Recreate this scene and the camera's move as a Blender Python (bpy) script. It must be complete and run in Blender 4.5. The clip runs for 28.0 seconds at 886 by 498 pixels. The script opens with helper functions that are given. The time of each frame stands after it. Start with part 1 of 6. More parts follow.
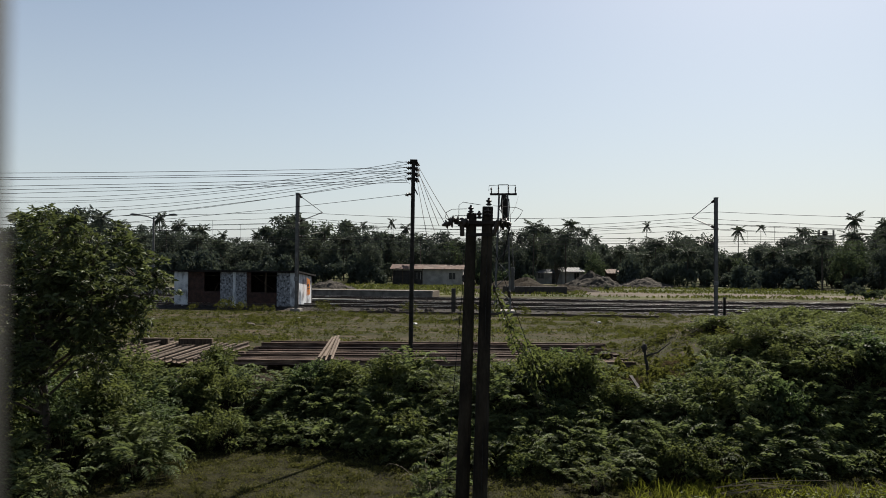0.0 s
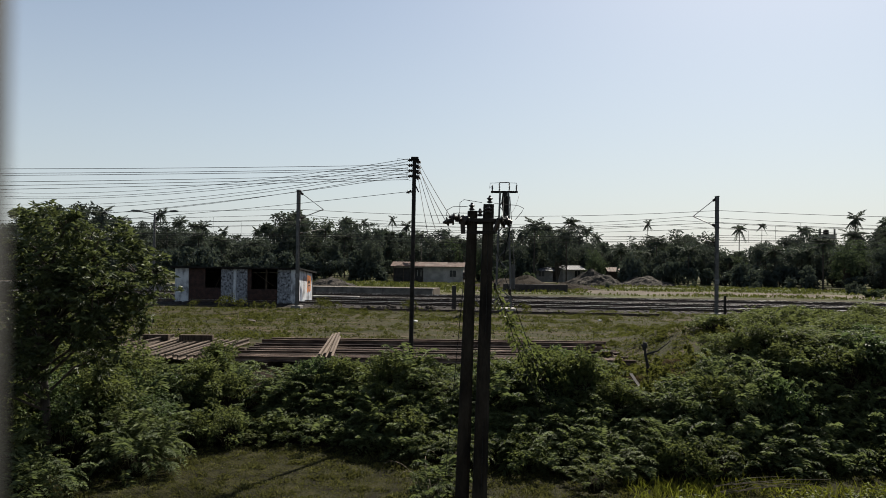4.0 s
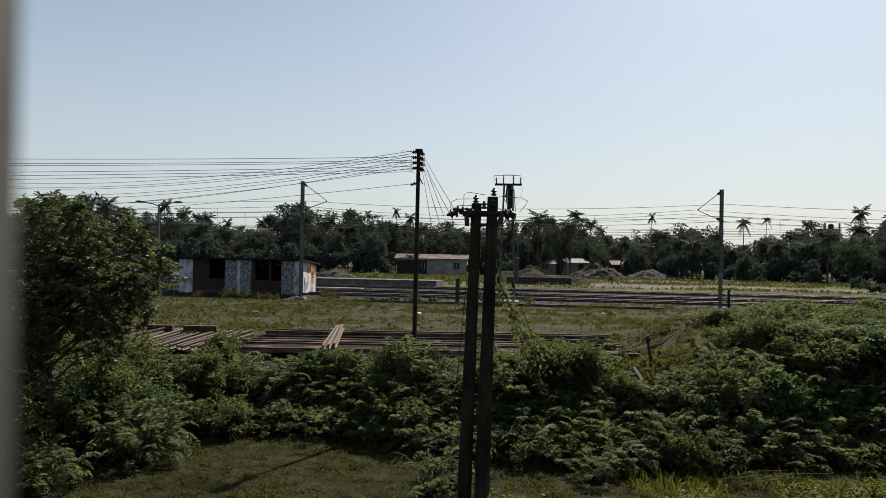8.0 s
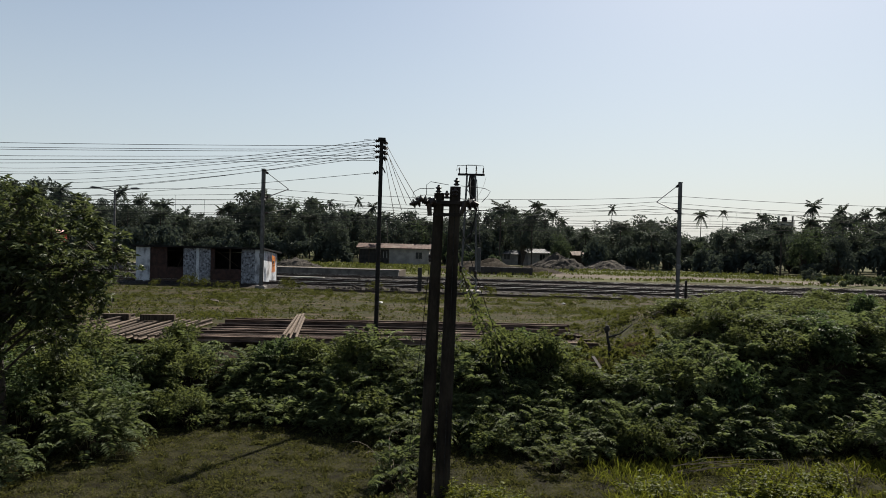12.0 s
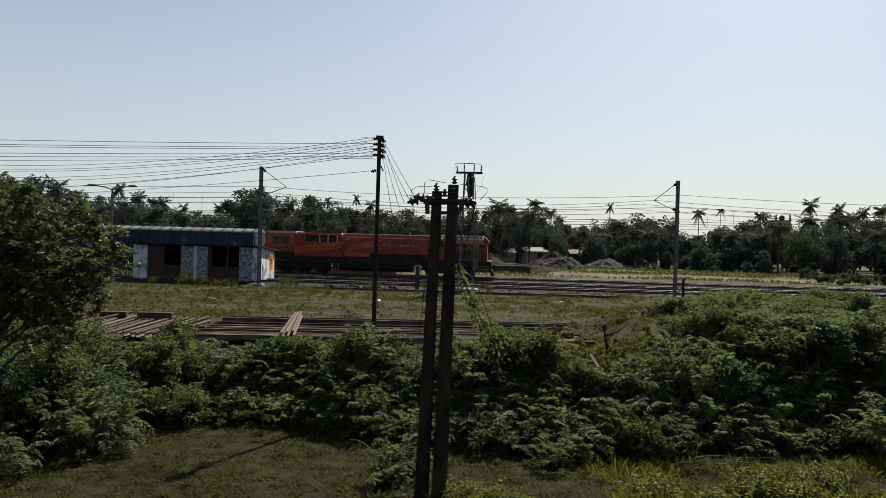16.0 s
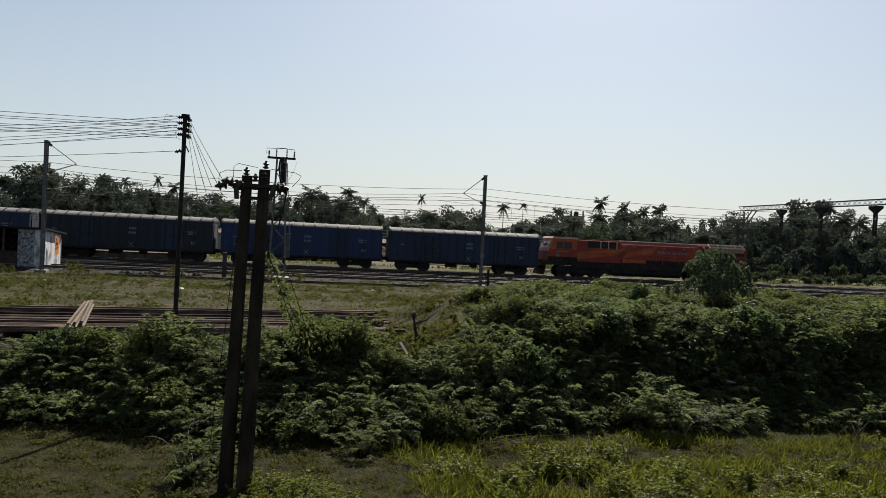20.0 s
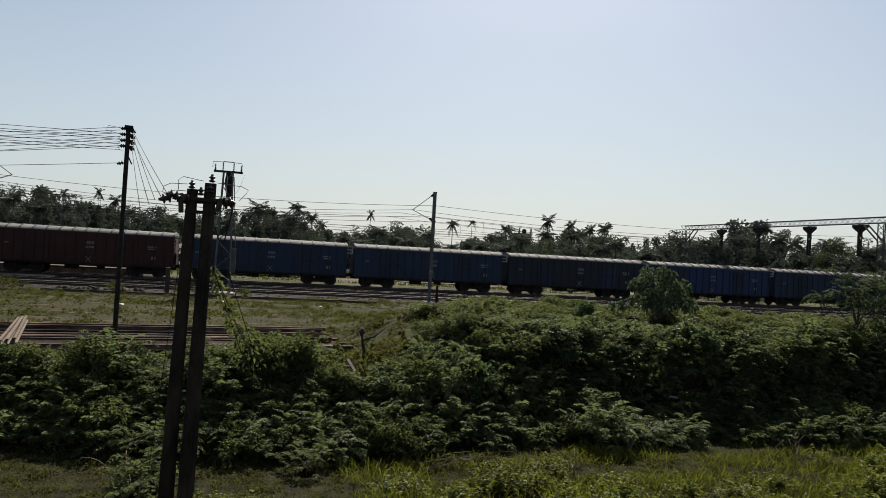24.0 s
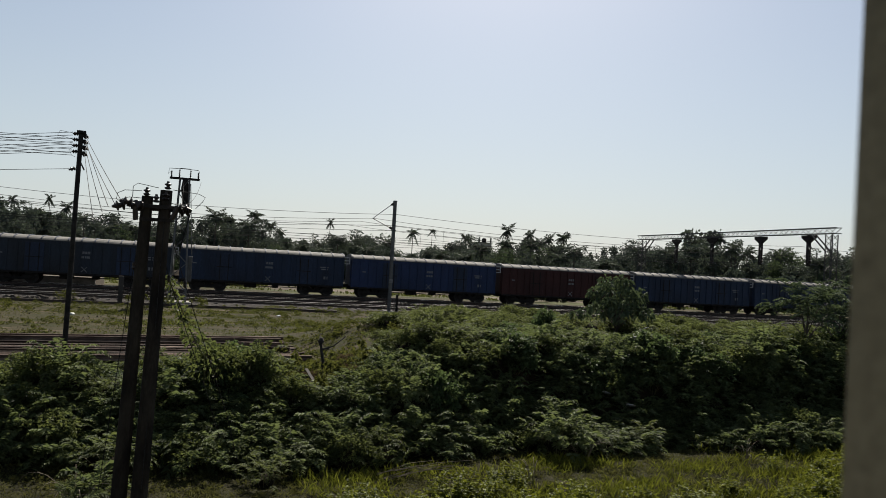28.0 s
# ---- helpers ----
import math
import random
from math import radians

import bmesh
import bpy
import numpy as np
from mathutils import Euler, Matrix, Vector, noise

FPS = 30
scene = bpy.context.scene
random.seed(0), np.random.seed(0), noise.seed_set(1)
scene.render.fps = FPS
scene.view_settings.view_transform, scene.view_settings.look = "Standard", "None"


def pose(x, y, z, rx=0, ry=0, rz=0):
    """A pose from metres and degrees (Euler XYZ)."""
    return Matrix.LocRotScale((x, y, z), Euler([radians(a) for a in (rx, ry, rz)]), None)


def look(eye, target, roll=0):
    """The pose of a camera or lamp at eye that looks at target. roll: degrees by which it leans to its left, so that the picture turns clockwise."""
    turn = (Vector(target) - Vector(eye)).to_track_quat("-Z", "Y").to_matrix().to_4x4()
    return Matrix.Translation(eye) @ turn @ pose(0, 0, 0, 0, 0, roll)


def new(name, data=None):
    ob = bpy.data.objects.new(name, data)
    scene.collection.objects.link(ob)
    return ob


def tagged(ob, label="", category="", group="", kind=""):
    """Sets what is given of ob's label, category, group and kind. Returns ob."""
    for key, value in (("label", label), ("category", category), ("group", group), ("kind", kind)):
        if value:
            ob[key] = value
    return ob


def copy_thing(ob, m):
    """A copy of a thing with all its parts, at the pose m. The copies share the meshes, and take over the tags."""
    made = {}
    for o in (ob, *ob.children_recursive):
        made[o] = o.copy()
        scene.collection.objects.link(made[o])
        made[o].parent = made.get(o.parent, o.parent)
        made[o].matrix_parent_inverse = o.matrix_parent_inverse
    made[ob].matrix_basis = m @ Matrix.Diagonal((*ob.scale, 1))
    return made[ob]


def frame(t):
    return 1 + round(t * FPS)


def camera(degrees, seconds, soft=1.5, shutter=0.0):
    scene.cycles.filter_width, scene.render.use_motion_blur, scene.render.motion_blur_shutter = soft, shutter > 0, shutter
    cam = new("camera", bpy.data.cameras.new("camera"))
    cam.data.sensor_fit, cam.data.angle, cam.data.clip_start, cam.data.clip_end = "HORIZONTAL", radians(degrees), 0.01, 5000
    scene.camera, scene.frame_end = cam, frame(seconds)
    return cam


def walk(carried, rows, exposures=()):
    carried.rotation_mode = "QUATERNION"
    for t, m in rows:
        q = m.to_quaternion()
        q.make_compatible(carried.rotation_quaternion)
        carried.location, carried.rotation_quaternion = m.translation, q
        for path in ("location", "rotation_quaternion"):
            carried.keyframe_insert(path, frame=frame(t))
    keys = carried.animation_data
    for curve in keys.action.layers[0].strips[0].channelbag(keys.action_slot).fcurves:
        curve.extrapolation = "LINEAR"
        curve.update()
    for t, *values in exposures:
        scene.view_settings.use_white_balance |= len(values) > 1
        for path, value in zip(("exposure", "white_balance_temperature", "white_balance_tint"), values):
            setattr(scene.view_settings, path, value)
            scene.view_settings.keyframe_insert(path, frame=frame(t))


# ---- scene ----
# Camera at an upper window of a building beside a railway yard. Metres, z up, low meadow at z = 0.
cam = camera(62.2, 28.0, 0.75)
EYE = 5.0
cam.data.dof.use_dof, cam.data.dof.focus_distance, cam.data.dof.aperture_fstop = True, 30.0, 3.5
# seconds, sideways shift of the eye, then the turn in degrees about x, y and z
ROWS = [
    (0.0, 0.0000, 91.03, -0.46, -0.01),
    (0.5, 0.0000, 90.94, -0.49, 0.0),
    (1.0, 0.0000, 90.95, -0.48, -0.0),
    (1.5, 0.0000, 90.95, -0.51, 0.01),
    (2.0, 0.0000, 90.9, -0.57, 0.02),
    (2.5, 0.0000, 90.84, -0.62, -0.01),
    (3.0, 0.0000, 90.84, -0.62, -0.01),
    (3.5, 0.0000, 90.84, -0.65, 0.04),
    (5.5, -0.0006, 90.69, -0.8, -0.02),
    (6.0, -0.0007, 90.59, -0.81, 0.05),
    (6.5, -0.0009, 90.5, -0.85, 0.16),
    (7.0, -0.0010, 90.47, -0.91, 0.24),
    (7.5, -0.0015, 90.35, -0.97, 0.26),
    (8.0, -0.0020, 90.23, -0.99, 0.33),
    (8.5, -0.0030, 90.46, -0.91, 0.43),
    (9.0, -0.0040, 90.23, -1.05, 0.44),
    (9.4, -0.0155, 89.91, -1.058, 0.832),
    (9.5, -0.0120, 89.83, -1.06, 0.93),
    (10.0, 0.0000, 89.99, -1.07, -0.81),
    (10.5, 0.0000, 90.06, -1.16, -3.03),
    (11.0, 0.0000, 89.85, -1.29, -3.06),
    (11.5, 0.0000, 89.67, -1.42, -2.88),
    (12.0, 0.0000, 89.48, -1.43, -2.6),
    (12.5, 0.0000, 89.27, -1.45, -2.56),
    (14.5, 0.0000, 89.3, -1.47, -2.68),
    (15.0, 0.0000, 89.42, -1.39, -2.67),
    (15.5, 0.0000, 89.37, -1.46, -2.79),
    (16.0, 0.0000, 89.34, -1.51, -2.77),
    (16.5, 0.0000, 89.28, -1.56, -2.67),
    (17.0, 0.0000, 89.21, -1.63, -2.8),
    (17.5, 0.0000, 89.26, -1.73, -3.66),
    (18.0, 0.0000, 89.27, -2.05, -5.96),
    (18.5, 0.0000, 89.26, -1.98, -8.42),
    (19.0, 0.0000, 88.36, -2.29, -10.69),
    (19.5, 0.0000, 88.26, -2.59, -15.32),
    (20.0, 0.0000, 89.01, -2.82, -17.31),
    (20.5, 0.0000, 88.01, -3.16, -20.44),
    (22.5, 0.0000, 89.25, -3.06, -20.73),
    (23.0, 0.0000, 89.82, -2.93, -20.51),
    (23.5, 0.0000, 90.19, -3.15, -21.41),
    (24.0, 0.0000, 90.5, -3.27, -21.29),
    (24.5, 0.0000, 90.6, -3.48, -21.31),
    (25.0, 0.0000, 90.76, -3.41, -21.44),
    (25.5, 0.0000, 90.93, -3.46, -21.74),
    (26.0, 0.0000, 91.14, -3.57, -22.34),
    (26.5, 0.0000, 91.26, -3.54, -22.84),
    (27.0, 0.0000, 91.35, -3.34, -23.47),
    (27.5, 0.0000, 91.39, -3.32, -24.04),
    (28.0, 0.0000, 91.37, -3.38, -24.41),
]
walk(cam, [(t, pose(dx, 0, EYE, rx, ry, rz)) for t, dx, rx, ry, rz in ROWS],
     [(0, 1.22), (16, 1.22), (20, 1.2), (24, 1.13), (26, 1.17), (28, 1.12)])

# ---- light ----
SUN_ELEVATION, SUN_AZIMUTH = 45.0, 28.0     # azimuth clockwise from +y
world = bpy.data.worlds.new("sky")
scene.world = world
world.use_nodes = True
wn = world.node_tree.nodes
sky = wn.new("ShaderNodeTexSky")
sky.sky_type = "NISHITA"
sky.sun_disc = False
sky.sun_elevation, sky.sun_rotation = radians(SUN_ELEVATION), radians(SUN_AZIMUTH)
sky.altitude, sky.air_density, sky.dust_density, sky.ozone_density = 50, 1.0, 1.3, 1.2
haze = wn.new("ShaderNodeMix")              # clear sky seen through even, bright haze
haze.data_type = "RGBA"
where, height, thick = wn.new("ShaderNodeTexCoord"), wn.new("ShaderNodeSeparateXYZ"), wn.new("ShaderNodeMapRange")
thick.inputs["From Max"].default_value = 0.4
thick.inputs["To Min"].default_value, thick.inputs["To Max"].default_value = 0.73, 0.15
world.node_tree.links.new(where.outputs["Generated"], height.inputs["Vector"])
world.node_tree.links.new(height.outputs["Z"], thick.inputs["Value"])
world.node_tree.links.new(thick.outputs["Result"], haze.inputs["Factor"])
haze.inputs["B"].default_value = (6.42, 7.08, 7.42, 1)
wn["Background"].inputs["Strength"].default_value = 0.0425
world.node_tree.links.new(sky.outputs["Color"], haze.inputs["A"])
world.node_tree.links.new(haze.outputs["Result"], wn["Background"].inputs["Color"])

sun = new("sun", bpy.data.lights.new("sun", "SUN"))
sun.data.energy, sun.data.angle, sun.data.color = 5.0, radians(0.6), (1.0, 0.93, 0.82)
sa, se = radians(SUN_AZIMUTH), radians(SUN_ELEVATION)
sun.matrix_basis = look((80 * math.sin(sa) * math.cos(se), 80 * math.cos(sa) * math.cos(se), 80 * math.sin(se)), (0, 0, 0))

# ---- materials ----
def mat(name, cols, rough=0.8, metal=0.0, scale=3.0, fine=40.0, bump=0.3, depth=0.01, vary=0.0, spec=0.4, stretch=(1, 1, 1)):
    """Procedural surface: two or three colours mixed by a broad and a fine noise, with relief."""
    cols = [tuple(0.9 * v for v in c) for c in cols]
    m = bpy.data.materials.new(name)
    m.use_nodes = True
    nt = m.node_tree
    n, l = nt.nodes, nt.links
    b = n["Principled BSDF"]
    tc = n.new("ShaderNodeTexCoord")
    mp = n.new("ShaderNodeMapping")
    mp.inputs["Scale"].default_value = stretch
    l.new(tc.outputs["Object"], mp.inputs["Vector"])
    broad, small = n.new("ShaderNodeTexNoise"), n.new("ShaderNodeTexNoise")
    broad.inputs["Scale"].default_value, small.inputs["Scale"].default_value = scale, fine
    broad.inputs["Detail"].default_value, small.inputs["Detail"].default_value = 6, 4
    l.new(mp.outputs["Vector"], broad.inputs["Vector"])
    l.new(mp.outputs["Vector"], small.inputs["Vector"])
    ramp = n.new("ShaderNodeValToRGB")
    e = ramp.color_ramp.elements
    stops = [0.36 + 0.28 * i / (len(cols) - 1) for i in range(len(cols))]
    for i, c in enumerate(cols):
        el = e[i] if i < 2 else e.new(stops[i])
        el.position = stops[i]
        el.color = (*c, 1)
    l.new(broad.outputs["Fac"], ramp.inputs["Fac"])
    grain = n.new("ShaderNodeMix")
    grain.data_type, grain.blend_type = "RGBA", "OVERLAY"
    grain.inputs["Factor"].default_value = 0.45
    l.new(ramp.outputs["Color"], grain.inputs["A"])
    l.new(small.outputs["Fac"], grain.inputs["B"])
    last = grain.outputs["Result"]
    if vary:
        info, hsv = n.new("ShaderNodeObjectInfo"), n.new("ShaderNodeHueSaturation")
        rng = n.new("ShaderNodeMapRange")
        rng.inputs["To Min"].default_value, rng.inputs["To Max"].default_value = 1 - vary, 1 + vary
        l.new(info.outputs["Random"], rng.inputs["Value"])
        l.new(rng.outputs["Result"], hsv.inputs["Value"])
        l.new(last, hsv.inputs["Color"])
        last = hsv.outputs["Color"]
    l.new(last, b.inputs["Base Color"])
    b.inputs["Roughness"].default_value, b.inputs["Metallic"].default_value = rough, metal
    b.inputs["Specular IOR Level"].default_value = spec
    if bump:
        bp = n.new("ShaderNodeBump")
        bp.inputs["Strength"].default_value, bp.inputs["Distance"].default_value = bump, depth
        l.new(small.outputs["Fac"], bp.inputs["Height"])
        l.new(bp.outputs["Normal"], b.inputs["Normal"])
    return m


def leaf_mat(name, dark, light, glow, through_part=0.35, rough=0.55, spec=0.07):
    """Leaves: every leaf a little different, with light shining through."""
    m = bpy.data.materials.new(name)
    m.use_nodes = True
    nt = m.node_tree
    n, l = nt.nodes, nt.links
    b, out = n["Principled BSDF"], n["Material Output"]
    geo, info = n.new("ShaderNodeNewGeometry"), n.new("ShaderNodeObjectInfo")
    tc, noise_ = n.new("ShaderNodeTexCoord"), n.new("ShaderNodeTexNoise")
    noise_.inputs["Scale"].default_value = 1.3
    l.new(tc.outputs["Object"], noise_.inputs["Vector"])
    add = n.new("ShaderNodeMath")
    add.operation = "MULTIPLY_ADD"
    add.inputs[1].default_value = 0.55
    l.new(geo.outputs["Random Per Island"], add.inputs[0])
    sub = n.new("ShaderNodeMath")
    sub.operation = "MULTIPLY_ADD"
    sub.inputs[1].default_value, sub.inputs[2].default_value = 0.9, -0.3
    l.new(noise_.outputs["Fac"], sub.inputs[0])
    l.new(sub.outputs[0], add.inputs[2])
    ramp = n.new("ShaderNodeValToRGB")
    e = ramp.color_ramp.elements
    e[0].position, e[0].color = 0.1, (*dark, 1)
    e[1].position, e[1].color = 0.85, (*light, 1)
    l.new(add.outputs[0], ramp.inputs["Fac"])
    hsv, rng = n.new("ShaderNodeHueSaturation"), n.new("ShaderNodeMapRange")
    rng.inputs["To Min"].default_value, rng.inputs["To Max"].default_value = 0.75, 1.25
    l.new(info.outputs["Random"], rng.inputs["Value"])
    l.new(rng.outputs["Result"], hsv.inputs["Value"])
    l.new(ramp.outputs["Color"], hsv.inputs["Color"])
    hue = n.new("ShaderNodeMapRange")
    hue.inputs["To Min"].default_value, hue.inputs["To Max"].default_value = 0.518, 0.486
    l.new(info.outputs["Random"], hue.inputs["Value"])
    l.new(hue.outputs["Result"], hsv.inputs["Hue"])
    l.new(hsv.outputs["Color"], b.inputs["Base Color"])
    b.inputs["Roughness"].default_value = rough
    b.inputs["Specular IOR Level"].default_value = spec
    tr, mul, mix = n.new("ShaderNodeBsdfTranslucent"), n.new("ShaderNodeMix"), n.new("ShaderNodeMixShader")
    mul.data_type = "RGBA"
    mul.inputs["Factor"].default_value = 0.6
    l.new(hsv.outputs["Color"], mul.inputs["A"])
    mul.inputs["B"].default_value = (*glow, 1)
    l.new(mul.outputs["Result"], tr.inputs["Color"])
    mix.inputs["Fac"].default_value = through_part
    l.new(b.outputs[0], mix.inputs[1])
    l.new(tr.outputs[0], mix.inputs[2])
    l.new(mix.outputs[0], out.inputs["Surface"])
    return m


M = {
    # meadow base darkened to stand in for shade between the grass blades
    "meadow": mat("meadow", [(0.009, 0.008, 0.004), (0.017, 0.017, 0.007), (0.026, 0.024, 0.01)], 0.95, scale=2.6, fine=22, bump=0.9, depth=0.06, spec=0.05),
    "bank": mat("bank_soil", [(0.0128, 0.0096, 0.0064), (0.028, 0.0208, 0.0136)], 0.95, scale=2.5, fine=18, bump=0.8, depth=0.06, spec=0.05),
    "yard": mat("yard_ground", [(0.058, 0.045, 0.03), (0.028, 0.025, 0.012), (0.022, 0.024, 0.009), (0.034, 0.029, 0.015), (0.055, 0.043, 0.028)], 0.95, scale=0.9, fine=14, bump=0.8, depth=0.06, stretch=(0.3, 1.4, 1), spec=0.05),
    "field": mat("far_field", [(0.028, 0.0336, 0.0112), (0.048, 0.0528, 0.0192), (0.068, 0.06, 0.0336)], 0.95, scale=0.12, fine=3, bump=0.4, depth=0.05, spec=0.05),
    "dirt": mat("bare_dirt", [(0.05, 0.04, 0.031), (0.105, 0.088, 0.07)], 0.95, scale=0.2, fine=6, bump=0.5, depth=0.04, spec=0.05),
    "ballast": mat("ballast", [(0.01, 0.0085, 0.008), (0.022, 0.0185, 0.017), (0.046, 0.041, 0.037)], 0.95, scale=6, fine=16, bump=1.0, depth=0.06, spec=0.1),
    "rail": mat("rail_steel", [(0.03, 0.02, 0.016), (0.055, 0.036, 0.028)], 0.6, 0.2, scale=4, fine=60, bump=0.15, vary=0.25),
    "rail_top": mat("worn_rail_head", [(0.32, 0.312, 0.304), (0.44, 0.432, 0.416)], 0.3, 0.95, scale=2, fine=60, bump=0.05, stretch=(0.2, 4, 4)),
    "rust": mat("rusty_rail", [(0.036, 0.0248, 0.0208), (0.076, 0.0528, 0.0424), (0.136, 0.1, 0.08)], 0.85, 0.0, scale=5, fine=50, bump=0.3, vary=0.6, stretch=(0.3, 2, 2), spec=0.1),
    "rust_light": mat("pale_rust", [(0.072, 0.054, 0.043), (0.12, 0.094, 0.075)], 0.85, 0.0, scale=5, fine=50, bump=0.3, vary=0.3, spec=0.1),
    "concrete": mat("concrete", [(0.088, 0.0816, 0.072), (0.136, 0.128, 0.116), (0.176, 0.164, 0.148)], 0.9, scale=1.5, fine=35, bump=0.35, depth=0.006, vary=0.12),
    "sleeper": mat("sleeper_concrete", [(0.026, 0.022, 0.02), (0.048, 0.042, 0.038)], 0.9, scale=2, fine=25, bump=0.3),
    "pole": mat("weathered_pole", [(0.01, 0.009, 0.008), (0.02, 0.017, 0.014), (0.034, 0.03, 0.024)], 0.9, scale=3, fine=30, bump=0.6, depth=0.01, stretch=(1, 1, 0.35), spec=0.1),
    "iron": mat("dark_iron", [(0.01, 0.009, 0.008), (0.024, 0.02, 0.018)], 0.75, 0.0, scale=6, fine=40, bump=0.2, spec=0.15),
    "galv": mat("galvanised_steel", [(0.06, 0.06, 0.06), (0.1, 0.1, 0.1)], 0.6, 0.3, scale=3, fine=30, bump=0.15, vary=0.1),
    "dark_galv": mat("dull_dark_steel", [(0.03, 0.03, 0.03), (0.055, 0.054, 0.052)], 0.7, 0.1, scale=3, fine=30, bump=0.15, spec=0.2),
    "porcelain": mat("brown_porcelain", [(0.012, 0.008, 0.006), (0.022, 0.014, 0.01)], 0.45, scale=8, fine=50, bump=0.05, spec=0.3),
    "wire": mat("weathered_wire", [(0.012, 0.012, 0.012), (0.025, 0.025, 0.025)], 0.8, 0.0, scale=20, fine=80, bump=0, spec=0.1),
    "whitewash": mat("peeling_whitewash", [(0.03, 0.03, 0.036), (0.15, 0.157, 0.175), (0.2, 0.21, 0.235), (0.32, 0.34, 0.37)], 0.9, scale=5.5, fine=30, bump=0.5, depth=0.01),
    "limewash": mat("bright_limewash", [(0.16, 0.165, 0.18), (0.42, 0.44, 0.47), (0.5, 0.52, 0.55)], 0.9, scale=2.6, fine=30, bump=0.4, depth=0.01, stretch=(1, 1, 0.5)),
    "brick": mat("red_brick_infill", [(0.024, 0.013, 0.011), (0.055, 0.027, 0.021)], 0.9, scale=3, fine=20, bump=0.4),
    "tar": mat("black_roofing", [(0.01, 0.01, 0.01), (0.022, 0.021, 0.02)], 0.95, scale=2, fine=20, bump=0.3, spec=0.05),
    # near-black parts; on hut and veranda it is shade put into colour
    "dark": mat("near_black_and_shade", [(0.012, 0.011, 0.01), (0.03, 0.027, 0.025)], 0.95, scale=2, fine=20, bump=0.2),
    "tin_rust": mat("rusty_tin", [(0.04, 0.022, 0.017), (0.07, 0.036, 0.026), (0.1, 0.075, 0.062)], 0.8, 0.0, scale=0.8, fine=12, bump=0.3, spec=0.15),
    "tin": mat("grey_tin", [(0.05, 0.053, 0.058), (0.095, 0.098, 0.105)], 0.8, 0.0, scale=1, fine=12, bump=0.2, vary=0.2),
    "plaster": mat("grey_plaster", [(0.2, 0.19, 0.175), (0.32, 0.305, 0.28)], 0.9, scale=1, fine=14, bump=0.3, vary=0.15),
    "cream": mat("cream_wall_paint", [(0.27, 0.235, 0.155), (0.33, 0.29, 0.195)], 0.8, scale=3, fine=60, bump=0.12, depth=0.002, spec=0.2),
    "grey_paint": mat("grey_shutter_paint", [(0.03, 0.03, 0.029), (0.046, 0.046, 0.044)], 0.7, scale=4, fine=50, bump=0.1, depth=0.002, spec=0.2),
    "room": mat("room_paint", [(0.45, 0.43, 0.38), (0.55, 0.52, 0.46)], 0.85, scale=2, fine=50, bump=0.05),
    "wood": mat("dead_wood", [(0.035, 0.026, 0.019), (0.085, 0.064, 0.047)], 0.9, scale=6, fine=40, bump=0.5, stretch=(3, 3, 0.5), spec=0.1),
    "bark": mat("tree_bark", [(0.022, 0.018, 0.014), (0.06, 0.048, 0.038)], 0.9, scale=5, fine=30, bump=0.6, depth=0.02, stretch=(2, 2, 0.5)),
    "stem": mat("green_stems", [(0.06, 0.06, 0.025), (0.11, 0.095, 0.045)], 0.8, scale=5, fine=30, bump=0.3),
    "dry": mat("dry_stalks", [(0.07, 0.055, 0.035), (0.15, 0.125, 0.085)], 0.9, scale=5, fine=30, bump=0.3),
    "rubble": mat("rubble", [(0.028, 0.0248, 0.0216), (0.052, 0.0464, 0.04), (0.088, 0.076, 0.064)], 0.95, scale=1.6, fine=9, bump=1.0, depth=0.1, vary=0.2, spec=0.05),
    "litter": mat("white_litter", [(0.28, 0.28, 0.28), (0.4, 0.4, 0.392)], 0.6, scale=9, fine=40, bump=0.2),
    "orange": mat("orange_cloth", [(0.75, 0.2, 0.03), (0.85, 0.3, 0.05)], 0.8, scale=6, fine=60, bump=0.2),
    # train
    "blue": mat("bright_blue_paint", [(0.009, 0.019, 0.05), (0.012, 0.025, 0.072)], 0.6, 0.0, scale=0.7, fine=9, bump=0.12, vary=0.1, stretch=(1, 1, 0.4), spec=0.25),
    "navy": mat("dirty_navy_paint", [(0.014, 0.02, 0.035), (0.017, 0.029, 0.057)], 0.7, 0.0, scale=0.7, fine=9, bump=0.12, vary=0.12, stretch=(1, 1, 0.4), spec=0.25),
    "slate": mat("dusty_slate_blue_paint", [(0.018, 0.02, 0.023), (0.02, 0.027, 0.038)], 0.75, 0.0, scale=0.7, fine=9, bump=0.12, vary=0.12, stretch=(1, 1, 0.4), spec=0.25),
    "oxide": mat("red_oxide_paint", [(0.026, 0.008, 0.007), (0.04, 0.012, 0.01)], 0.7, 0.0, scale=0.7, fine=9, bump=0.12, stretch=(1, 1, 0.4), spec=0.25),
    "roof": mat("pale_wagon_roof", [(0.09, 0.086, 0.08), (0.145, 0.138, 0.128)], 0.85, 0.0, scale=1, fine=14, bump=0.15, spec=0.15),
    "chassis": mat("dark_underframe", [(0.009, 0.008, 0.0075), (0.025, 0.021, 0.019)], 0.8, 0.1, scale=3, fine=25, bump=0.3, spec=0.2),
    "wheel": mat("worn_wheel", [(0.014, 0.012, 0.011), (0.035, 0.031, 0.029)], 0.6, 0.3, scale=5, fine=30, bump=0.2),
    "loco_red": mat("locomotive_red", [(0.16, 0.02, 0.013), (0.25, 0.033, 0.017)], 0.5, scale=0.8, fine=12, bump=0.08, spec=0.25),
    "loco_orange": mat("locomotive_orange", [(0.26, 0.052, 0.015), (0.34, 0.078, 0.019)], 0.5, scale=0.8, fine=12, bump=0.08, spec=0.25),
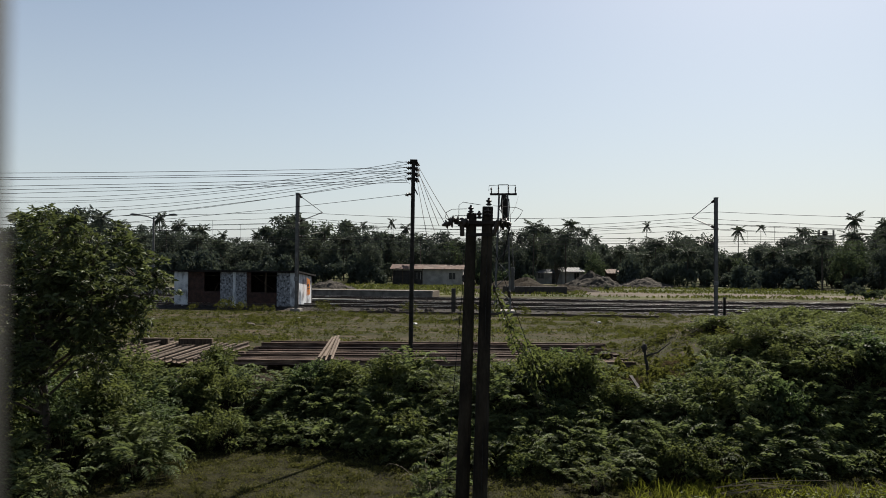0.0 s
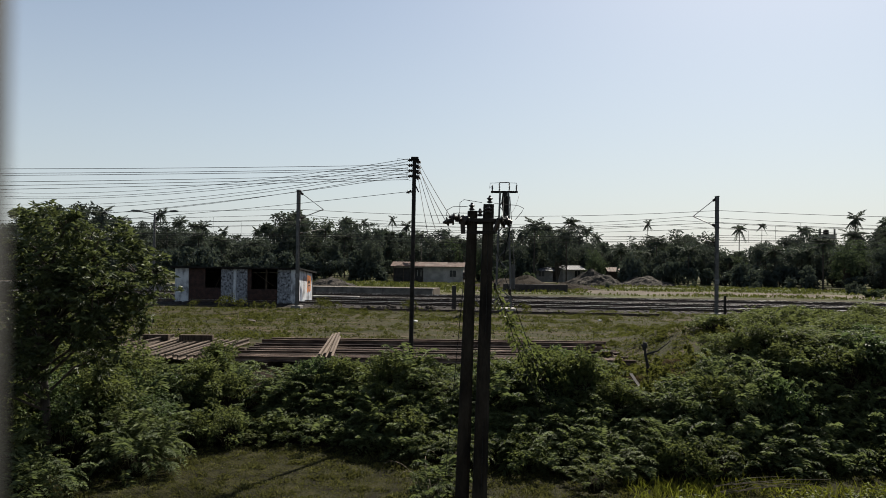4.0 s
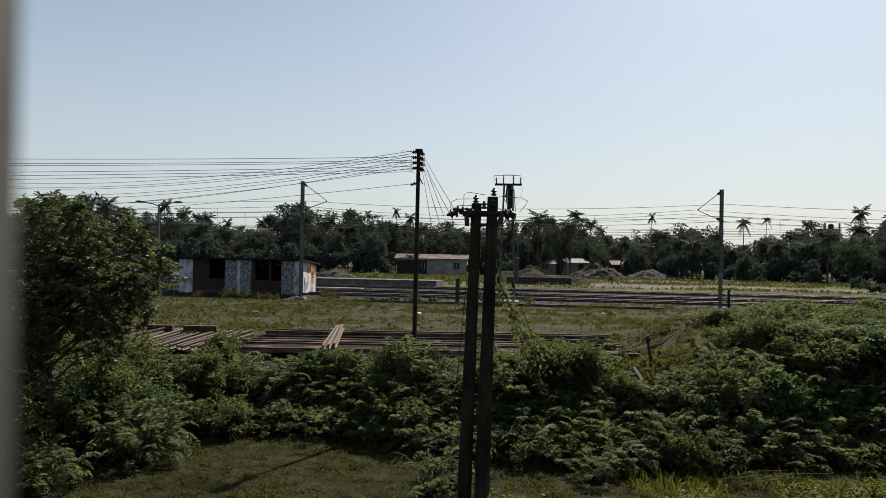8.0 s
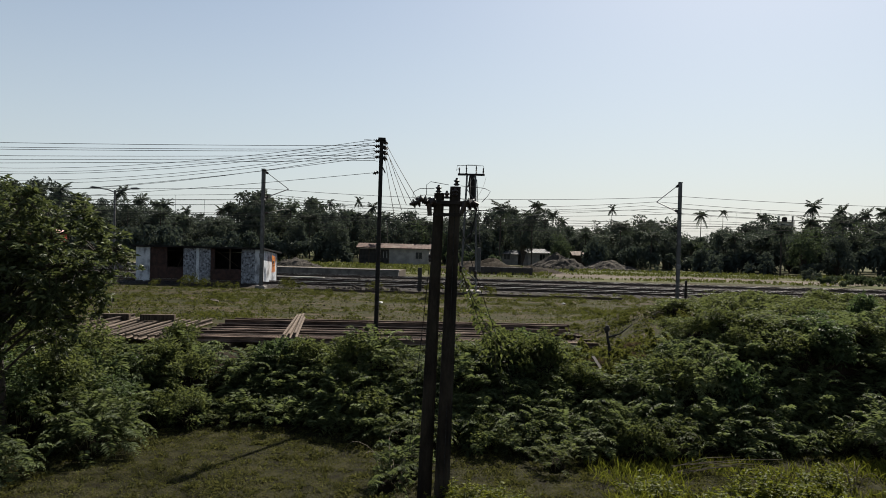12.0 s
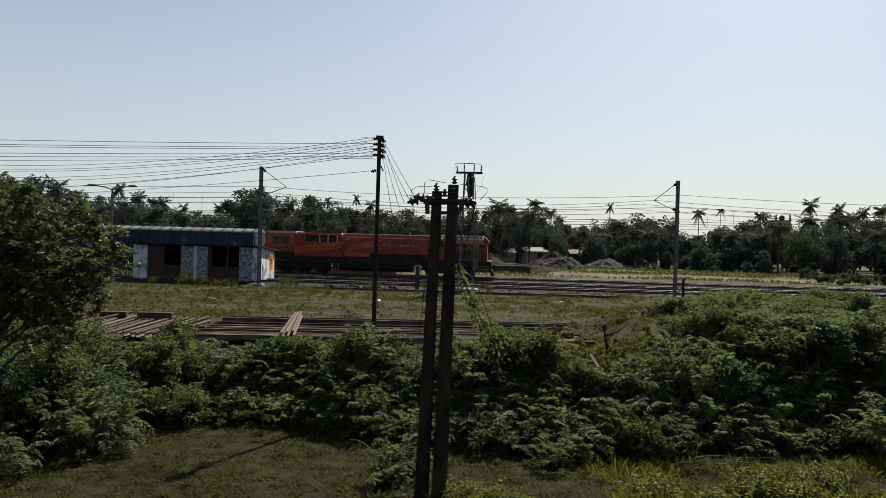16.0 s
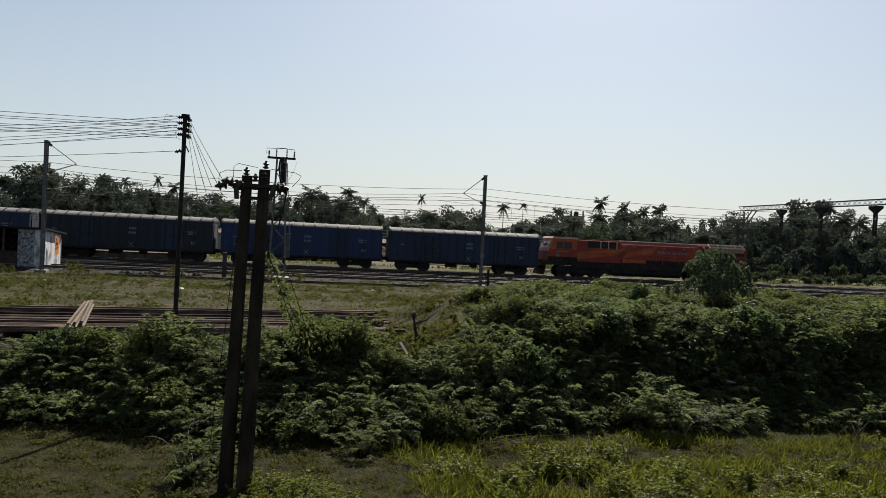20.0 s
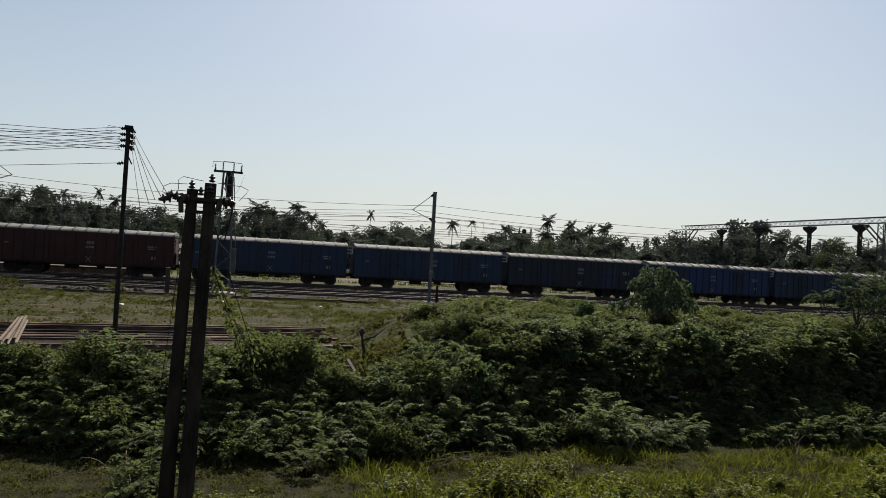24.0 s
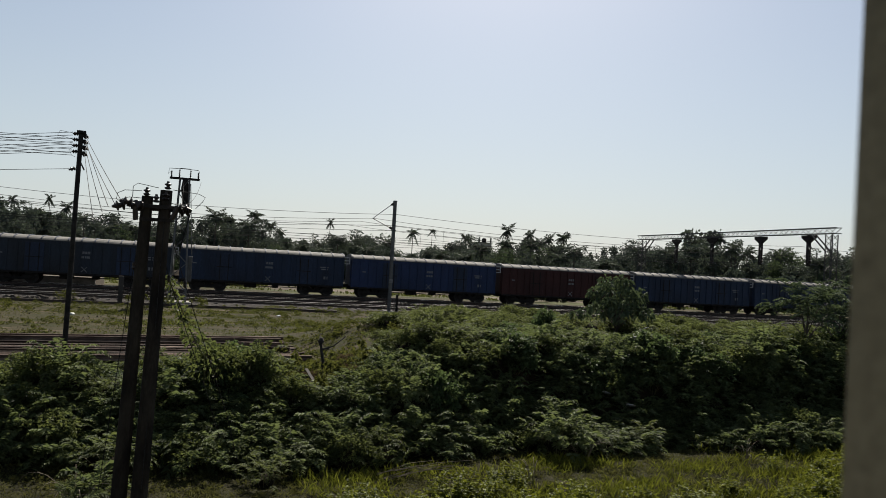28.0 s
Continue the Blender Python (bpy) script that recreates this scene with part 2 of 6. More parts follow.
    # roof and post colour, paled to hold the bright highlights along the hood
    "loco_roof": mat("locomotive_roof_highlight", [(0.34, 0.2, 0.15), (0.42, 0.28, 0.22)], 0.5, scale=1, fine=12, bump=0.1),
    "white": mat("white_paint_and_glints", [(0.24, 0.24, 0.24), (0.32, 0.32, 0.32)], 0.6, scale=9, fine=40, bump=0.05),
    "window": mat("dark_window_glass", [(0.008, 0.009, 0.01), (0.014, 0.016, 0.018)], 0.3, scale=1, fine=5, bump=0, spec=0.35),
    "marking": mat("white_marking", [(0.1, 0.1, 0.105), (0.15, 0.15, 0.155)], 0.7, scale=9, fine=40, bump=0.1),
    # near-black stuff of the added bush cores, standing in for deep shade
    "bush_shade": mat("bush_shade_core", [(0.006, 0.005, 0.003), (0.014, 0.012, 0.007), (0.024, 0.02, 0.012)], 0.95, scale=7, fine=40, bump=0.9, depth=0.04, spec=0.05),
    # leaves
    "weed": leaf_mat("weed_leaves", (0.006, 0.009, 0.005), (0.095, 0.117, 0.048), (0.16, 0.19, 0.05), 0.34, 0.6, 0.04),
    "fern": leaf_mat("fern_leaves", (0.008, 0.012, 0.006), (0.112, 0.138, 0.066), (0.152, 0.19, 0.06), 0.35, 0.6, 0.04),
    "vine": leaf_mat("vine_leaves", (0.005, 0.009, 0.005), (0.08, 0.114, 0.052), (0.118, 0.168, 0.055), 0.32),
    "herb": leaf_mat("herb_leaves", (0.025, 0.032, 0.008), (0.125, 0.14, 0.026), (0.21, 0.23, 0.024), 0.32),
    "grass": leaf_mat("grass_blades", (0.012, 0.014, 0.006), (0.112, 0.112, 0.042), (0.13, 0.13, 0.034), 0.25, 0.9),
    "yard_weed": leaf_mat("yard_weed_leaves", (0.01716, 0.02184, 0.00624), (0.0858, 0.0936, 0.02652), (0.1248, 0.1326, 0.0273), 0.3, 0.9),
    "field_grass": leaf_mat("field_grass_blades", (0.0273, 0.03276, 0.00936), (0.0663, 0.0741, 0.02028), (0.0936, 0.1092, 0.0234), 0.3, 0.9),
    "dry_leaf": leaf_mat("dry_leaves", (0.0351, 0.02808, 0.01872), (0.117, 0.0936, 0.0624), (0.1248, 0.0858, 0.039), 0.2, 0.9),
    "tree": leaf_mat("near_tree_leaves", (0.012, 0.018, 0.009), (0.11, 0.13, 0.06), (0.14, 0.17, 0.05), 0.25, 0.5, 0.12),
    # far-tree leaves: distance haze put into the colours as lifted, greyed darks
    "crown_a": leaf_mat("crown_dark_hazed", (0.036, 0.045, 0.044), (0.058, 0.071, 0.057), (0.062, 0.08, 0.047), 0.2, 0.8, 0.05),
    "crown_b": leaf_mat("crown_olive_hazed", (0.04, 0.048, 0.044), (0.066, 0.078, 0.058), (0.068, 0.088, 0.047), 0.2, 0.8, 0.05),
    "crown_c": leaf_mat("crown_fresh_hazed", (0.03, 0.042, 0.03), (0.058, 0.079, 0.042), (0.085, 0.115, 0.042), 0.22, 0.8, 0.05),
    "palm": leaf_mat("palm_fronds_hazed", (0.032, 0.04, 0.034), (0.058, 0.072, 0.05), (0.062, 0.084, 0.045), 0.2, 0.8),
}

# ---- mesh helpers ----
class Geo:
    """Vertices and faces gathered into one mesh."""
    def __init__(self):
        self.v, self.f = [], []

    def add(self, verts, faces):
        o = len(self.v)
        self.v += [tuple(p) for p in verts]
        self.f += [tuple(i + o for i in q) for q in faces]
        return self

    def box(self, x0, x1, y0, y1, z0, z1, bevel=0.0, m=None):
        if bevel:
            bm = bmesh.new()
            bmesh.ops.create_cube(bm, size=1.0)
            for p in bm.verts:
                p.co = ((x0 + x1) / 2 + p.co.x * (x1 - x0), (y0 + y1) / 2 + p.co.y * (y1 - y0), (z0 + z1) / 2 + p.co.z * (z1 - z0))
            bmesh.ops.bevel(bm, geom=bm.edges[:], offset=bevel, segments=1, affect="EDGES")
            bm.verts.index_update()
            vs, fs = [p.co.copy() for p in bm.verts], [[p.index for p in q.verts] for q in bm.faces]
            bm.free()
        else:
            vs = [Vector((x, y, z)) for z in (z0, z1) for x, y in ((x0, y0), (x1, y0), (x1, y1), (x0, y1))]
            fs = [(3, 2, 1, 0), (4, 5, 6, 7), (0, 1, 5, 4), (1, 2, 6, 5), (2, 3, 7, 6), (3, 0, 4, 7)]
        return self.add([m @ p for p in vs] if m else vs, fs)

    def rod(self, points, radius, n=8, r1=None, caps=True):
        """A round bar along points, tapering from radius to r1."""
        pts = [Vector(p) for p in points]
        r1 = radius if r1 is None else r1
        vs, fs = [], []
        up = Vector((0.13, 0.21, 1)).normalized()
        for i, p in enumerate(pts):
            d = (pts[min(i + 1, len(pts) - 1)] - pts[max(i - 1, 0)]).normalized()
            a = d.cross(up if abs(d.dot(up)) < 0.95 else Vector((1, 0, 0))).normalized()
            b = d.cross(a)
            r = radius + (r1 - radius) * i / (len(pts) - 1)
            vs += [p + r * (math.cos(2 * math.pi * k / n) * a + math.sin(2 * math.pi * k / n) * b) for k in range(n)]
        for i in range(len(pts) - 1):
            fs += [(i * n + k, i * n + (k + 1) % n, (i + 1) * n + (k + 1) % n, (i + 1) * n + k) for k in range(n)]
        if caps:
            fs += [tuple(range(n))[::-1], tuple(range((len(pts) - 1) * n, len(pts) * n))]
        return self.add(vs, fs)

    def beam(self, p, q, w, h=None):
        """A square bar from p to q."""
        p, q = Vector(p), Vector(q)
        d = q - p
        m = Matrix.Translation(p) @ d.to_track_quat("Z", "Y").to_matrix().to_4x4()
        h = h or w
        return self.box(-w / 2, w / 2, -h / 2, h / 2, 0, d.length, 0, m)

    def extrude(self, profile, a, b, axis="x"):
        """A closed profile of (u, z) swept along x (u = y) or y (u = x) from a to b."""
        n = len(profile)
        put = (lambda s, u, z: (s, u, z)) if axis == "x" else (lambda s, u, z: (u, s, z))
        vs = [put(s, u, z) for s in (a, b) for u, z in profile]
        fs = [(k, (k + 1) % n, n + (k + 1) % n, n + k) for k in range(n)] + [tuple(range(n))[::-1], tuple(range(n, 2 * n))]
        return self.add(vs, fs)

    def lathe(self, profile, centre=(0, 0, 0), n=12, m=None):
        """A turned shape: (radius, height) pairs about z."""
        vs = [Vector((centre[0] + r * math.cos(2 * math.pi * k / n), centre[1] + r * math.sin(2 * math.pi * k / n), centre[2] + z)) for r, z in profile for k in range(n)]
        fs = [(i * n + k, i * n + (k + 1) % n, (i + 1) * n + (k + 1) % n, (i + 1) * n + k) for i in range(len(profile) - 1) for k in range(n)]
        fs += [tuple(range(n))[::-1], tuple(range((len(profile) - 1) * n, len(profile) * n))]
        return self.add([m @ p for p in vs] if m else vs, fs)

    def mesh(self, name, material):
        me = bpy.data.meshes.new(name)
        me.from_pydata(self.v, [], self.f)
        me.materials.append(M[material])
        return me


def bend(points, n=6):
    """A smooth path through points (Catmull-Rom)."""
    p = [Vector(q) for q in points]
    p = [p[0] * 2 - p[1], *p, p[-1] * 2 - p[-2]]
    out = []
    for i in range(1, len(p) - 2):
        for k in range(n):
            t = k / n
            out.append(0.5 * ((2 * p[i]) + (p[i + 1] - p[i - 1]) * t + (2 * p[i - 1] - 5 * p[i] + 4 * p[i + 1] - p[i + 2]) * t * t + (3 * p[i] - p[i - 1] - 3 * p[i + 1] + p[i + 2]) * t ** 3))
    return out + [p[-2]]


def part(name, geo, material, parent=None, label="", smooth=False):
    me = geo if isinstance(geo, bpy.types.Mesh) else geo.mesh(name, material)
    if smooth:
        me.polygons.foreach_set("use_smooth", [True] * len(me.polygons))
    ob = new(name, me)
    ob.parent = parent
    return tagged(ob, label) if label else ob


def thing(name, m=None, label="", category="", group="", kind=""):
    ob = new(name)
    ob.empty_display_size = 0.3
    if m is not None:
        ob.matrix_basis = m
    return tagged(ob, label, category, group, kind)


# Track frame: s along the rails to the right, d square to them, away from the window
AZ = math.radians(-7.305)
def trk(s, d, z=0.0):
    return Vector((s * math.cos(AZ) - d * math.sin(AZ), s * math.sin(AZ) + d * math.cos(AZ), z))


def trk_pose(s, d, z=0.0, turn=0.0):
    p = trk(s, d, z)
    return pose(p.x, p.y, p.z, 0, 0, math.degrees(AZ) + turn)


def smooth(a, b, x):
    t = min(1.0, max(0.0, (x - a) / (b - a)))
    return t * t * (3 - 2 * t)


FOOT = [(-40, 19.5), (-8.5, 18.4), (-5.6, 19.3), (-1.9, 18.8), (0, 17.5), (3, 16.9), (6.5, 16.6), (10, 17.0), (14.5, 17.0), (19, 16.0), (40, 13.0)]
YARD, RAIL = 1.4, 1.75
def foot(x):
    return float(np.interp(x, [p[0] for p in FOOT], [p[1] for p in FOOT]))


def ground_z(x, y):
    z = YARD * smooth(foot(x) + 0.9, foot(x) + 4.0, y)
    z += 1.1 * smooth(6.5, 10, x) * smooth(foot(x) + 1.5, foot(x) + 4.6, y) * (1 - smooth(29, 37, y))
    if y < 60:
        z += 0.07 * noise.noise((x * 0.35, y * 0.35, 3.0)) + 0.03 * noise.noise((x * 1.3, y * 1.3, 7.0))
    return z

# ---- the setting ----
def build_ground():
    """One sheet from the building to the horizon, in strips of meadow, bank, yard, dirt and field."""
    xs = sorted({*np.arange(-40, 60.1, 0.8).round(2), *(-1800, -900, -450, -220, -120, -80, -60, 70, 85, 110, 150, 220, 450, 900, 1800)})
    ys = sorted({*np.arange(-4, 46.1, 0.6).round(2), *np.arange(48, 125, 3.0), *(135, 150, 180, 220, 300, 450, 700, 1100, 1800, -10, -30, -80, -200)})
    vs = [(x, y, ground_z(x, y) if y < 46 else YARD + 0.1 * noise.noise((x * 0.1, y * 0.1, 1.0)) * (y > 72)) for y in ys for x in xs]
    n = len(xs)
    fs, slot = [], []
    for j in range(len(ys) - 1):
        for i in range(n - 1):
            fs.append((j * n + i, j * n + i + 1, (j + 1) * n + i + 1, (j + 1) * n + i))
            cx, cy = (xs[i] + xs[i + 1]) / 2, (ys[j] + ys[j + 1]) / 2
            d = -cx * math.sin(AZ) + cy * math.cos(AZ)
            s = cx * math.cos(AZ) + cy * math.sin(AZ)
            wob = 3 * noise.noise((cx * 0.05, cy * 0.05, 9.0))
            if cy < foot(cx) + 0.4:
                slot.append(0)
            elif cy < foot(cx) + 6:
                slot.append(1)
            elif d < 70 or (d < 78 + wob and s > -12):
                slot.append(2)
            elif 83 + wob < d < 92 + wob and s > -8:
                slot.append(4)
            else:
                slot.append(3)
    me = bpy.data.meshes.new("ground")
    me.from_pydata(vs, [], fs)
    for k in ("meadow", "bank", "yard", "field", "dirt"):
        me.materials.append(M[k])
    me.polygons.foreach_set("material_index", slot)
    me.polygons.foreach_set("use_smooth", [True] * len(fs))
    tagged(new("ground", me), "meadow, earth bank, weedy rail yard and fields", "ground", kind="structure")


build_ground()

TRACKS = (54.2, 59.4, 66.7)
RAIL_PROFILE = [(-0.07, 0), (0.07, 0), (0.07, 0.015), (0.012, 0.035), (0.012, 0.125), (0.036, 0.135), (0.036, 0.168), (-0.036, 0.168), (-0.036, 0.135), (-0.012, 0.125), (-0.012, 0.035), (-0.07, 0.015)]


def build_tracks():
    for d in TRACKS:
        bed = thing("ballast_bed", trk_pose(0, d), "grey crushed-stone ballast under a railway track", "ballast", kind="structure")
        g = Geo()
        edges = [(-2.6, YARD - 0.05), (-1.75, RAIL - 0.22), (1.75, RAIL - 0.22), (2.6, YARD - 0.05)]
        steps = np.arange(-150, 191, 1.0)
        for i, s in enumerate(steps):
            g.v += [(float(s), u + 0.08 * noise.noise((s, u, d)), z + 0.04 * noise.noise((s * 2, u * 2, d))) for u, z in edges]
        k = len(edges)
        for i in range(len(steps) - 1):
            g.f += [(i * k + j, (i + 1) * k + j, (i + 1) * k + j + 1, i * k + j + 1) for j in range(k - 1)]
        part("stones", g, "ballast", bed)
        track = thing("railway_track", trk_pose(0, d, RAIL - 0.168), "broad-gauge steel rails on concrete sleepers", "railway track", "railway tracks", "structure")
        for side in (-0.856, 0.856):
            rail = part("rail", Geo().extrude([(u + side, z) for u, z in RAIL_PROFILE], -150, 190), "rail", track)
            part("rail_head", Geo().box(-150, 190, side - 0.034, side + 0.034, 0.1685, 0.172), "rail_top", rail, "worn shining running surface")
        g = Geo()
        for s in np.arange(-60, 90, 0.62):
            g.box(float(s) - 0.12, float(s) + 0.12, -1.37, 1.37, -0.16, -0.002)
        tagged(part("sleepers", g, "sleeper", track), kind="stuff")


build_tracks()


def build_platform():
    p = thing("platform", trk_pose(0, 70.2), "low concrete station platform beside the far track", "platform", kind="structure")
    for s in np.arange(-110, -10, 5.0):
        part("wall_panel", Geo().box(float(s), float(s) + 4.97, 0, 0.35, YARD - 0.2, RAIL + 0.38, 0.03), "concrete", p)
    part("surface", Geo().box(-110, -10, 0.353, 5.2, YARD - 0.2, RAIL + 0.36), "dirt", p)
    part("coping", Geo().box(-110.0, -9.95, -0.08, 0.5, RAIL + 0.383, RAIL + 0.47, 0.02), "concrete", p)
    slab = thing("concrete_slab", trk_pose(-18, 63.0, YARD), "pale concrete slab lying beside the track", "slab")
    part("slab_body", Geo().box(-2.5, 2.5, -0.4, 0.4, 0, 0.3, 0.03), "concrete", slab)


build_platform()


def build_window_room():
    """The wall with the window from which the yard is seen, and the room behind it."""
    w = thing("wall_north", None, "cream-painted wall with a window opening over the yard", "wall", kind="structure")
    x0, x1, ya, yb, z0, z1 = -0.7, 0.675, 0.26, 0.5, 4.0, 6.2
    part("wall_panel", Geo().box(x1, 4.0, ya, yb, 0, 7.5), "cream", w)
    part("wall_panel", Geo().box(-4.0, x0, ya, yb, 0, 7.5), "cream", w)
    part("sill_panel", Geo().box(x0, x1, ya, yb, 0, z0), "cream", w)
    part("lintel_panel", Geo().box(x0, x1, ya, yb, z1, 7.5), "cream", w)
    r = thing("wall_south", None, "plain painted room walls", "wall", kind="structure")
    part("back_panel", Geo().box(-4.0, 4.0, -4.2, -4.0, 0, 7.5), "room", r)
    part("side_panel", Geo().box(-4.2, -4.0, -4.2, yb, 0, 7.5), "room", r)
    part("side_panel", Geo().box(4.0, 4.2, -4.2, yb, 0, 7.5), "room", r)
    tagged(part("floor", Geo().box(-4, 4, -4, ya, 3.2, 3.4), "concrete"), "bare concrete room floor", "floor", kind="structure")
    tagged(part("ceiling", Geo().box(-4.2, 4.2, -4.2, yb, 7.5, 7.7), "room"), "plain room ceiling", "ceiling", kind="structure")
    s = thing("window_shutter", None, "grey-painted window shutter leaf standing ajar", "shutter")
    part("leaf", Geo().box(-0.66, -0.1303, 0.15, 0.222, 4.0, 6.18, 0.004), "grey_paint", s)
    part("hinge", Geo().rod([(-0.65, 0.235, 4.3), (-0.65, 0.235, 4.4)], 0.008), "iron", s)


build_window_room()

# ---- the goods train ----
def bars(widths, x, y, z, h, gap=0.05):
    """Plain bars in place of lettering, on a side that faces -y."""
    g = Geo()
    for w in widths:
        g.box(x, x + w, y - 0.006, y, z, z + h)
        x += w + gap
    return g


def build_bogie(parent, x, wheels, r=0.5):
    b = part("bogie", Geo(), "chassis", parent)
    span = (max(wheels) - min(wheels)) / 2
    g = Geo()
    for y in (-1.12, 1.12):
        g.extrude([(x - span - 0.35, 0.55), (x - span - 0.2, 0.75), (x - 0.5, 0.72), (x - 0.3, 0.5), (x + 0.3, 0.5), (x + 0.5, 0.72), (x + span + 0.2, 0.75), (x + span + 0.35, 0.55), (x + span + 0.1, 0.36), (x + 0.45, 0.28), (x - 0.45, 0.28), (x - span - 0.1, 0.36)], y - 0.09, y + 0.09, "y")
    g.box(x - 0.25, x + 0.25, -1.15, 1.15, 0.5, 0.95)
    b.data = g.mesh("bogie", "chassis")
    for wx in wheels:
        for side in (-1, 1):
            g = Geo()
            m = Matrix.Translation((x + wx, side * 0.86, r)) @ Matrix.Rotation(radians(90 * side), 4, "X")
            g.lathe([(0.1, -0.09), (0.2, -0.06), (r - 0.09, -0.03), (r - 0.06, -0.07), (r, -0.07), (r + 0.03, 0.05), (r - 0.06, 0.06), (0.2, 0.05), (0.1, 0.06)], n=20, m=m)
            part("wheel", g, "wheel", b)
        part("axle_box", Geo().box(x + wx - 0.14, x + wx + 0.14, -1.28, -1.21, 0.36, 0.64, 0.02), "chassis", b)
    for k in (-0.17, 0.0, 0.17):
        part("spring", Geo().rod([(x + k, -1.13, 0.29), (x + k, -1.13, 0.7)], 0.07), "chassis", b)


def build_wagon(paint, label):
    w = thing("covered_wagon", None, label, "wagon", "covered wagons of the goods train")
    L, W, Z0, Z1 = 6.88, 1.6, 0.98, 3.5
    part("body", Geo().box(-L, L, -W, W, Z0, Z1, 0.02), paint, w)
    arch = [(-W - 0.03, Z1 - 0.02)] + [(-(W + 0.03) * math.cos(a), Z1 + 0.36 * math.sin(a)) for a in np.linspace(0.12, math.pi - 0.12, 11)] + [(W + 0.03, Z1 - 0.02)]
    part("roof", Geo().extrude(arch, -L - 0.04, L + 0.04), "roof", w, "pale weathered curved roof")
    for k in range(15):
        x = -L + 0.06 + k * (2 * L - 0.12) / 14
        rib = [(u * 1.015, z + 0.05) for u, z in arch[1:-1]] + [(u * 0.99, z - 0.02) for u, z in arch[1:-1]][::-1]
        part("roof_rib", Geo().extrude(rib, x - 0.05, x + 0.05), "navy", w)
    for side in (-1, 1):
        y = side * W
        for k in range(19):
            x = -L + 0.05 + k * (2 * L - 0.1) / 18
            if min(abs(x - 3.35), abs(x + 3.35)) > 0.75:
                part("side_rib", Geo().box(x - 0.045, x + 0.045, min(y, y + side * 0.07), max(y, y + side * 0.07), Z0 - 0.05, Z1 - 0.04), paint, w)
        for x in (-3.35, 3.35):
            door = part("door", Geo().box(x - 0.68, x + 0.68, min(y + side * 0.004, y + side * 0.08), max(y + side * 0.004, y + side * 0.08), Z0 + 0.02, Z1 - 0.22, 0.012), "navy" if paint != "oxide" else paint, w, "dark grimy door leaves")
            for dx in (-0.34, 0.34):
                part("door_bar", Geo().box(x + dx - 0.03, x + dx + 0.03, min(y + side * 0.084, y + side * 0.12), max(y + side * 0.084, y + side * 0.12), Z0 + 0.05, Z1 - 0.25), "chassis", door)
            part("door_latch", Geo().box(x - 0.62, x + 0.62, min(y + side * 0.084, y + side * 0.115), max(y + side * 0.084, y + side * 0.115), 2.1, 2.16), "chassis", door)
        part("side_sill", Geo().box(-L, L, min(y * 0.96, y * 1.03), max(y * 0.96, y * 1.03), 0.84, Z0 - 0.002), "chassis", w)
    y = -W - 0.004
    part("marking", bars((0.16, 0.16, 0.16), 0.1, y, 2.55, 0.2), "marking", w)
    part("marking", bars((0.2, 0.12, 0.2), 0.05, y, 2.2, 0.17), "marking", w)
    part("marking", bars((0.75,), 4.75, y, 2.5, 0.1), "marking", w)
    part("marking", bars((0.6,), 4.85, y, 2.32, 0.1), "marking", w)
    part("marking", bars((0.3,), -5.9, y, 2.3, 0.1), "marking", w)
    part("data_panel", Geo().box(5.1, 5.45, y - 0.01, y, 1.5, 1.75), "marking", w)
    g = Geo()
    for a in (45, 135):
        g.beam((0.3 - 0.3 * math.cos(radians(a)), y - 0.02, 1.2 - 0.3 * math.sin(radians(a)) + 0.1), (0.3 + 0.3 * math.cos(radians(a)), y - 0.02, 1.3 + 0.3 * math.sin(radians(a)) - 0.0), 0.05)
    part("brake_wheel", g, "marking", w)
    part("underframe", Geo().box(-L - 0.1, L + 0.1, -0.25, 0.25, 0.7, 0.97).box(-L, L, -1.35, -1.2, 0.86, 0.97).box(-1.6, -0.6, -0.9, -0.3, 0.45, 0.85).box(0.8, 1.3, -0.8, 0.1, 0.5, 0.85), "chassis", w)
    part("brake_rigging", Geo().rod([(-3.3, -0.5, 0.6), (3.3, -0.5, 0.6)], 0.035).rod([(-1, -1.2, 0.62), (1.2, -1.2, 0.62)], 0.03), "chassis", w)
    for e in (-1, 1):
        part("coupler", Geo().box(min(e * L, e * (L + 0.34)), max(e * L, e * (L + 0.34)), -0.14, 0.14, 0.85, 1.15, 0.03), "chassis", w)
        lad = Geo()
        for y in (0.5, 0.95):
            lad.rod([(e * (L + 0.09), y, 0.9), (e * (L + 0.09), y, Z1 + 0.1)], 0.02, 6)
        for z in np.arange(1.1, 3.5, 0.35):
            lad.rod([(e * (L + 0.09), 0.5, float(z)), (e * (L + 0.09), 0.95, float(z))], 0.016, 6)
        part("ladder", lad, "marking", w)
        if e > 0:
            g = Geo()
            for z in (Z1 - 0.55, Z1 - 0.28, Z1 + 0.0):
                g.box(L + 0.01, L + 0.5, -W + 0.02, -W + 0.08, z, z + 0.07)
            g.box(L + 0.43, L + 0.5, -W + 0.02, -W + 0.08, Z1 - 0.55, Z1 + 0.07)
            part("end_step", g, "white", w, "white-painted end steps")
        part("end_panel", Geo().box(min(e * (L + 0.004), e * (L + 0.06)), max(e * (L + 0.004), e * (L + 0.06)), -1.3, 0.3, 1.2, Z1 - 0.15, 0.01), paint, w)
        build_bogie(w, e * 4.6, (-1.0, 1.0))
    return w


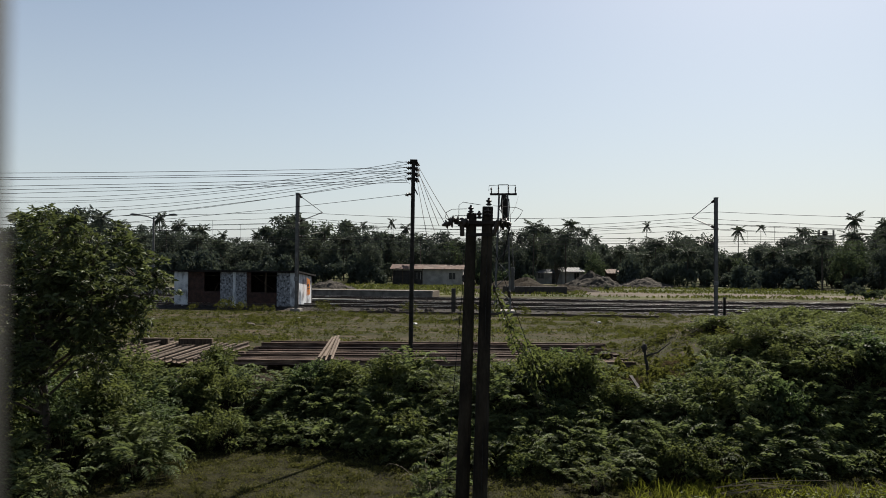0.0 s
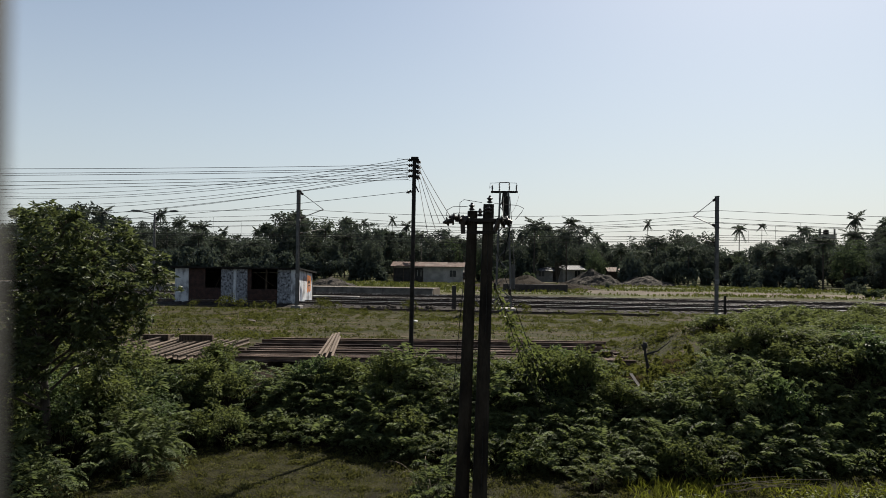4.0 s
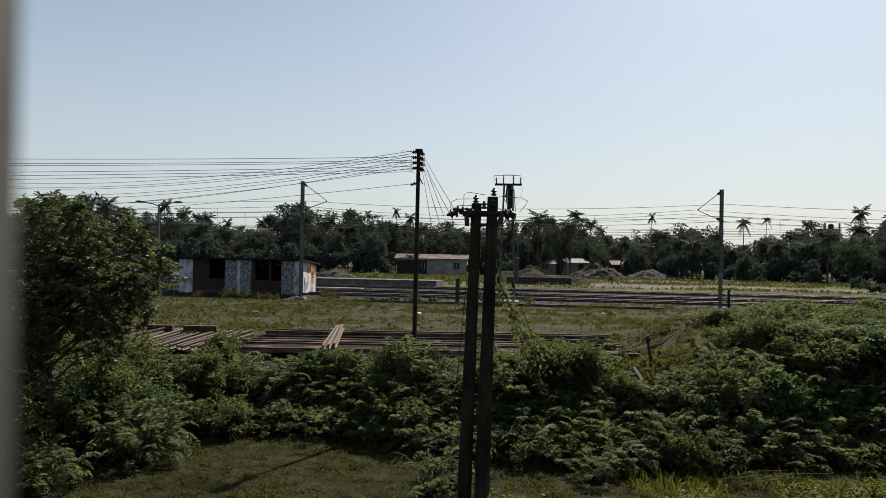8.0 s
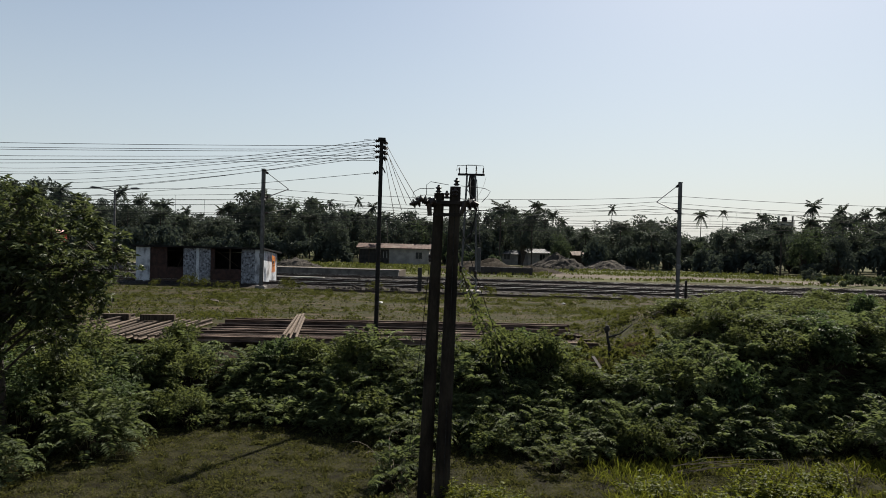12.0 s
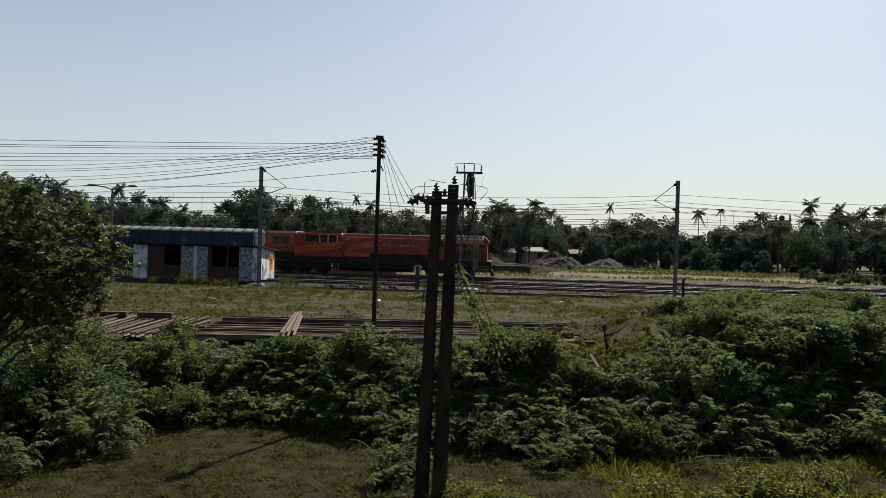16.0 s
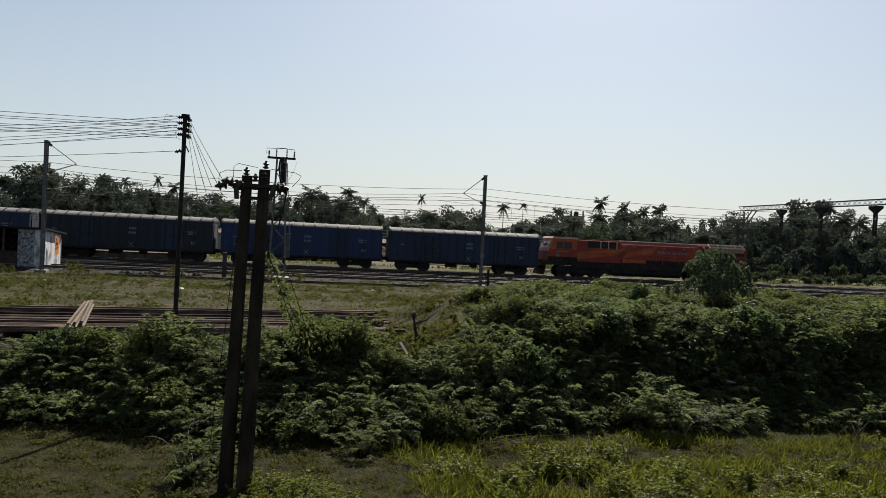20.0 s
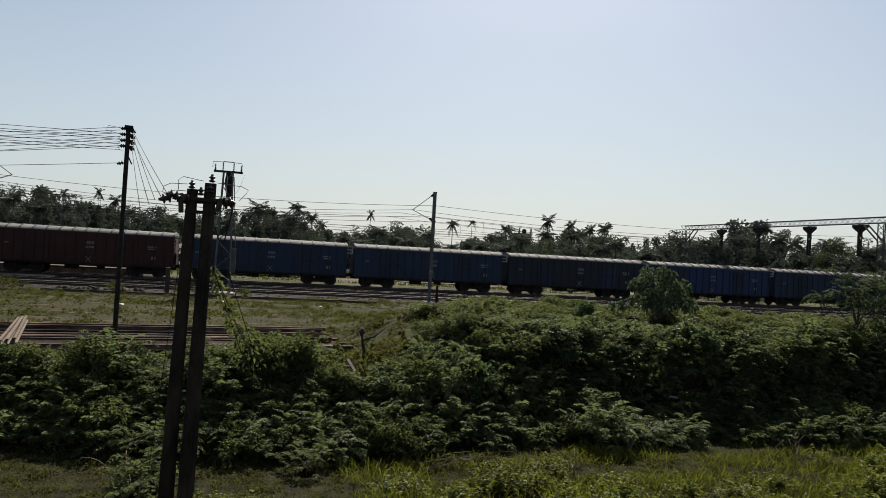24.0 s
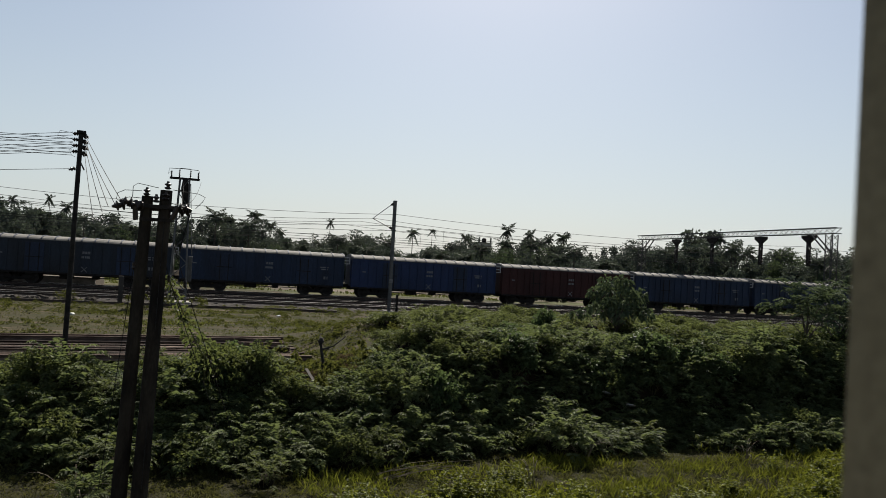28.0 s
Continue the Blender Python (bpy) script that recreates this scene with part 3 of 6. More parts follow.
def build_locomotive():
    """Cab at the rear, long hood and radiator section leading. x ahead, y away from the window."""
    o = thing("diesel_locomotive", None, "red and orange diesel locomotive with dark grilles", "locomotive")
    B, F = -10.45, 10.45
    part("frame", Geo().box(B, F, -1.5, 1.5, 1.12, 1.5, 0.03), "chassis", o)
    part("side_valance", Geo().box(B + 2.6, F - 2.6, -1.512, -1.504, 0.95, 1.45), "chassis", o)
    # cab and nose
    part("cab", Geo().extrude([(B + 0.25, 1.51), (B + 0.25, 2.5), (B + 0.75, 3.85), (B + 3.1, 3.85), (B + 3.1, 1.51)], -1.5, 1.5, "y"), "loco_red", o, "red cab under an orange window band")
    part("cab_band", Geo().extrude([(B + 0.33, 2.74), (B + 0.74, 3.848), (B + 3.09, 3.848), (B + 3.09, 2.74)], -1.512, 1.512, "y"), "loco_orange", o, "orange window band")
    part("cab_roof", Geo().extrude([(B + 0.6, 3.853), (B + 0.75, 4.05), (B + 3.15, 4.05), (B + 3.15, 3.853)], -1.48, 1.48, "y"), "loco_roof", o)
    part("cab_skirt", Geo().box(B + 0.3, B + 3.08, -1.516, -1.504, 1.53, 1.95), "chassis", o, "dark lower cab side")
    for a, b in ((1.05, 1.7), (1.8, 2.55)):
        win = part("cab_window", Geo().box(B + a, B + b, -1.525, -1.504, 2.85, 3.5), "window", o)
        for z in (2.79, 3.503):
            part("window_frame", Geo().box(B + a - 0.05, B + b + 0.05, -1.53, -1.504, z, z + 0.057), "loco_red", win)
    part("headlight", Geo().box(B + 0.35, B + 0.5, -0.35, 0.35, 3.1, 3.35, 0.02), "marking", o)
    for y in (-0.62, 0.62):
        part("windscreen", Geo().box(0, 0.02, y - 0.5, y + 0.5, -0.35, 0.4, 0, Matrix.Translation((B + 0.46, 0, 3.18)) @ Matrix.Rotation(radians(20.3), 4, "Y")), "window", o)
    # equipment section and long hood
    part("equipment_hood", Geo().box(B + 3.1, B + 7.4, -1.48, 1.48, 1.51, 3.82, 0.04), "loco_red", o)
    part("equipment_roof", Geo().box(B + 3.2, B + 7.3, -1.3, 1.3, 3.823, 3.95, 0.03), "loco_red", o)
    for a, b in ((4.1, 5.3), (5.45, 6.1), (6.2, 6.9)):
        gr = part("inertial_grille", Geo().box(B + a, B + b, -1.5, -1.484, 3.05, 3.72), "dark", o)
        for k in range(5):
            part("grille_slat", Geo().box(B + a + 0.03, B + b - 0.03, -1.515, -1.503, 3.12 + 0.13 * k, 3.15 + 0.13 * k), "chassis", gr)
    part("engine_hood", Geo().extrude([(-1.4, 1.51), (1.4, 1.51), (1.4, 3.55), (1.1, 3.85), (-1.1, 3.85), (-1.4, 3.55)], B + 7.4, B + 15.4), "loco_red", o)
    part("hood_roof", Geo().box(B + 7.5, B + 15.6, -1.08, 1.08, 3.853, 3.96, 0.03), "loco_roof", o)
    part("exhaust_stack", Geo().box(B + 12.6, B + 13.4, -0.4, 0.4, 3.96, 4.2, 0.04), "chassis", o)
    for k in range(7):
        x = B + 7.55 + k * 1.1
        dr = part("hood_door", Geo().box(x, x + 1.04, -1.425, -1.404, 1.6, 3.4, 0.008), "loco_red", o)
        part("door_handle", Geo().box(x + 0.92, x + 0.97, -1.45, -1.428, 2.4, 2.6), "marking", dr)
    # swoosh of orange across cab, equipment hood and engine hood
    for x0, x1, y, zl, zr, h in ((B + 3.12, B + 7.2, -1.49, 1.75, 2.4, 0.75), (B + 7.6, B + 10.6, -1.432, 2.05, 2.75, 0.75)):
        part("swoosh", Geo().extrude([(x0, zl), (x1, zr), (x1 + 0.6, zr + h), (x0 + (0.6 if x0 > B + 4 else 0), zl + h)], y - 0.006, y, "y"), "loco_orange", o, "orange swoosh stripe")
    part("swoosh", Geo().box(B + 7.6, B + 10.0, -1.438, -1.432, 1.62, 2.0), "loco_orange", o)
    for k in range(15):
        if k != 6:
            tall = 0.34 if k in (0, 2, 7, 10) else 0.22
            part("lettering_bar", bars((0.13,), B + 11.2 + 0.215 * k, -1.432, 2.72, tall), "marking", o)
    part("lettering_bar", bars((0.4, 0.25, 0.5), B + 1.0, -1.522, 2.45, 0.12, 0.08), "marking", o)
    part("emblem", Geo().lathe([(0.17, 0), (0.17, 0.01)], n=16, m=Matrix.Translation((B + 1.2, -1.53, 2.1)) @ Matrix.Rotation(radians(90), 4, "X")), "marking", o)
    # door latches as white dots, small highlights put into their colour
    for k in range(13):
        x = B + 5.6 + 1.02 * k
        part("latch", Geo().box(x, x + 0.16, -1.5 if x < B + 7.4 else -1.46, -1.484 if x < B + 7.4 else -1.43, 3.32 - 0.55 * (k % 3 == 1), 3.38 - 0.55 * (k % 3 == 1)), "white", o)
    for x in (5.375, 6.15, 6.98):
        part("grille_post", Geo().box(B + x - 0.05, B + x + 0.05, -1.52, -1.484, 2.95, 3.8), "loco_roof", o)
    part("number_panel", Geo().box(B + 7.8, B + 8.15, -1.44, -1.432, 3.3, 3.5), "marking", o)
    # dynamic brake and radiator section
    part("blower_hood", Geo().box(B + 15.4, B + 17.0, -1.45, 1.45, 1.51, 3.8, 0.04), "loco_red", o)
    part("blower_grille", Geo().box(B + 15.6, B + 16.6, -1.466, -1.452, 2.85, 3.5), "dark", o)
    part("radiator_hood", Geo().box(B + 17.0, F - 0.4, -1.3, 1.3, 1.51, 3.2), "loco_red", o)
    part("radiator_top", Geo().extrude([(-1.32, 3.203), (1.32, 3.203), (1.6, 3.62), (1.1, 4.05), (-1.1, 4.05), (-1.6, 3.62)], B + 16.4, F - 0.75), "loco_roof", o)
    part("radiator_nose", Geo().extrude([(F - 0.75, 3.205), (F - 0.75, 4.04), (F - 0.25, 3.5), (F - 0.35, 3.205)], -1.2, 1.2, "y"), "loco_red", o)
    for k in range(4):
        x = B + 16.55 + 0.9 * k
        part("radiator_grille", Geo().box(x, x + 0.82, -0.3, 0.3, -0.006, 0.012, 0, Matrix.Translation((0, -1.36, 3.84)) @ Matrix.Rotation(radians(41), 4, "X")), "dark", o)
    for a, b in ((17.2, 18.9), (19.1, 20.3)):
        part("side_grille", Geo().box(B + a, B + b, -1.318, -1.304, 2.85, 3.15), "dark", o)
    part("lower_grille", Geo().box(B + 17.2, F - 0.6, -1.316, -1.304, 1.6, 2.6), "dark", o)
    for k in range(9):
        x = B + 17.3 + 0.35 * k
        part("grille_post", Geo().box(x, x + 0.06, -1.335, -1.318, 1.56, 2.65), "loco_red", o)
    # walkway rails, steps, tank, couplers
    for k in range(11):
        x = B + 3.4 + 1.65 * k
        part("handrail_post", Geo().rod([(x, -1.46, 1.5), (x, -1.56, 2.5)], 0.018, 6), "marking" if k in (0, 10) else "loco_orange", o)
    part("handrail", Geo().rod([(B + 3.4, -1.56, 2.5), (F - 0.55, -1.56, 2.5)], 0.018, 6), "loco_orange", o)
    part("fuel_tank", Geo().extrude([(-1.35, 1.12), (-1.4, 0.6), (-1.1, 0.3), (1.1, 0.3), (1.4, 0.6), (1.35, 1.12)], -3.3, 3.3), "chassis", o)
    part("battery_box", Geo().box(B + 6.6, B + 7.1, -1.5, -1.2, 0.6, 0.945, 0.02), "chassis", o)
    for e in (-6.75, 6.75):
        part("bogie_side", Geo().extrude([(e - 2.6, 0.62), (e - 2.4, 1.08), (e + 2.4, 1.08), (e + 2.6, 0.62), (e + 2.0, 0.42), (e + 1.3, 0.62), (e + 0.5, 0.42), (e - 0.5, 0.42), (e - 1.3, 0.62), (e - 2.0, 0.42)], -1.36, -1.25, "y"), "chassis", o)
    for e in (B, F):
        q = -1 if e < 0 else 1
        part("coupler", Geo().box(min(e, e + q * 0.35), max(e, e + q * 0.35), -0.16, 0.16, 0.85, 1.2, 0.03), "chassis", o)
        part("buffer_beam", Geo().box(min(e, e - q * 0.12), max(e, e - q * 0.12), -1.45, 1.45, 0.65, 1.118), "chassis", o)
        for y in (-0.95, 0.95):
            part("buffer", Geo().rod([(e, y, 1.0), (e + q * 0.32, y, 1.0)], 0.11, 10).rod([(e + q * 0.32, y, 1.0), (e + q * 0.37, y, 1.0)], 0.23, 12), "chassis", o)
        part("cattle_guard", Geo().extrude([(e - q * 0.1, 0.66), (e + q * 0.12, 0.66), (e + q * 0.3, 0.18), (e - q * 0.05, 0.18)], -1.35, 1.35, "y"), "chassis", o)
        st = Geo()
        for z in (0.45, 0.75, 1.05):
            st.box(min(e - q * 0.75, e - q * 0.25), max(e - q * 0.75, e - q * 0.25), -1.52, -1.3, z, z + 0.04)
        part("step", st, "marking", o)
        build_bogie(o, q * 6.75, (-1.75, 0.0, 1.75), 0.53)
    part("soot_band", Geo().box(B + 7.5, B + 15.4, -1.431, -1.4265, 1.52, 1.98), "chassis", o, "dark lower hood side")
    # low-built body: everything over the frame sits a tenth lower
    for ob in o.children_recursive:
        if "bogie" not in ob.name and "bogie" not in ob.parent.name:
            for v in ob.data.vertices:
                v.co.z = min(v.co.z, 1.5 + (v.co.z - 1.5) * 0.88)
    return o


LOCO = build_locomotive()
PAINTS = [("navy", "dirty navy blue covered goods wagon"), ("blue", "bright blue covered goods wagon with white markings"), ("slate", "dusty slate-blue covered goods wagon"), ("oxide", "dark red oxide covered goods wagon")]
MODELS = {}
WAGONS = []
for k in (0, 1, 2, 0, 0, 3, 1, 0, 2, 0, 1, 2):
    if k not in MODELS:
        MODELS[k] = build_wagon(*PAINTS[k])
        WAGONS.append(MODELS[k])
    else:
        WAGONS.append(copy_thing(MODELS[k], Matrix.Identity(4)))

# ---- masts, poles and wires ----
def insulator(parent, p, axis, length=0.22, r=0.055, sheds=3):
    """A ribbed porcelain insulator from p along axis."""
    a = Vector(axis).normalized()
    m = Matrix.Translation(p) @ a.to_track_quat("Z", "Y").to_matrix().to_4x4()
    prof = [(0.02, 0)]
    for k in range(sheds):
        z = length * (k + 0.3) / (sheds + 0.3)
        prof += [(r * 0.5, z - 0.02), (r, z), (r * 0.95, z + 0.015), (r * 0.45, z + 0.03)]
    prof += [(0.02, length)]
    return part("insulator", Geo().lathe(prof, n=10, m=m), "porcelain", parent)


def build_ohe_mast(s, d, top, reach=-1.0):
    """Rolled-steel mast with a cantilever bracket over the near track."""
    h = top - YARD
    m = thing("catenary_mast", trk_pose(s, d, YARD), "grey steel railway catenary mast with a bracket arm", "mast", "catenary masts")
    part("footing", Geo().box(-0.35, 0.35, -0.35, 0.35, -0.15, 0.22, 0.04), "concrete", m)
    g = Geo().box(-0.1, 0.1, -0.15, -0.135, 0.2, h).box(-0.1, 0.1, 0.135, 0.15, 0.2, h).box(-0.006, 0.006, -0.134, 0.134, 0.2, h)
    part("column", g, "galv", m)
    part("cap", Geo().box(-0.12, 0.12, -0.17, 0.2, h, h + 0.06), "galv", m)
    top_p, mid = (0, 0.15, h - 0.05), (0, 0.15, h - 2.0)
    end = (reach, 2.75, h - 1.15)
    end2 = (reach * 1.1, 2.9, h - 2.7)
    part("stay_tube", Geo().rod([top_p, end], 0.025), "galv", m)
    part("bracket_tube", Geo().rod([mid, end], 0.035), "galv", m)
    part("register_arm", Geo().rod([(0, 0.15, h - 3.1), (reach * 0.9, 2.3, h - 2.65)], 0.025).rod([(reach * 0.9, 2.3, h - 2.65), end2], 0.018), "galv", m)
    insulator(m, (0, 0.16, h - 0.07), Vector(end) - Vector(top_p), 0.45, 0.09, 5)
    insulator(m, (0, 0.16, h - 1.98), Vector(end) - Vector(mid), 0.5, 0.1, 5)
    insulator(m, (0, 0.16, h - 3.08), Vector((reach * 0.9, 2.15, 0.45)), 0.45, 0.09, 5)
    part("number_plate", Geo().box(-0.14, 0.14, -0.165, -0.152, 2.2, 2.5), "marking", m)
    part("collar", Geo().box(-0.13, 0.13, -0.18, 0.18, h - 2.12, h - 2.02), "galv", m).parent = m
    return m


build_ohe_mast(11.95, 51.4, 9.45)
build_ohe_mast(-16.95, 50.55, 9.8, 1.0)


def build_portal():
    """Lattice portal across all tracks at s = 47.4."""
    s, a, b, top = 47.4, 47.3, 75.6, 10.05
    p = thing("catenary_portal", trk_pose(s, 0, 0), "long steel lattice portal spanning the tracks", "portal")
    def lattice(p0, p1, w, h, n, name, side):
        """Four chords with zigzag lacing from p0 to p1; side and the third axis span the box."""
        g, p0, p1 = Geo(), Vector(p0), Vector(p1)
        u = Vector(side).normalized()
        v = (p1 - p0).cross(u).normalized()
        for i in (-1, 1):
            for j in (-1, 1):
                o = u * i * w / 2 + v * j * h / 2
                g.beam(p0 + o, p1 + o, 0.06)
        for k in range(n):
            q0, q1 = p0.lerp(p1, k / n), p0.lerp(p1, (k + 1) / n)
            e = 1 if k % 2 else -1
            for i in (-1, 1):
                g.beam(q0 + u * i * w / 2 + v * e * h / 2, q1 + u * i * w / 2 - v * e * h / 2, 0.035)
                g.beam(q0 + v * i * h / 2 + u * e * w / 2, q1 + v * i * h / 2 - u * e * w / 2, 0.035)
        return part(name, g, "dark_galv", p)
    lattice((0, a - 0.4, top - 0.3), (0, b + 0.4, top - 0.3), 0.5, 0.46, 46, "beam", (1, 0, 0))
    for y in (a + 0.3, b - 0.3):
        lattice((0, y, YARD), (0, y, top - 0.62), 0.55, 0.7, 16, "leg", (1, 0, 0))
        part("footing", Geo().box(-0.6, 0.6, y - 0.7, y + 0.7, YARD - 0.2, YARD + 0.2, 0.05), "concrete", p)
    for y, q in ((a + 2.2, a + 0.6), (b - 2.2, b - 0.6)):
        for x in (-0.27, 0.27):
            part("knee_brace", Geo().beam((x, q, top - 2.0), (x, y, top - 0.6), 0.09), "dark_galv", p)
    for y in (50.0, 55.7, 62.6, 68.6):
        d = part("drop_arm", Geo().box(-0.13, 0.13, y - 0.13, y + 0.13, top - 3.2, top - 0.6).extrude([(y - 0.75, top - 0.62), (y - 0.75, top - 0.85), (y - 0.13, top - 1.25), (y + 0.13, top - 1.25), (y + 0.75, top - 0.85), (y + 0.75, top - 0.62)], -0.1, 0.1), "iron", p, "dark steel drop arm")
        part("cantilever", Geo().rod([(0, y, top - 1.6), (-1.2, y - 1.4, top - 1.9)], 0.04).rod([(0, y, top - 3.0), (-1.2, y - 1.4, top - 1.9)], 0.04).rod([(0, y, top - 3.0), (-0.9, y - 1.9, top - 3.2)], 0.03), "dark_galv", d)
        insulator(d, (0, y - 0.13, top - 1.6), (-0.8, -1, -0.2), 0.5, 0.12, 5)
        insulator(d, (0, y - 0.13, top - 3.0), (-0.8, -1, 0.7), 0.5, 0.12, 5)


build_portal()


def build_street_lamp():
    m = thing("street_lamp", pose(-24.1, 61.1, YARD), "tall grey twin-armed street lamp", "street lamp")
    part("base_plate", Geo().box(-0.25, 0.25, -0.25, 0.25, -0.1, 0.12, 0.03), "concrete", m)
    part("pole", Geo().rod([(0, 0, 0.1), (0, 0, 7.2)], 0.12, 10, 0.07), "galv", m)
    for e in (-1, 1):
        part("arm", Geo().rod([(0, 0, 7.0), (e * 0.5, 0, 7.2), (e * 1.4, 0, 7.35)], 0.045, 8), "galv", m)
        part("lamp_head", Geo().extrude([(e * 1.3, 7.28), (e * 1.3, 7.42), (e * 1.75, 7.46), (e * 1.95, 7.4), (e * 1.9, 7.3)], -0.13, 0.13, "y"), "galv", m)


build_street_lamp()


def build_line_tower():
    """Slim lattice tower with an isolating switch on top."""
    x, y = 4.25, 52.0
    t = thing("lattice_tower", pose(x, y, YARD, 0, 0, -6), "slim grey steel lattice tower with a switch on top", "tower")
    g, h, w0, w1 = Geo(), 8.4, 0.55, 0.3
    for i, j in ((-1, -1), (1, -1), (1, 1), (-1, 1)):
        g.beam((i * w0, j * w0, 0), (i * w1, j * w1, h), 0.08)
    part("leg_frame", g, "galv", t)
    n = 9
    for k in range(n):
        a, b = k / n, (k + 1) / n
        wa, wb = w0 + (w1 - w0) * a, w0 + (w1 - w0) * b
        e = 1 if k % 2 else -1
        part("brace", Geo().beam((e * wa, -wa, h * a), (-e * wb, -wb, h * b), 0.045).beam((-wa, e * wa, h * a), (-wb, -e * wb, h * b), 0.045).beam((wa, e * wa, h * a), (wb, -e * wb, h * b), 0.045).beam((e * wa, wa, h * a), (-e * wb, wb, h * b), 0.045), "galv", t)
    part("platform_plate", Geo().box(-0.55, 0.55, -0.45, 0.45, h - 2.2, h - 2.1), "iron", t)
    part("head_block", Geo().extrude([(0.0, h - 2.1), (-0.2, h - 0.6), (-0.12, h), (0.2, h), (0.36, h - 1.0), (0.36, h - 2.1)], -0.18, 0.18, "y"), "iron", t)
    part("cross_arm", Geo().box(-0.95, 0.95, -0.09, 0.09, h - 0.02, h + 0.12), "iron", t)
    part("control_box", Geo().box(0.55, 0.82, -0.2, 0.15, 1.6, 3.3, 0.03), "galv", t, "grey switch control box")
    for px in (-0.85, -0.35, 0.35, 0.85):
        insulator(t, (px, 0, h + 0.1), (0, 0, 1), 0.6 if abs(px) < 0.5 else 0.45, 0.07, 5)
    part("jumper", Geo().rod([(-0.35, 0, h + 0.7), (-1.0, 0, h + 0.68), (-1.05, 0, h + 0.3), (-0.85, 0, h + 0.5)], 0.018, 6).rod([(0.35, 0, h + 0.7), (0.85, 0, h + 0.68), (0.9, 0, h + 0.5)], 0.018, 6).rod([(-0.35, 0, h + 0.72), (0.35, 0, h + 0.72)], 0.03, 6), "iron", t)
    part("operating_rod", Geo().rod([(0.75, -0.05, 3.4), (0.4, -0.3, h - 0.3)], 0.03, 6), "galv", t)
    part("base_block", Geo().box(-0.9, 0.9, -0.9, 0.9, -0.2, 0.25, 0.05), "concrete", t)


build_line_tower()


def build_twin_poles():
    """Two leaning tapered concrete poles with a crossarm and dark insulators."""
    t = thing("double_pole", pose(0.55, 14.2, 0), "two dark concrete poles joined by a crossarm with insulators", "utility pole")
    def pole(x0, y0, x1, y1, z1, w0, w1):
        vs = []
        for x, y, z, w in ((x0, y0, -0.3, w0), (x1, y1, z1, w1)):
            c = w * 0.22
            vs += [(x + a * w / 2 + b, y + e * w * 0.4, z) for a, b, e in ((-1, 0, -0.6), (-1, c, -1), (1, -c, -1), (1, 0, -0.6), (1, 0, 0.6), (1, -c, 1), (-1, c, 1), (-1, 0, 0.6))]
        return Geo().add(vs, [(k, (k + 1) % 8, 8 + (k + 1) % 8, 8 + k) for k in range(8)] + [tuple(range(8))[::-1], tuple(range(8, 16))])
    part("pole", pole(-0.16, 0.05, 0.0, 0.0, 5.95, 0.28, 0.19), "pole", t)
    part("pole", pole(0.17, -0.15, 0.31, -0.02, 6.08, 0.29, 0.2), "pole", t)
    part("crossarm", Geo().box(-0.34, 0.56, -0.16, -0.12, 5.73, 5.8, 0.006), "iron", t)
    part("crossarm", Geo().box(-0.26, 0.54, 0.1, 0.14, 5.7, 5.77, 0.006), "iron", t)
    part("clamp", Geo().box(-0.12, 0.42, -0.19, -0.165, 5.5, 5.56), "iron", t)
    for x, z in ((-0.02, 5.95), (0.14, 5.84), (0.33, 6.1), (0.3, 5.9)):
        insulator(t, (x, -0.12 if z < 6 else -0.02, z), (0, 0, 1), 0.15, 0.06, 2)
    for x, z, a in ((-0.36, 5.76, (-1, -0.1, -0.25)), (-0.24, 5.8, (-1, 0, 0.1)), (-0.1, 5.75, (-0.6, -0.6, 0.1)), (0.52, 5.78, (1, 0, -0.1)), (0.55, 5.7, (1, 0.2, 0.25))):
        insulator(t, (x, -0.13, z), a, 0.22, 0.095, 2)
    part("cut_out", Geo().rod([(0.42, -0.2, 5.55), (0.5, -0.22, 5.8)], 0.045, 8), "porcelain", t)
    part("cut_out", Geo().rod([(-0.18, -0.2, 5.5), (-0.2, -0.22, 5.74)], 0.045, 8), "porcelain", t)
    for pts in (((0.18, -0.05, 6.11), (-0.17, -0.08, 6.16), (-0.25, -0.1, 6.1), (-0.25, -0.1, 5.9)), ((-0.1, -0.1, 6.03), (-0.38, -0.1, 6.02), (-0.49, -0.1, 5.96), (-0.51, -0.1, 5.86), (-0.42, -0.12, 5.78)), ((-0.05, -0.12, 5.9), (-0.3, -0.12, 5.9), (-0.42, -0.12, 5.86), (-0.46, -0.12, 5.74)), ((0.42, 0, 6.1), (0.88, 0.05, 6.07), (1.0, 0.1, 6.02), (0.96, 0.1, 5.94), (0.84, 0.1, 5.8))):
        part("jumper_wire", Geo().rod(pts, 0.006, 5), "wire", t)
    part("earth_wire", Geo().rod([(0.3, -0.15, 5.6), (0.26, -0.16, 3.0), (0.2, -0.28, 0.0)], 0.008, 6), "wire", t)
    st = Geo().rod([(0.75, 0.1, 5.7), (0.62, 0.2, 5.0)], 0.012, 6)
    part("tail_wire", st, "wire", t)
    for x, y, z in ((-0.15, -0.03, 4.62), (0.5, 0.7, 4.4), (0.8, 0.7, 4.3)):
        part("stay_insulator", Geo().lathe([(0.015, 0), (0.035, 0.03), (0.028, 0.07), (0.035, 0.11), (0.015, 0.14)], (x, y, z), 8), "porcelain", t)
    part("stay_wire", Geo().rod([(0.4, 0.1, 5.4), (0.8, 0.7, 4.37), (2.05, 2.6, 1.39), (2.4, 3.1, 0.3)], 0.008, 6), "wire", t)
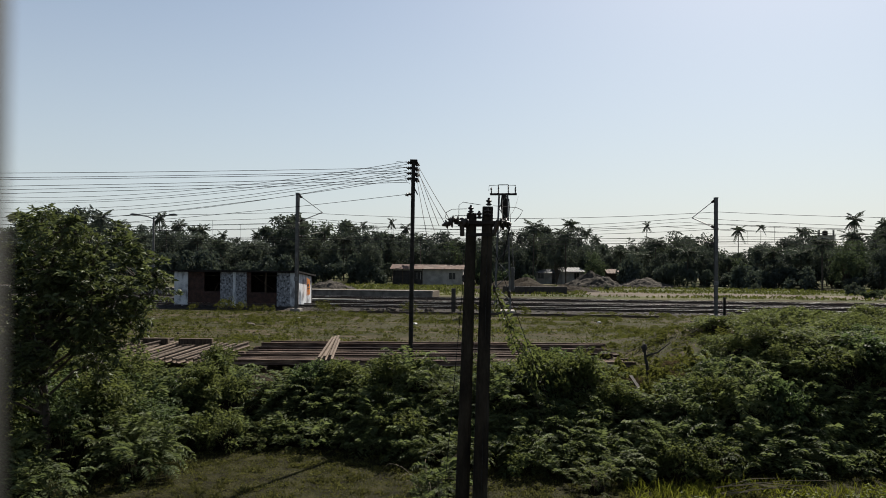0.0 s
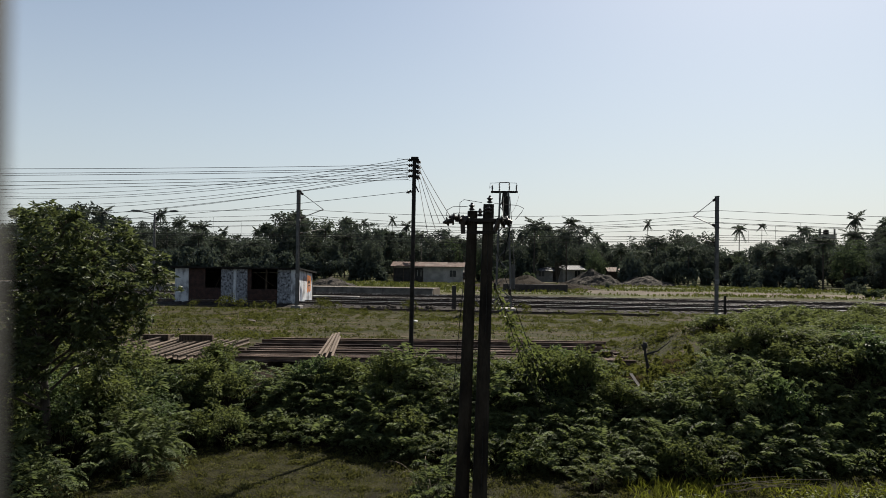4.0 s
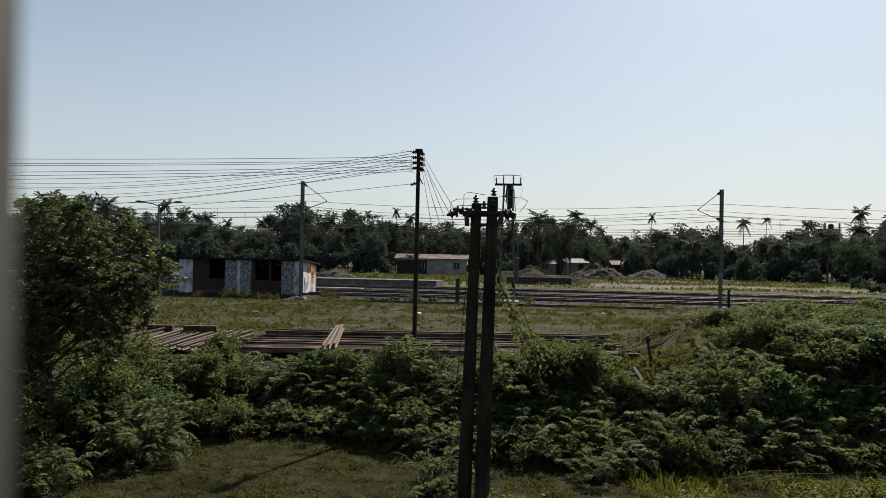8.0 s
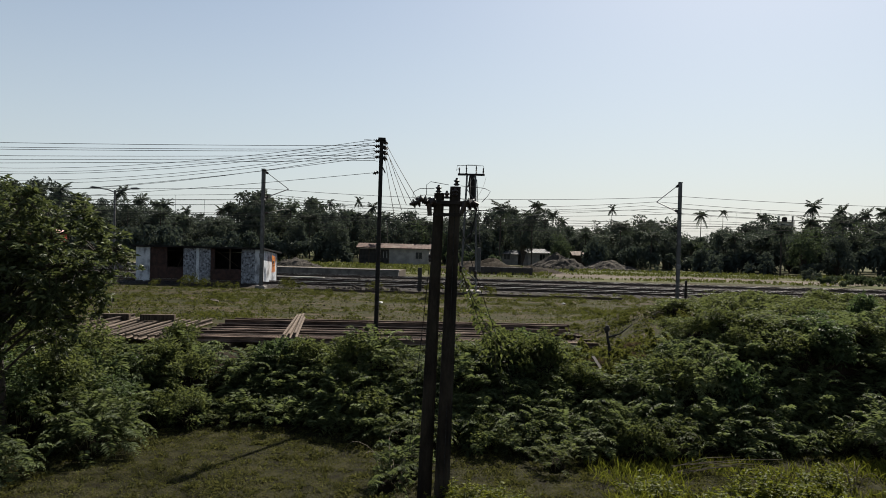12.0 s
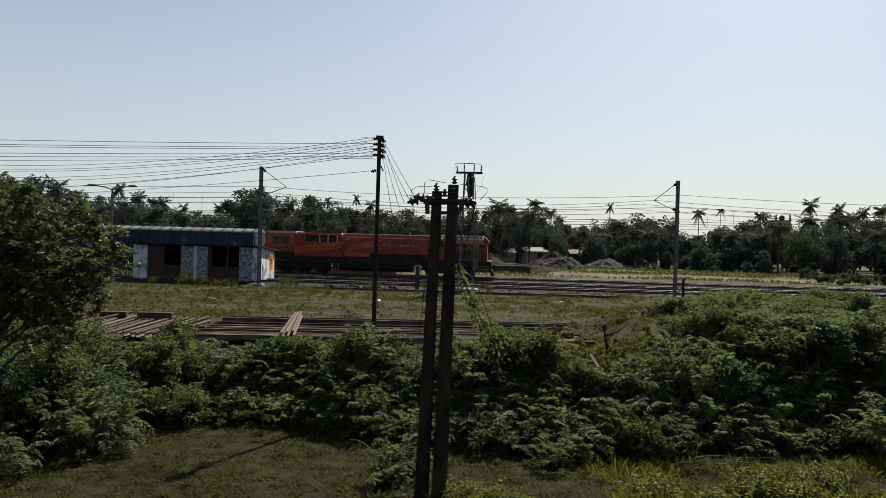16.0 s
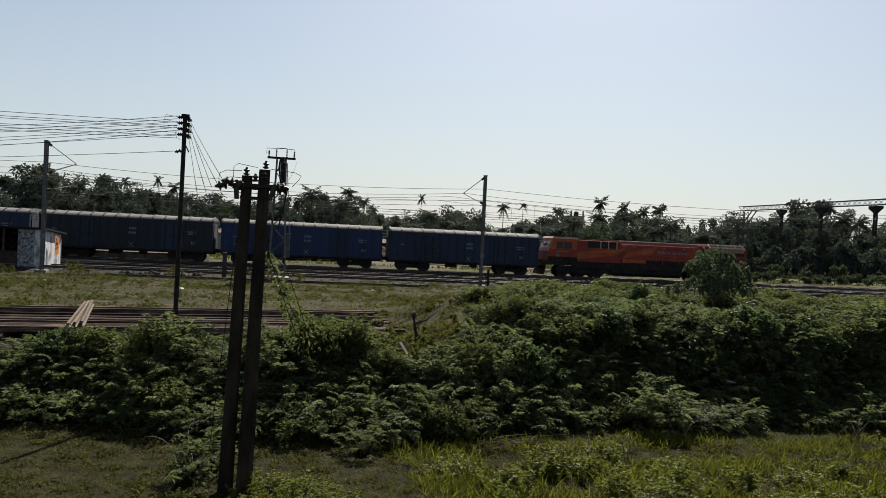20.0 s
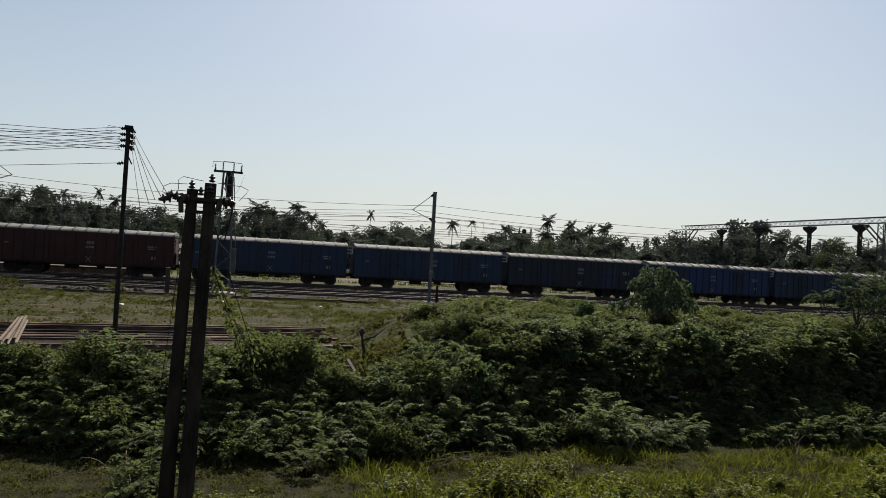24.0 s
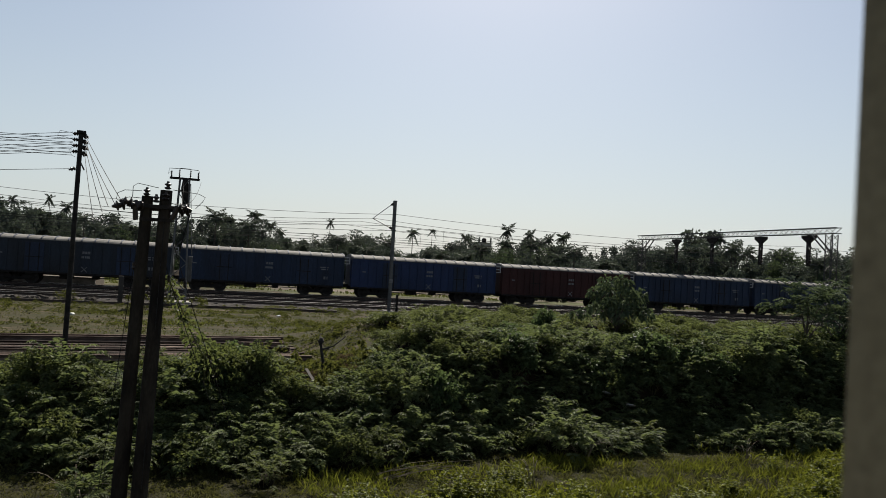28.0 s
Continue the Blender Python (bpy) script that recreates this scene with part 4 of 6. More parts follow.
    part("stay_wire", Geo().rod([(0.2, 0.1, 5.4), (0.5, 0.7, 4.47), (1.57, 2.6, 1.93), (2.2, 3.7, 0.3)], 0.008, 6), "wire", t)
    part("stay_wire", Geo().rod([(-0.08, 0.1, 5.3), (-0.15, -0.03, 4.7), (-0.5, 0.6, 0.2)], 0.007, 6), "wire", t)


build_twin_poles()

POLE = Vector((-0.95, 22.0, 0.0))
POLE_TOP = 8.05
def build_thin_pole():
    z0 = ground_z(POLE.x, POLE.y) - 0.3
    t = thing("utility_pole", pose(POLE.x, POLE.y, z0, 0, 0.35, 0), "tall thin dark iron pole with stacked insulators", "utility pole")
    h = POLE_TOP - z0
    part("shaft", Geo().rod([(0, 0, 0), (0, 0, h * 0.55)], 0.068, 10).rod([(0, 0, h * 0.55), (0, 0, h - 0.05)], 0.062, 10), "iron", t)
    part("cap", Geo().box(-0.1, 0.12, -0.09, 0.09, h - 0.06, h + 0.02, 0.01), "iron", t)
    for k in range(4):
        z = h - 0.07 - 0.16 * k
        part("bracket", Geo().box(-0.13, 0.14, -0.025, 0.025, z - 0.025, z + 0.025).extrude([(0.02, z + 0.06), (0.15, z - 0.08), (0.1, z - 0.12), (0.0, z)], -0.04, 0.04, "y"), "iron", t)
        insulator(t, (-0.07, 0, z), (-1, -0.2, -0.1), 0.13, 0.055, 2)
        insulator(t, (0.08, 0, z - 0.02), (1, -0.1, -0.6), 0.13, 0.055, 2)
    insulator(t, (-0.07, 0, h - 1.0), (-1, -0.1, -0.4), 0.17, 0.06, 2)
    part("lower_bracket", Geo().beam((0.05, 0, h - 0.85), (0.14, 0, h - 1.03), 0.035), "iron", t)
    part("loop_wire", Geo().rod([(-0.12, 0, h - 0.07), (-0.5, -0.1, h - 0.05), (-0.55, -0.1, h - 0.18), (-0.2, 0, h - 0.23)], 0.006, 5), "wire", t)
    part("loop_wire", Geo().rod([(-0.1, 0, h - 0.4), (-0.25, 0, h - 0.5), (-0.2, 0, h - 0.65), (-0.1, 0, h - 0.7)], 0.006, 5), "wire", t)


build_thin_pole()


def wire(a, b, sag, r=0.008, label="thin sagging overhead wire", group="power lines", n=14):
    a, b = Vector(a), Vector(b)
    pts = []
    for k in range(n + 1):
        u = k / n
        p = a.lerp(b, u)
        p.z -= 4 * sag * u * (1 - u)
        pts.append(p)
    tagged(part("overhead_wire", Geo().rod(pts, r, 5), "wire"), label, "wire", group)


def build_wires():
    top = Vector((POLE.x - 0.15, POLE.y, POLE_TOP))
    # service lines to a pole out of view in the west
    for k, (z_far, z_near, sag) in enumerate(((7.4, -0.22, 0.1), (7.25, -0.32, 0.1), (7.16, -0.38, 0.08), (6.95, -0.5, 0.1), (6.75, -0.6, 0.05), (6.6, -0.66, 0.05))):
        wire((-24, 21 + 0.1 * k, z_far), top + Vector((0, 0, z_near)), sag, 0.0075)
    for k, (z_far, z_near, sag) in enumerate(((10.95, -0.04, 1.74), (10.8, -0.12, 1.78), (10.7, -0.2, 1.76), (10.3, -0.3, 1.8), (10.1, -0.36, 1.82), (9.3, -0.44, 1.75))):
        wire((-40, 42 + 0.15 * k, z_far), top + Vector((0, 0, z_near)), sag, 0.0075, n=22)
    wire((-40, 43, 7.2), top + Vector((0, 0, -0.55)), 0.9, 0.0075, n=22)
    wire((-40, 43, 6.6), top + Vector((0.05, 0, -1.02)), 0.6, 0.0075, n=22)
    # down-leads to the double pole
    for z, q in ((-0.12, (0.1, 14.1, 5.86)), (-0.22, (-0.08, 14.1, 5.7)), (-0.4, (-0.17, 14.1, 5.6)), (-0.6, (-0.29, 14.1, 5.4)), (-0.3, (0.02, 14.1, 5.76))):
        wire((POLE.x + 0.16, POLE.y, POLE_TOP + z), q, 0.03, 0.007)
    wire((1.1, 14.2, 5.75), (4.2, 51.9, 9.6), 0.9, 0.008)
    wire((0.85, 14.2, 5.9), (5.3, 51.9, 9.7), 0.6, 0.008)
    # catenary and contact wires over each track, hung on droppers
    for d, top_z in ((54.0, 8.3), (59.4, 8.3), (66.7, 8.3)):
        spans = [(-95, -17.9), (-17.9, 10.95), (10.95, 47.0), (47.0, 110.0)]
        for a, b in spans:
            wire(trk(a, d, top_z), trk(b, d, top_z), 0.65, 0.014, "thin railway catenary wire overhead", "catenary wires")
            wire(trk(a, d, top_z - 1.5), trk(b, d, top_z - 1.5), 0.02, 0.014, "thin railway contact wire overhead", "catenary wires")
            g = Geo()
            n = max(3, int((b - a) / 7))
            for k in range(1, n):
                u = k / n
                p, q = trk(a + (b - a) * u, d, top_z - 2.6 * u * (1 - u)), trk(a + (b - a) * u, d, top_z - 1.5)
                g.rod([p, q], 0.01, 4)
            tagged(part("dropper_wires", g, "wire"), "short dropper wires between catenary and contact wire", "wire", "catenary wires", "stuff")
    for z, r in ((8.5, 0.014), (7.7, 0.016), (7.35, 0.014)):
        for a, b in ((-95, -16.95), (-16.95, 11.95), (11.95, 47.4), (47.4, 110)):
            wire(trk(a, 50.9, z), trk(b, 50.9, z), 0.45, r, "railway feeder wire along the masts", "catenary wires")
    # lines across the far side of the yard
    for k, z in enumerate((8.9, 8.2, 7.6)):
        wire((-90, 92, z), (40, 96, z - 0.2), 1.0, 0.02)
        wire((40, 96, z - 0.2), (150, 90, z), 1.0, 0.02)


build_wires()

# ---- buildings ----
def build_hut():
    """Roofless-looking store with whitewashed pillars, brick infill and a black sloping roof."""
    h = thing("derelict_hut", trk_pose(-27.6, 53.3, YARD), "derelict whitewashed brick hut with dark openings and black roof", "hut")
    L, D, H = 9.75, 3.7, 2.72
    part("slab", Geo().box(-0.1, L + 0.1, -0.1, D + 0.1, -0.2, 0.06), "concrete", h)
    # inner walls coloured near-black to hold the shade inside the openings
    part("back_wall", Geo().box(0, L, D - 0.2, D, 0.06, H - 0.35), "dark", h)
    for x in (0, L - 0.2):
        part("side_wall", Geo().extrude([(0.2, 0.06), (D - 0.2, 0.06), (D - 0.2, H - 0.35), (0.2, H)], x, x + 0.2), "limewash", h, "whitewashed side wall")
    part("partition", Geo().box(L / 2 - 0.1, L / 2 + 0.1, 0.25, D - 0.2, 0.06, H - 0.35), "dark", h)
    for x0, x1, paint in ((0, 0.4, "limewash"), (0.4, 1.1, "limewash"), (3.7, 4.7, "whitewash"), (4.95, 5.8, "whitewash"), (8.17, 9.2, "whitewash"), (9.2, L, "limewash")):
        part("pillar", Geo().box(x0, x1 - 0.004, 0, 0.25, 0.06, H, 0.02), paint, h, "peeling whitewashed pillar")
    part("pillar", Geo().box(4.7, 4.946, -0.03, 0.25, 0.06, H + 0.1, 0.02), "limewash", h, "narrow white pillar")
    for x0, x1, z0, z1 in ((1.1, 2.4, 0.06, H), (2.4, 3.7, 0.06, 1.25), (5.8, 6.1, 0.06, H), (6.1, 8.17, 0.06, 1.2)):
        if z1 - z0 > 0.1:
            wall = part("brick_infill", Geo().box(x0, x1 - 0.004, 0.06, 0.2, z0, z1), "brick", h, "dark red brick infill")
            rows, w = int((z1 - z0) / 0.085), 0.24
            g = Geo()
            for r in range(rows):
                x = x0 + (0.12 if r % 2 else 0) + 0.01
                while x + w < x1:
                    g.box(x, x + w - 0.012, 0.045 + random.uniform(0, 0.008), 0.06, z0 + r * 0.085 + 0.006, z0 + r * 0.085 + 0.079)
                    x += w
            tagged(part("bricks", g, "brick", wall), kind="stuff")
    part("window_post", Geo().box(7.2, 7.32, 0.08, 0.16, 1.2, H), "wood", h)
    part("fallen_board", Geo().beam((2.6, 0.3, 0.1), (3.4, 0.5, 2.0), 0.2, 0.03), "wood", h)
    part("fallen_board", Geo().beam((6.2, 0.3, 2.5), (7.7, 0.6, 1.4), 0.15, 0.03), "wood", h)
    part("roof", Geo().extrude([(-0.3, H + 0.02), (-0.3, H + 0.14), (D + 0.25, H - 0.22), (D + 0.25, H - 0.34)], -0.25, L + 0.25), "tar", h, "black tarred sloping roof")
    sign = thing("orange_banner", trk_pose(-17.2, 53.1, YARD), "faded orange cloth banner with dark marks on the hut wall", "banner")
    m = Matrix.Translation((-0.35, 1.6, 0.95)) @ Matrix.Rotation(radians(82), 4, "Z")
    g = Geo()
    for k in range(6):
        g.box(0.1 * k, 0.1 * k + 0.1, -0.01 + 0.02 * (k % 2), 0.0 + 0.02 * (k % 2), 0.05 * (k % 3), 1.35 - 0.03 * k, 0, m)
    part("cloth", g, "orange", sign)
    part("printed_bars", Geo().box(0.1, 0.45, -0.03, -0.022, 0.5, 0.56, 0, m).box(0.12, 0.4, -0.03, -0.022, 0.7, 0.9, 0, m), "brick", sign)


build_hut()


def build_house(name, x, y, w, d, h, roof, wall, label, turn=-4, veranda=False, rise=0.7, windows=2):
    o = thing(name, pose(x, y, YARD - 0.1, 0, 0, turn), label, "house", "houses beyond the railway")
    part("wall", Geo().box(0, w, 0, d, 0, h, 0.02), wall, o)
    g, n = Geo(), int(w / 0.5)
    prof = [(-0.5, h + 0.02), (d / 2, h + rise), (d + 0.5, h + 0.02), (d + 0.5, h + 0.06), (d / 2, h + rise + 0.05), (-0.5, h + 0.06)]
    ro = part("roof", Geo().extrude(prof, -0.4, w + 0.4), roof, o)
    a = math.atan2(rise, d / 2 + 0.5)
    for k in range(n + 1):
        x_ = -0.35 + k * (w + 0.7) / n
        part("roof_seam", Geo().beam((x_, -0.5, h + 0.075), (x_, d / 2, h + rise + 0.065), 0.05), roof, ro)
    for k in range(windows):
        cx = w * (k + 0.7) / windows
        win = part("window", Geo().box(cx - 0.5, cx + 0.5, -0.02, -0.004, 1.0, 2.0), "window", o)
        part("window_frame", Geo().box(cx - 0.58, cx - 0.5, -0.04, -0.004, 0.95, 2.05).box(cx + 0.5, cx + 0.58, -0.04, -0.004, 0.95, 2.05).box(cx - 0.03, cx + 0.03, -0.04, -0.022, 1.0, 2.0), "plaster", win)
    if veranda:
        # dark sheet on the flat wall stands in for the veranda's shade
        part("veranda_recess", Geo().box(0.1, w * 0.42, -0.03, -0.004, 0.1, h - 0.2), "dark", o)
        for k in range(4):
            part("veranda_post", Geo().rod([(0.1 + k * w * 0.14, -0.4, 0), (0.1 + k * w * 0.14, -0.4, h + 0.02)], 0.06, 6), "wood", o)
    return o


build_house("bungalow", -8.0, 117, 11.2, 5.0, 2.55, "tin_rust", "plaster", "low grey bungalow with a rusty tin roof", veranda=True, windows=2)
build_house("shed", 12.5, 128, 6.5, 4, 1.9, "tin", "plaster", "small shed with a grey tin roof", windows=1)
build_house("shed", 20.5, 126, 4.0, 4, 2.2, "tin", "plaster", "small shed with a grey tin roof", turn=20, windows=1)
build_house("hovel", 28.0, 124, 4.5, 4, 2.0, "tin_rust", "wood", "small dark timber hovel with a tin roof", windows=1)
build_house("shed", 23.5, 118, 2.0, 1.5, 0.9, "tin", "tin", "little shelter with a tin roof", windows=0)
build_house("shed", 60, 126, 3, 3, 1.3, "tin_rust", "wood", "small shed with a grey tin roof among trees", windows=1)
build_house("roadside_shed", 108, 92, 9, 5, 2.6, "tin", "plaster", "pale tin-roofed shed beyond the tracks", windows=2)


def build_unfinished_block(x, y, w, storeys, label):
    o = thing("unfinished_building", pose(x, y, YARD, 0, 0, -8), label, "building", "unfinished buildings on the skyline")
    for k in range(storeys):
        part("floor_slab", Geo().box(0, w, 0, 9, 3.1 * k + 2.9, 3.1 * k + 3.1), "concrete", o)
        part("wall", Geo().box(0.25, w - 0.25, 0.3, 8.7, 3.1 * k, 3.1 * k + 2.896), "plaster", o)
        for c in range(int(w / 3)):
            win = part("window", Geo().box(1.0 + 3 * c, 2.2 + 3 * c, 0.27, 0.296, 3.1 * k + 1.0, 3.1 * k + 2.3), "window", o)
            part("sill", Geo().box(0.9 + 3 * c, 2.3 + 3 * c, 0.2, 0.296, 3.1 * k + 0.9, 3.1 * k + 0.996), "concrete", win)
    for c in range(int(w / 3) + 1):
        part("column_stub", Geo().box(0.3 + (w - 1) * c / max(1, int(w / 3)), 0.7 + (w - 1) * c / max(1, int(w / 3)), 0.4, 0.8, 3.1 * storeys, 3.1 * storeys + 1.6), "concrete", o)
    part("water_tank", Geo().lathe([(0.7, 0), (0.75, 0.2), (0.75, 1.2), (0.3, 1.5)], (w * 0.6, 3, 3.1 * storeys), 12), "tar", o)


build_unfinished_block(109.8, 215, 5, 4, "grey unfinished concrete apartment block")

# ---- yard clutter ----
def build_rail_stack(x, y, turn, n, length, label, step=0.165, skew=0.0, paint="rust"):
    z = ground_z(x, y) + 0.02
    o = thing("rail_stack", pose(x, y, z, 0, 0, turn), label, "rail stack", "stacks of old rails")
    for k in range(4):
        part("timber", Geo().box(-length / 2 + 1 + k * (length - 2) / 3 - 0.13, -length / 2 + 1 + k * (length - 2) / 3 + 0.13, -0.3, n * step + 0.1, -0.1, 0.16, 0.01), "wood", o)
    prof = [(u * 1.0, v) for u, v in RAIL_PROFILE]
    me = Geo().extrude(prof, -length / 2, length / 2).mesh("rail", paint)
    for k in range(n):
        r = part("rail", me, "rust", o)
        r.matrix_basis = pose(random.uniform(-0.25, 0.25), k * step, 0.165 + random.choice((0, 0, 0.03, 0.06)), 0, 0, skew * k + random.uniform(-0.1, 0.1))
    for k in range(2):
        r = part("rail", me, "rust", o)
        r.matrix_basis = pose(random.uniform(-0.3, 0.3), (n - 1 - 3 * k) * step - 0.1, 0.336, 0, 0, random.uniform(-0.3, 0.3))
    return o


build_rail_stack(-0.35, 24.1, 0.5, 23, 12.9, "long stack of rusty old rails on timbers", 0.2)
build_rail_stack(-7.8, 26.3, 85, 18, 4.7, "stack of rusty rails lying askew on the yard", 0.225, 0.55, "rust_light")
build_rail_stack(4.9, 26.2, -3, 2, 1.6, "few short rail ends lying on the yard", 0.45)
for x, L in ((-11.2, 1.5), (-9.4, 1.25)):
    b = thing("old_sleeper", pose(x, 28.1, ground_z(-7.8, 26.3) + 0.38, 0, 0, 2), "dark old timber sleeper lying across the rail ends", "sleeper")
    part("beam", Geo().box(-L / 2, L / 2, -0.13, 0.13, 0, 0.22, 0.015), "wood", b)
cross = thing("loose_rails", pose(-3.75, 23.6, ground_z(-3.75, 24.5) + 0.2, 0, 0, 0), "pale rusty rails laid across the long rail stack", "rails")
for k in range(3):
    r = part("rail", Geo().extrude(RAIL_PROFILE, 0, 4.2), "rust_light", cross)
    r.matrix_basis = pose(0.17 * k - 0.2, 0.1 * k, 0.16 + 0.02 * k, 0, -3.0, 92.5 + 1.0 * k)

lone = thing("siding_rail", trk_pose(0, 50.0, YARD + 0.02), "single old rail of a disused siding", "rail", kind="structure")
part("rail", Geo().extrude(RAIL_PROFILE, -13, 8), "rail", lone)
post = thing("concrete_post", pose(0.78, 52.4, YARD), "short grey concrete marker post", "post")
part("shaft", Geo().box(-0.15, 0.15, -0.12, 0.12, -0.2, 1.75, 0.02), "sleeper", post)
post = thing("iron_post", pose(19.4, 50.6, YARD), "short black iron post beside the mast", "post")
part("shaft", Geo().box(-0.07, 0.07, -0.07, 0.07, -0.2, 1.35, 0.01), "iron", post)


def lump(r, seed, flat=0.6, n=2):
    bm = bmesh.new()
    bmesh.ops.create_icosphere(bm, subdivisions=n, radius=r)
    for v in bm.verts:
        k = 1 + 0.55 * noise.noise(v.co / r * 1.1 + Vector((seed * 3.1, seed, 0)))
        v.co = Vector((v.co.x * k, v.co.y * k, v.co.z * k * flat))
    g = Geo()
    bm.verts.index_update()
    g.add([v.co for v in bm.verts], [[v.index for v in f.verts] for f in bm.faces])
    bm.free()
    return g


def build_rocks():
    random.seed(5)
    shapes = [lump(0.28, k).mesh("stone", "rubble") for k in range(5)]
    for k in range(16):
        x = -5.6 + k * 0.33 + random.uniform(-0.2, 0.2)
        y = 52.3 - 0.1 * k * 0.33 + random.uniform(-0.5, 0.5)
        s = random.uniform(0.7, 1.3)
        ob = tagged(new("stone_block", shapes[k % 5]), "grey broken stone lying in the yard", "stone", "broken stones by the track")
        ob.matrix_basis = Matrix.LocRotScale((x, y, YARD + 0.08), Euler((0.2 * k, 0.1 * k, k)), (s, s, s))
    for x, y, s, m in ((-10.6, 40.5, 1.4, "rubble"), (-2.2, 31.5, 1.2, "rubble"), (2.8, 47, 0.8, "litter"), (3.9, 46.5, 0.7, "litter"), (-1.6, 42.5, 0.7, "litter"), (10.5, 35.5, 0.7, "litter"), (-23.0, 55.5, 1.6, "litter"), (-22.0, 55.8, 1.3, "litter"), (9.5, 44.5, 0.6, "litter"), (-9.0, 46.0, 0.6, "litter")):
        g = lump(0.22 * s, x, 0.45)
        ob = tagged(part("stone_block" if m == "rubble" else "litter", g, m), "pale stone lying in the weeds" if m == "rubble" else "crumpled white litter lying in the weeds", "stone" if m == "rubble" else "litter")
        ob.matrix_basis = pose(x, y, ground_z(x, y) + 0.05 * s, 0, 0, 31 * x)
    for x, y, z, s in ((16.5, 20.2, 2.2, 0.8), (18.0, 19.0, 1.5, 0.9), (14.6, 19.1, 1.4, 0.8), (15.2, 18.6, 1.0, 0.9), (17.5, 20.8, 2.4, 0.6)):
        ob = tagged(part("plastic_sheet", lump(0.2 * s, x + y, 0.16, 1), "litter"), "torn pale plastic caught in the bushes", "litter")
        ob.matrix_basis = pose(x, y, ground_z(x, y) + 0.75, 20, 10, 31 * x)


build_rocks()


def build_mound(x, y, r, h, material, label, seed):
    g, n = Geo(), 28
    for j in range(n + 1):
        for i in range(n + 1):
            u, v = 2 * i / n - 1, 2 * j / n - 1
            q = max(0.0, 1 - (u * u + v * v) ** 0.5)
            g.v.append((u * r, v * r * 0.7, h * (q ** 0.8) * (1 + 0.5 * noise.noise((u * 3 + seed, v * 3, seed))) + 0.12 * h * noise.noise((u * 9, v * 9, seed)) * (q > 0) - 0.15))
    g.f = [(j * (n + 1) + i, j * (n + 1) + i + 1, (j + 1) * (n + 1) + i + 1, (j + 1) * (n + 1) + i) for j in range(n) for i in range(n)]
    ob = tagged(part("earth_mound", g, material), label, "mound", "earth heaps beyond the tracks")
    ob.matrix_basis = pose(x, y, YARD)


build_mound(-14.0, 92, 3.6, 1.5, "rubble", "heap of grey earth and rubble", 1.0)
build_mound(22.5, 110, 5.0, 2.3, "rubble", "heap of grey earth and rubble", 2.0)
build_mound(31.0, 113, 5.0, 1.6, "rubble", "low heap of earth and rubble", 3.0)
build_mound(10.0, 96, 7.5, 1.7, "bank", "dark earth mound with grass", 4.0)
build_mound(16.0, 94, 4.5, 1.0, "bank", "dark earth mound with grass", 5.0)
wall_ = thing("retaining_wall", trk_pose(-4.0, 86.5, YARD), "low dark concrete retaining wall", "wall", kind="structure")
part("body", Geo().box(0, 7.5, 0, 0.5, -0.2, 0.85, 0.04), "sleeper", wall_)

# ---- plants ----
RNG = np.random.default_rng(11)


def unit(a):
    return a / (np.linalg.norm(a, axis=-1, keepdims=True) + 1e-9)


def leaf_mesh(name, base, way, length, width, material, droop=0.25, rng=RNG, flat=0.0):
    """Many pointed leaves, each two triangles folded along the midrib. base, way: (n, 3); length, width: (n,)."""
    n = len(base)
    way = unit(way)
    side = unit(np.cross(way, rng.normal(size=(n, 3)) + [0, 0, flat]))
    up = np.cross(side, way)
    L, W = np.broadcast_to(length, n)[:, None], np.broadcast_to(width, n)[:, None]
    mid = base + way * L * 0.45 + up * W * 0.25
    tip = base + way * L
    tip[:, 2] -= droop * L[:, 0]
    v = np.stack([base, mid - side * W / 2, tip, mid + side * W / 2], 1).reshape(-1, 3)
    o = np.arange(n)[:, None] * 4
    f = np.concatenate([o + [0, 2, 1], o + [0, 3, 2]], 1).reshape(-1, 3)
    me = bpy.data.meshes.new(name)
    me.vertices.add(len(v))
    me.vertices.foreach_set("co", v.astype(np.float32).ravel())
    me.loops.add(f.size)
    me.loops.foreach_set("vertex_index", f.astype(np.int32).ravel())
    me.polygons.add(len(f))
    me.polygons.foreach_set("loop_start", np.arange(0, f.size, 3, dtype=np.int32))
    me.update(calc_edges=True)
    me.materials.append(M[material])
    return me


def clump_leaves(rng, centres, radii, per, spread=0.5):
    """Leaf bases on and in the upper shells of clumps, pointing outwards."""
    c = np.repeat(centres, per, 0)
    r = np.repeat(radii, per)[:, None]
    d = unit(rng.normal(size=c.shape) + [0, 0, 0.35])
    k = rng.uniform(0.35, 1.0, (len(c), 1)) ** 0.6
    return c + d * r * k, d + rng.normal(size=c.shape) * spread


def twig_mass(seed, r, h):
    """Added dark solid core of a bush: blocks light and stands in for deep shade."""
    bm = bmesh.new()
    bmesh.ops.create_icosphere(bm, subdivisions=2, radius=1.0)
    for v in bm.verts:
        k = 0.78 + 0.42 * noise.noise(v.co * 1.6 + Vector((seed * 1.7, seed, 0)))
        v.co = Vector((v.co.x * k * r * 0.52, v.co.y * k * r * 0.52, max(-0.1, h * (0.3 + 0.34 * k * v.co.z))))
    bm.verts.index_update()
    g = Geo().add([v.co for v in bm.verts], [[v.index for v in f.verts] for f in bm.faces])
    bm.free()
    return g.mesh("twig_mass", "bush_shade")


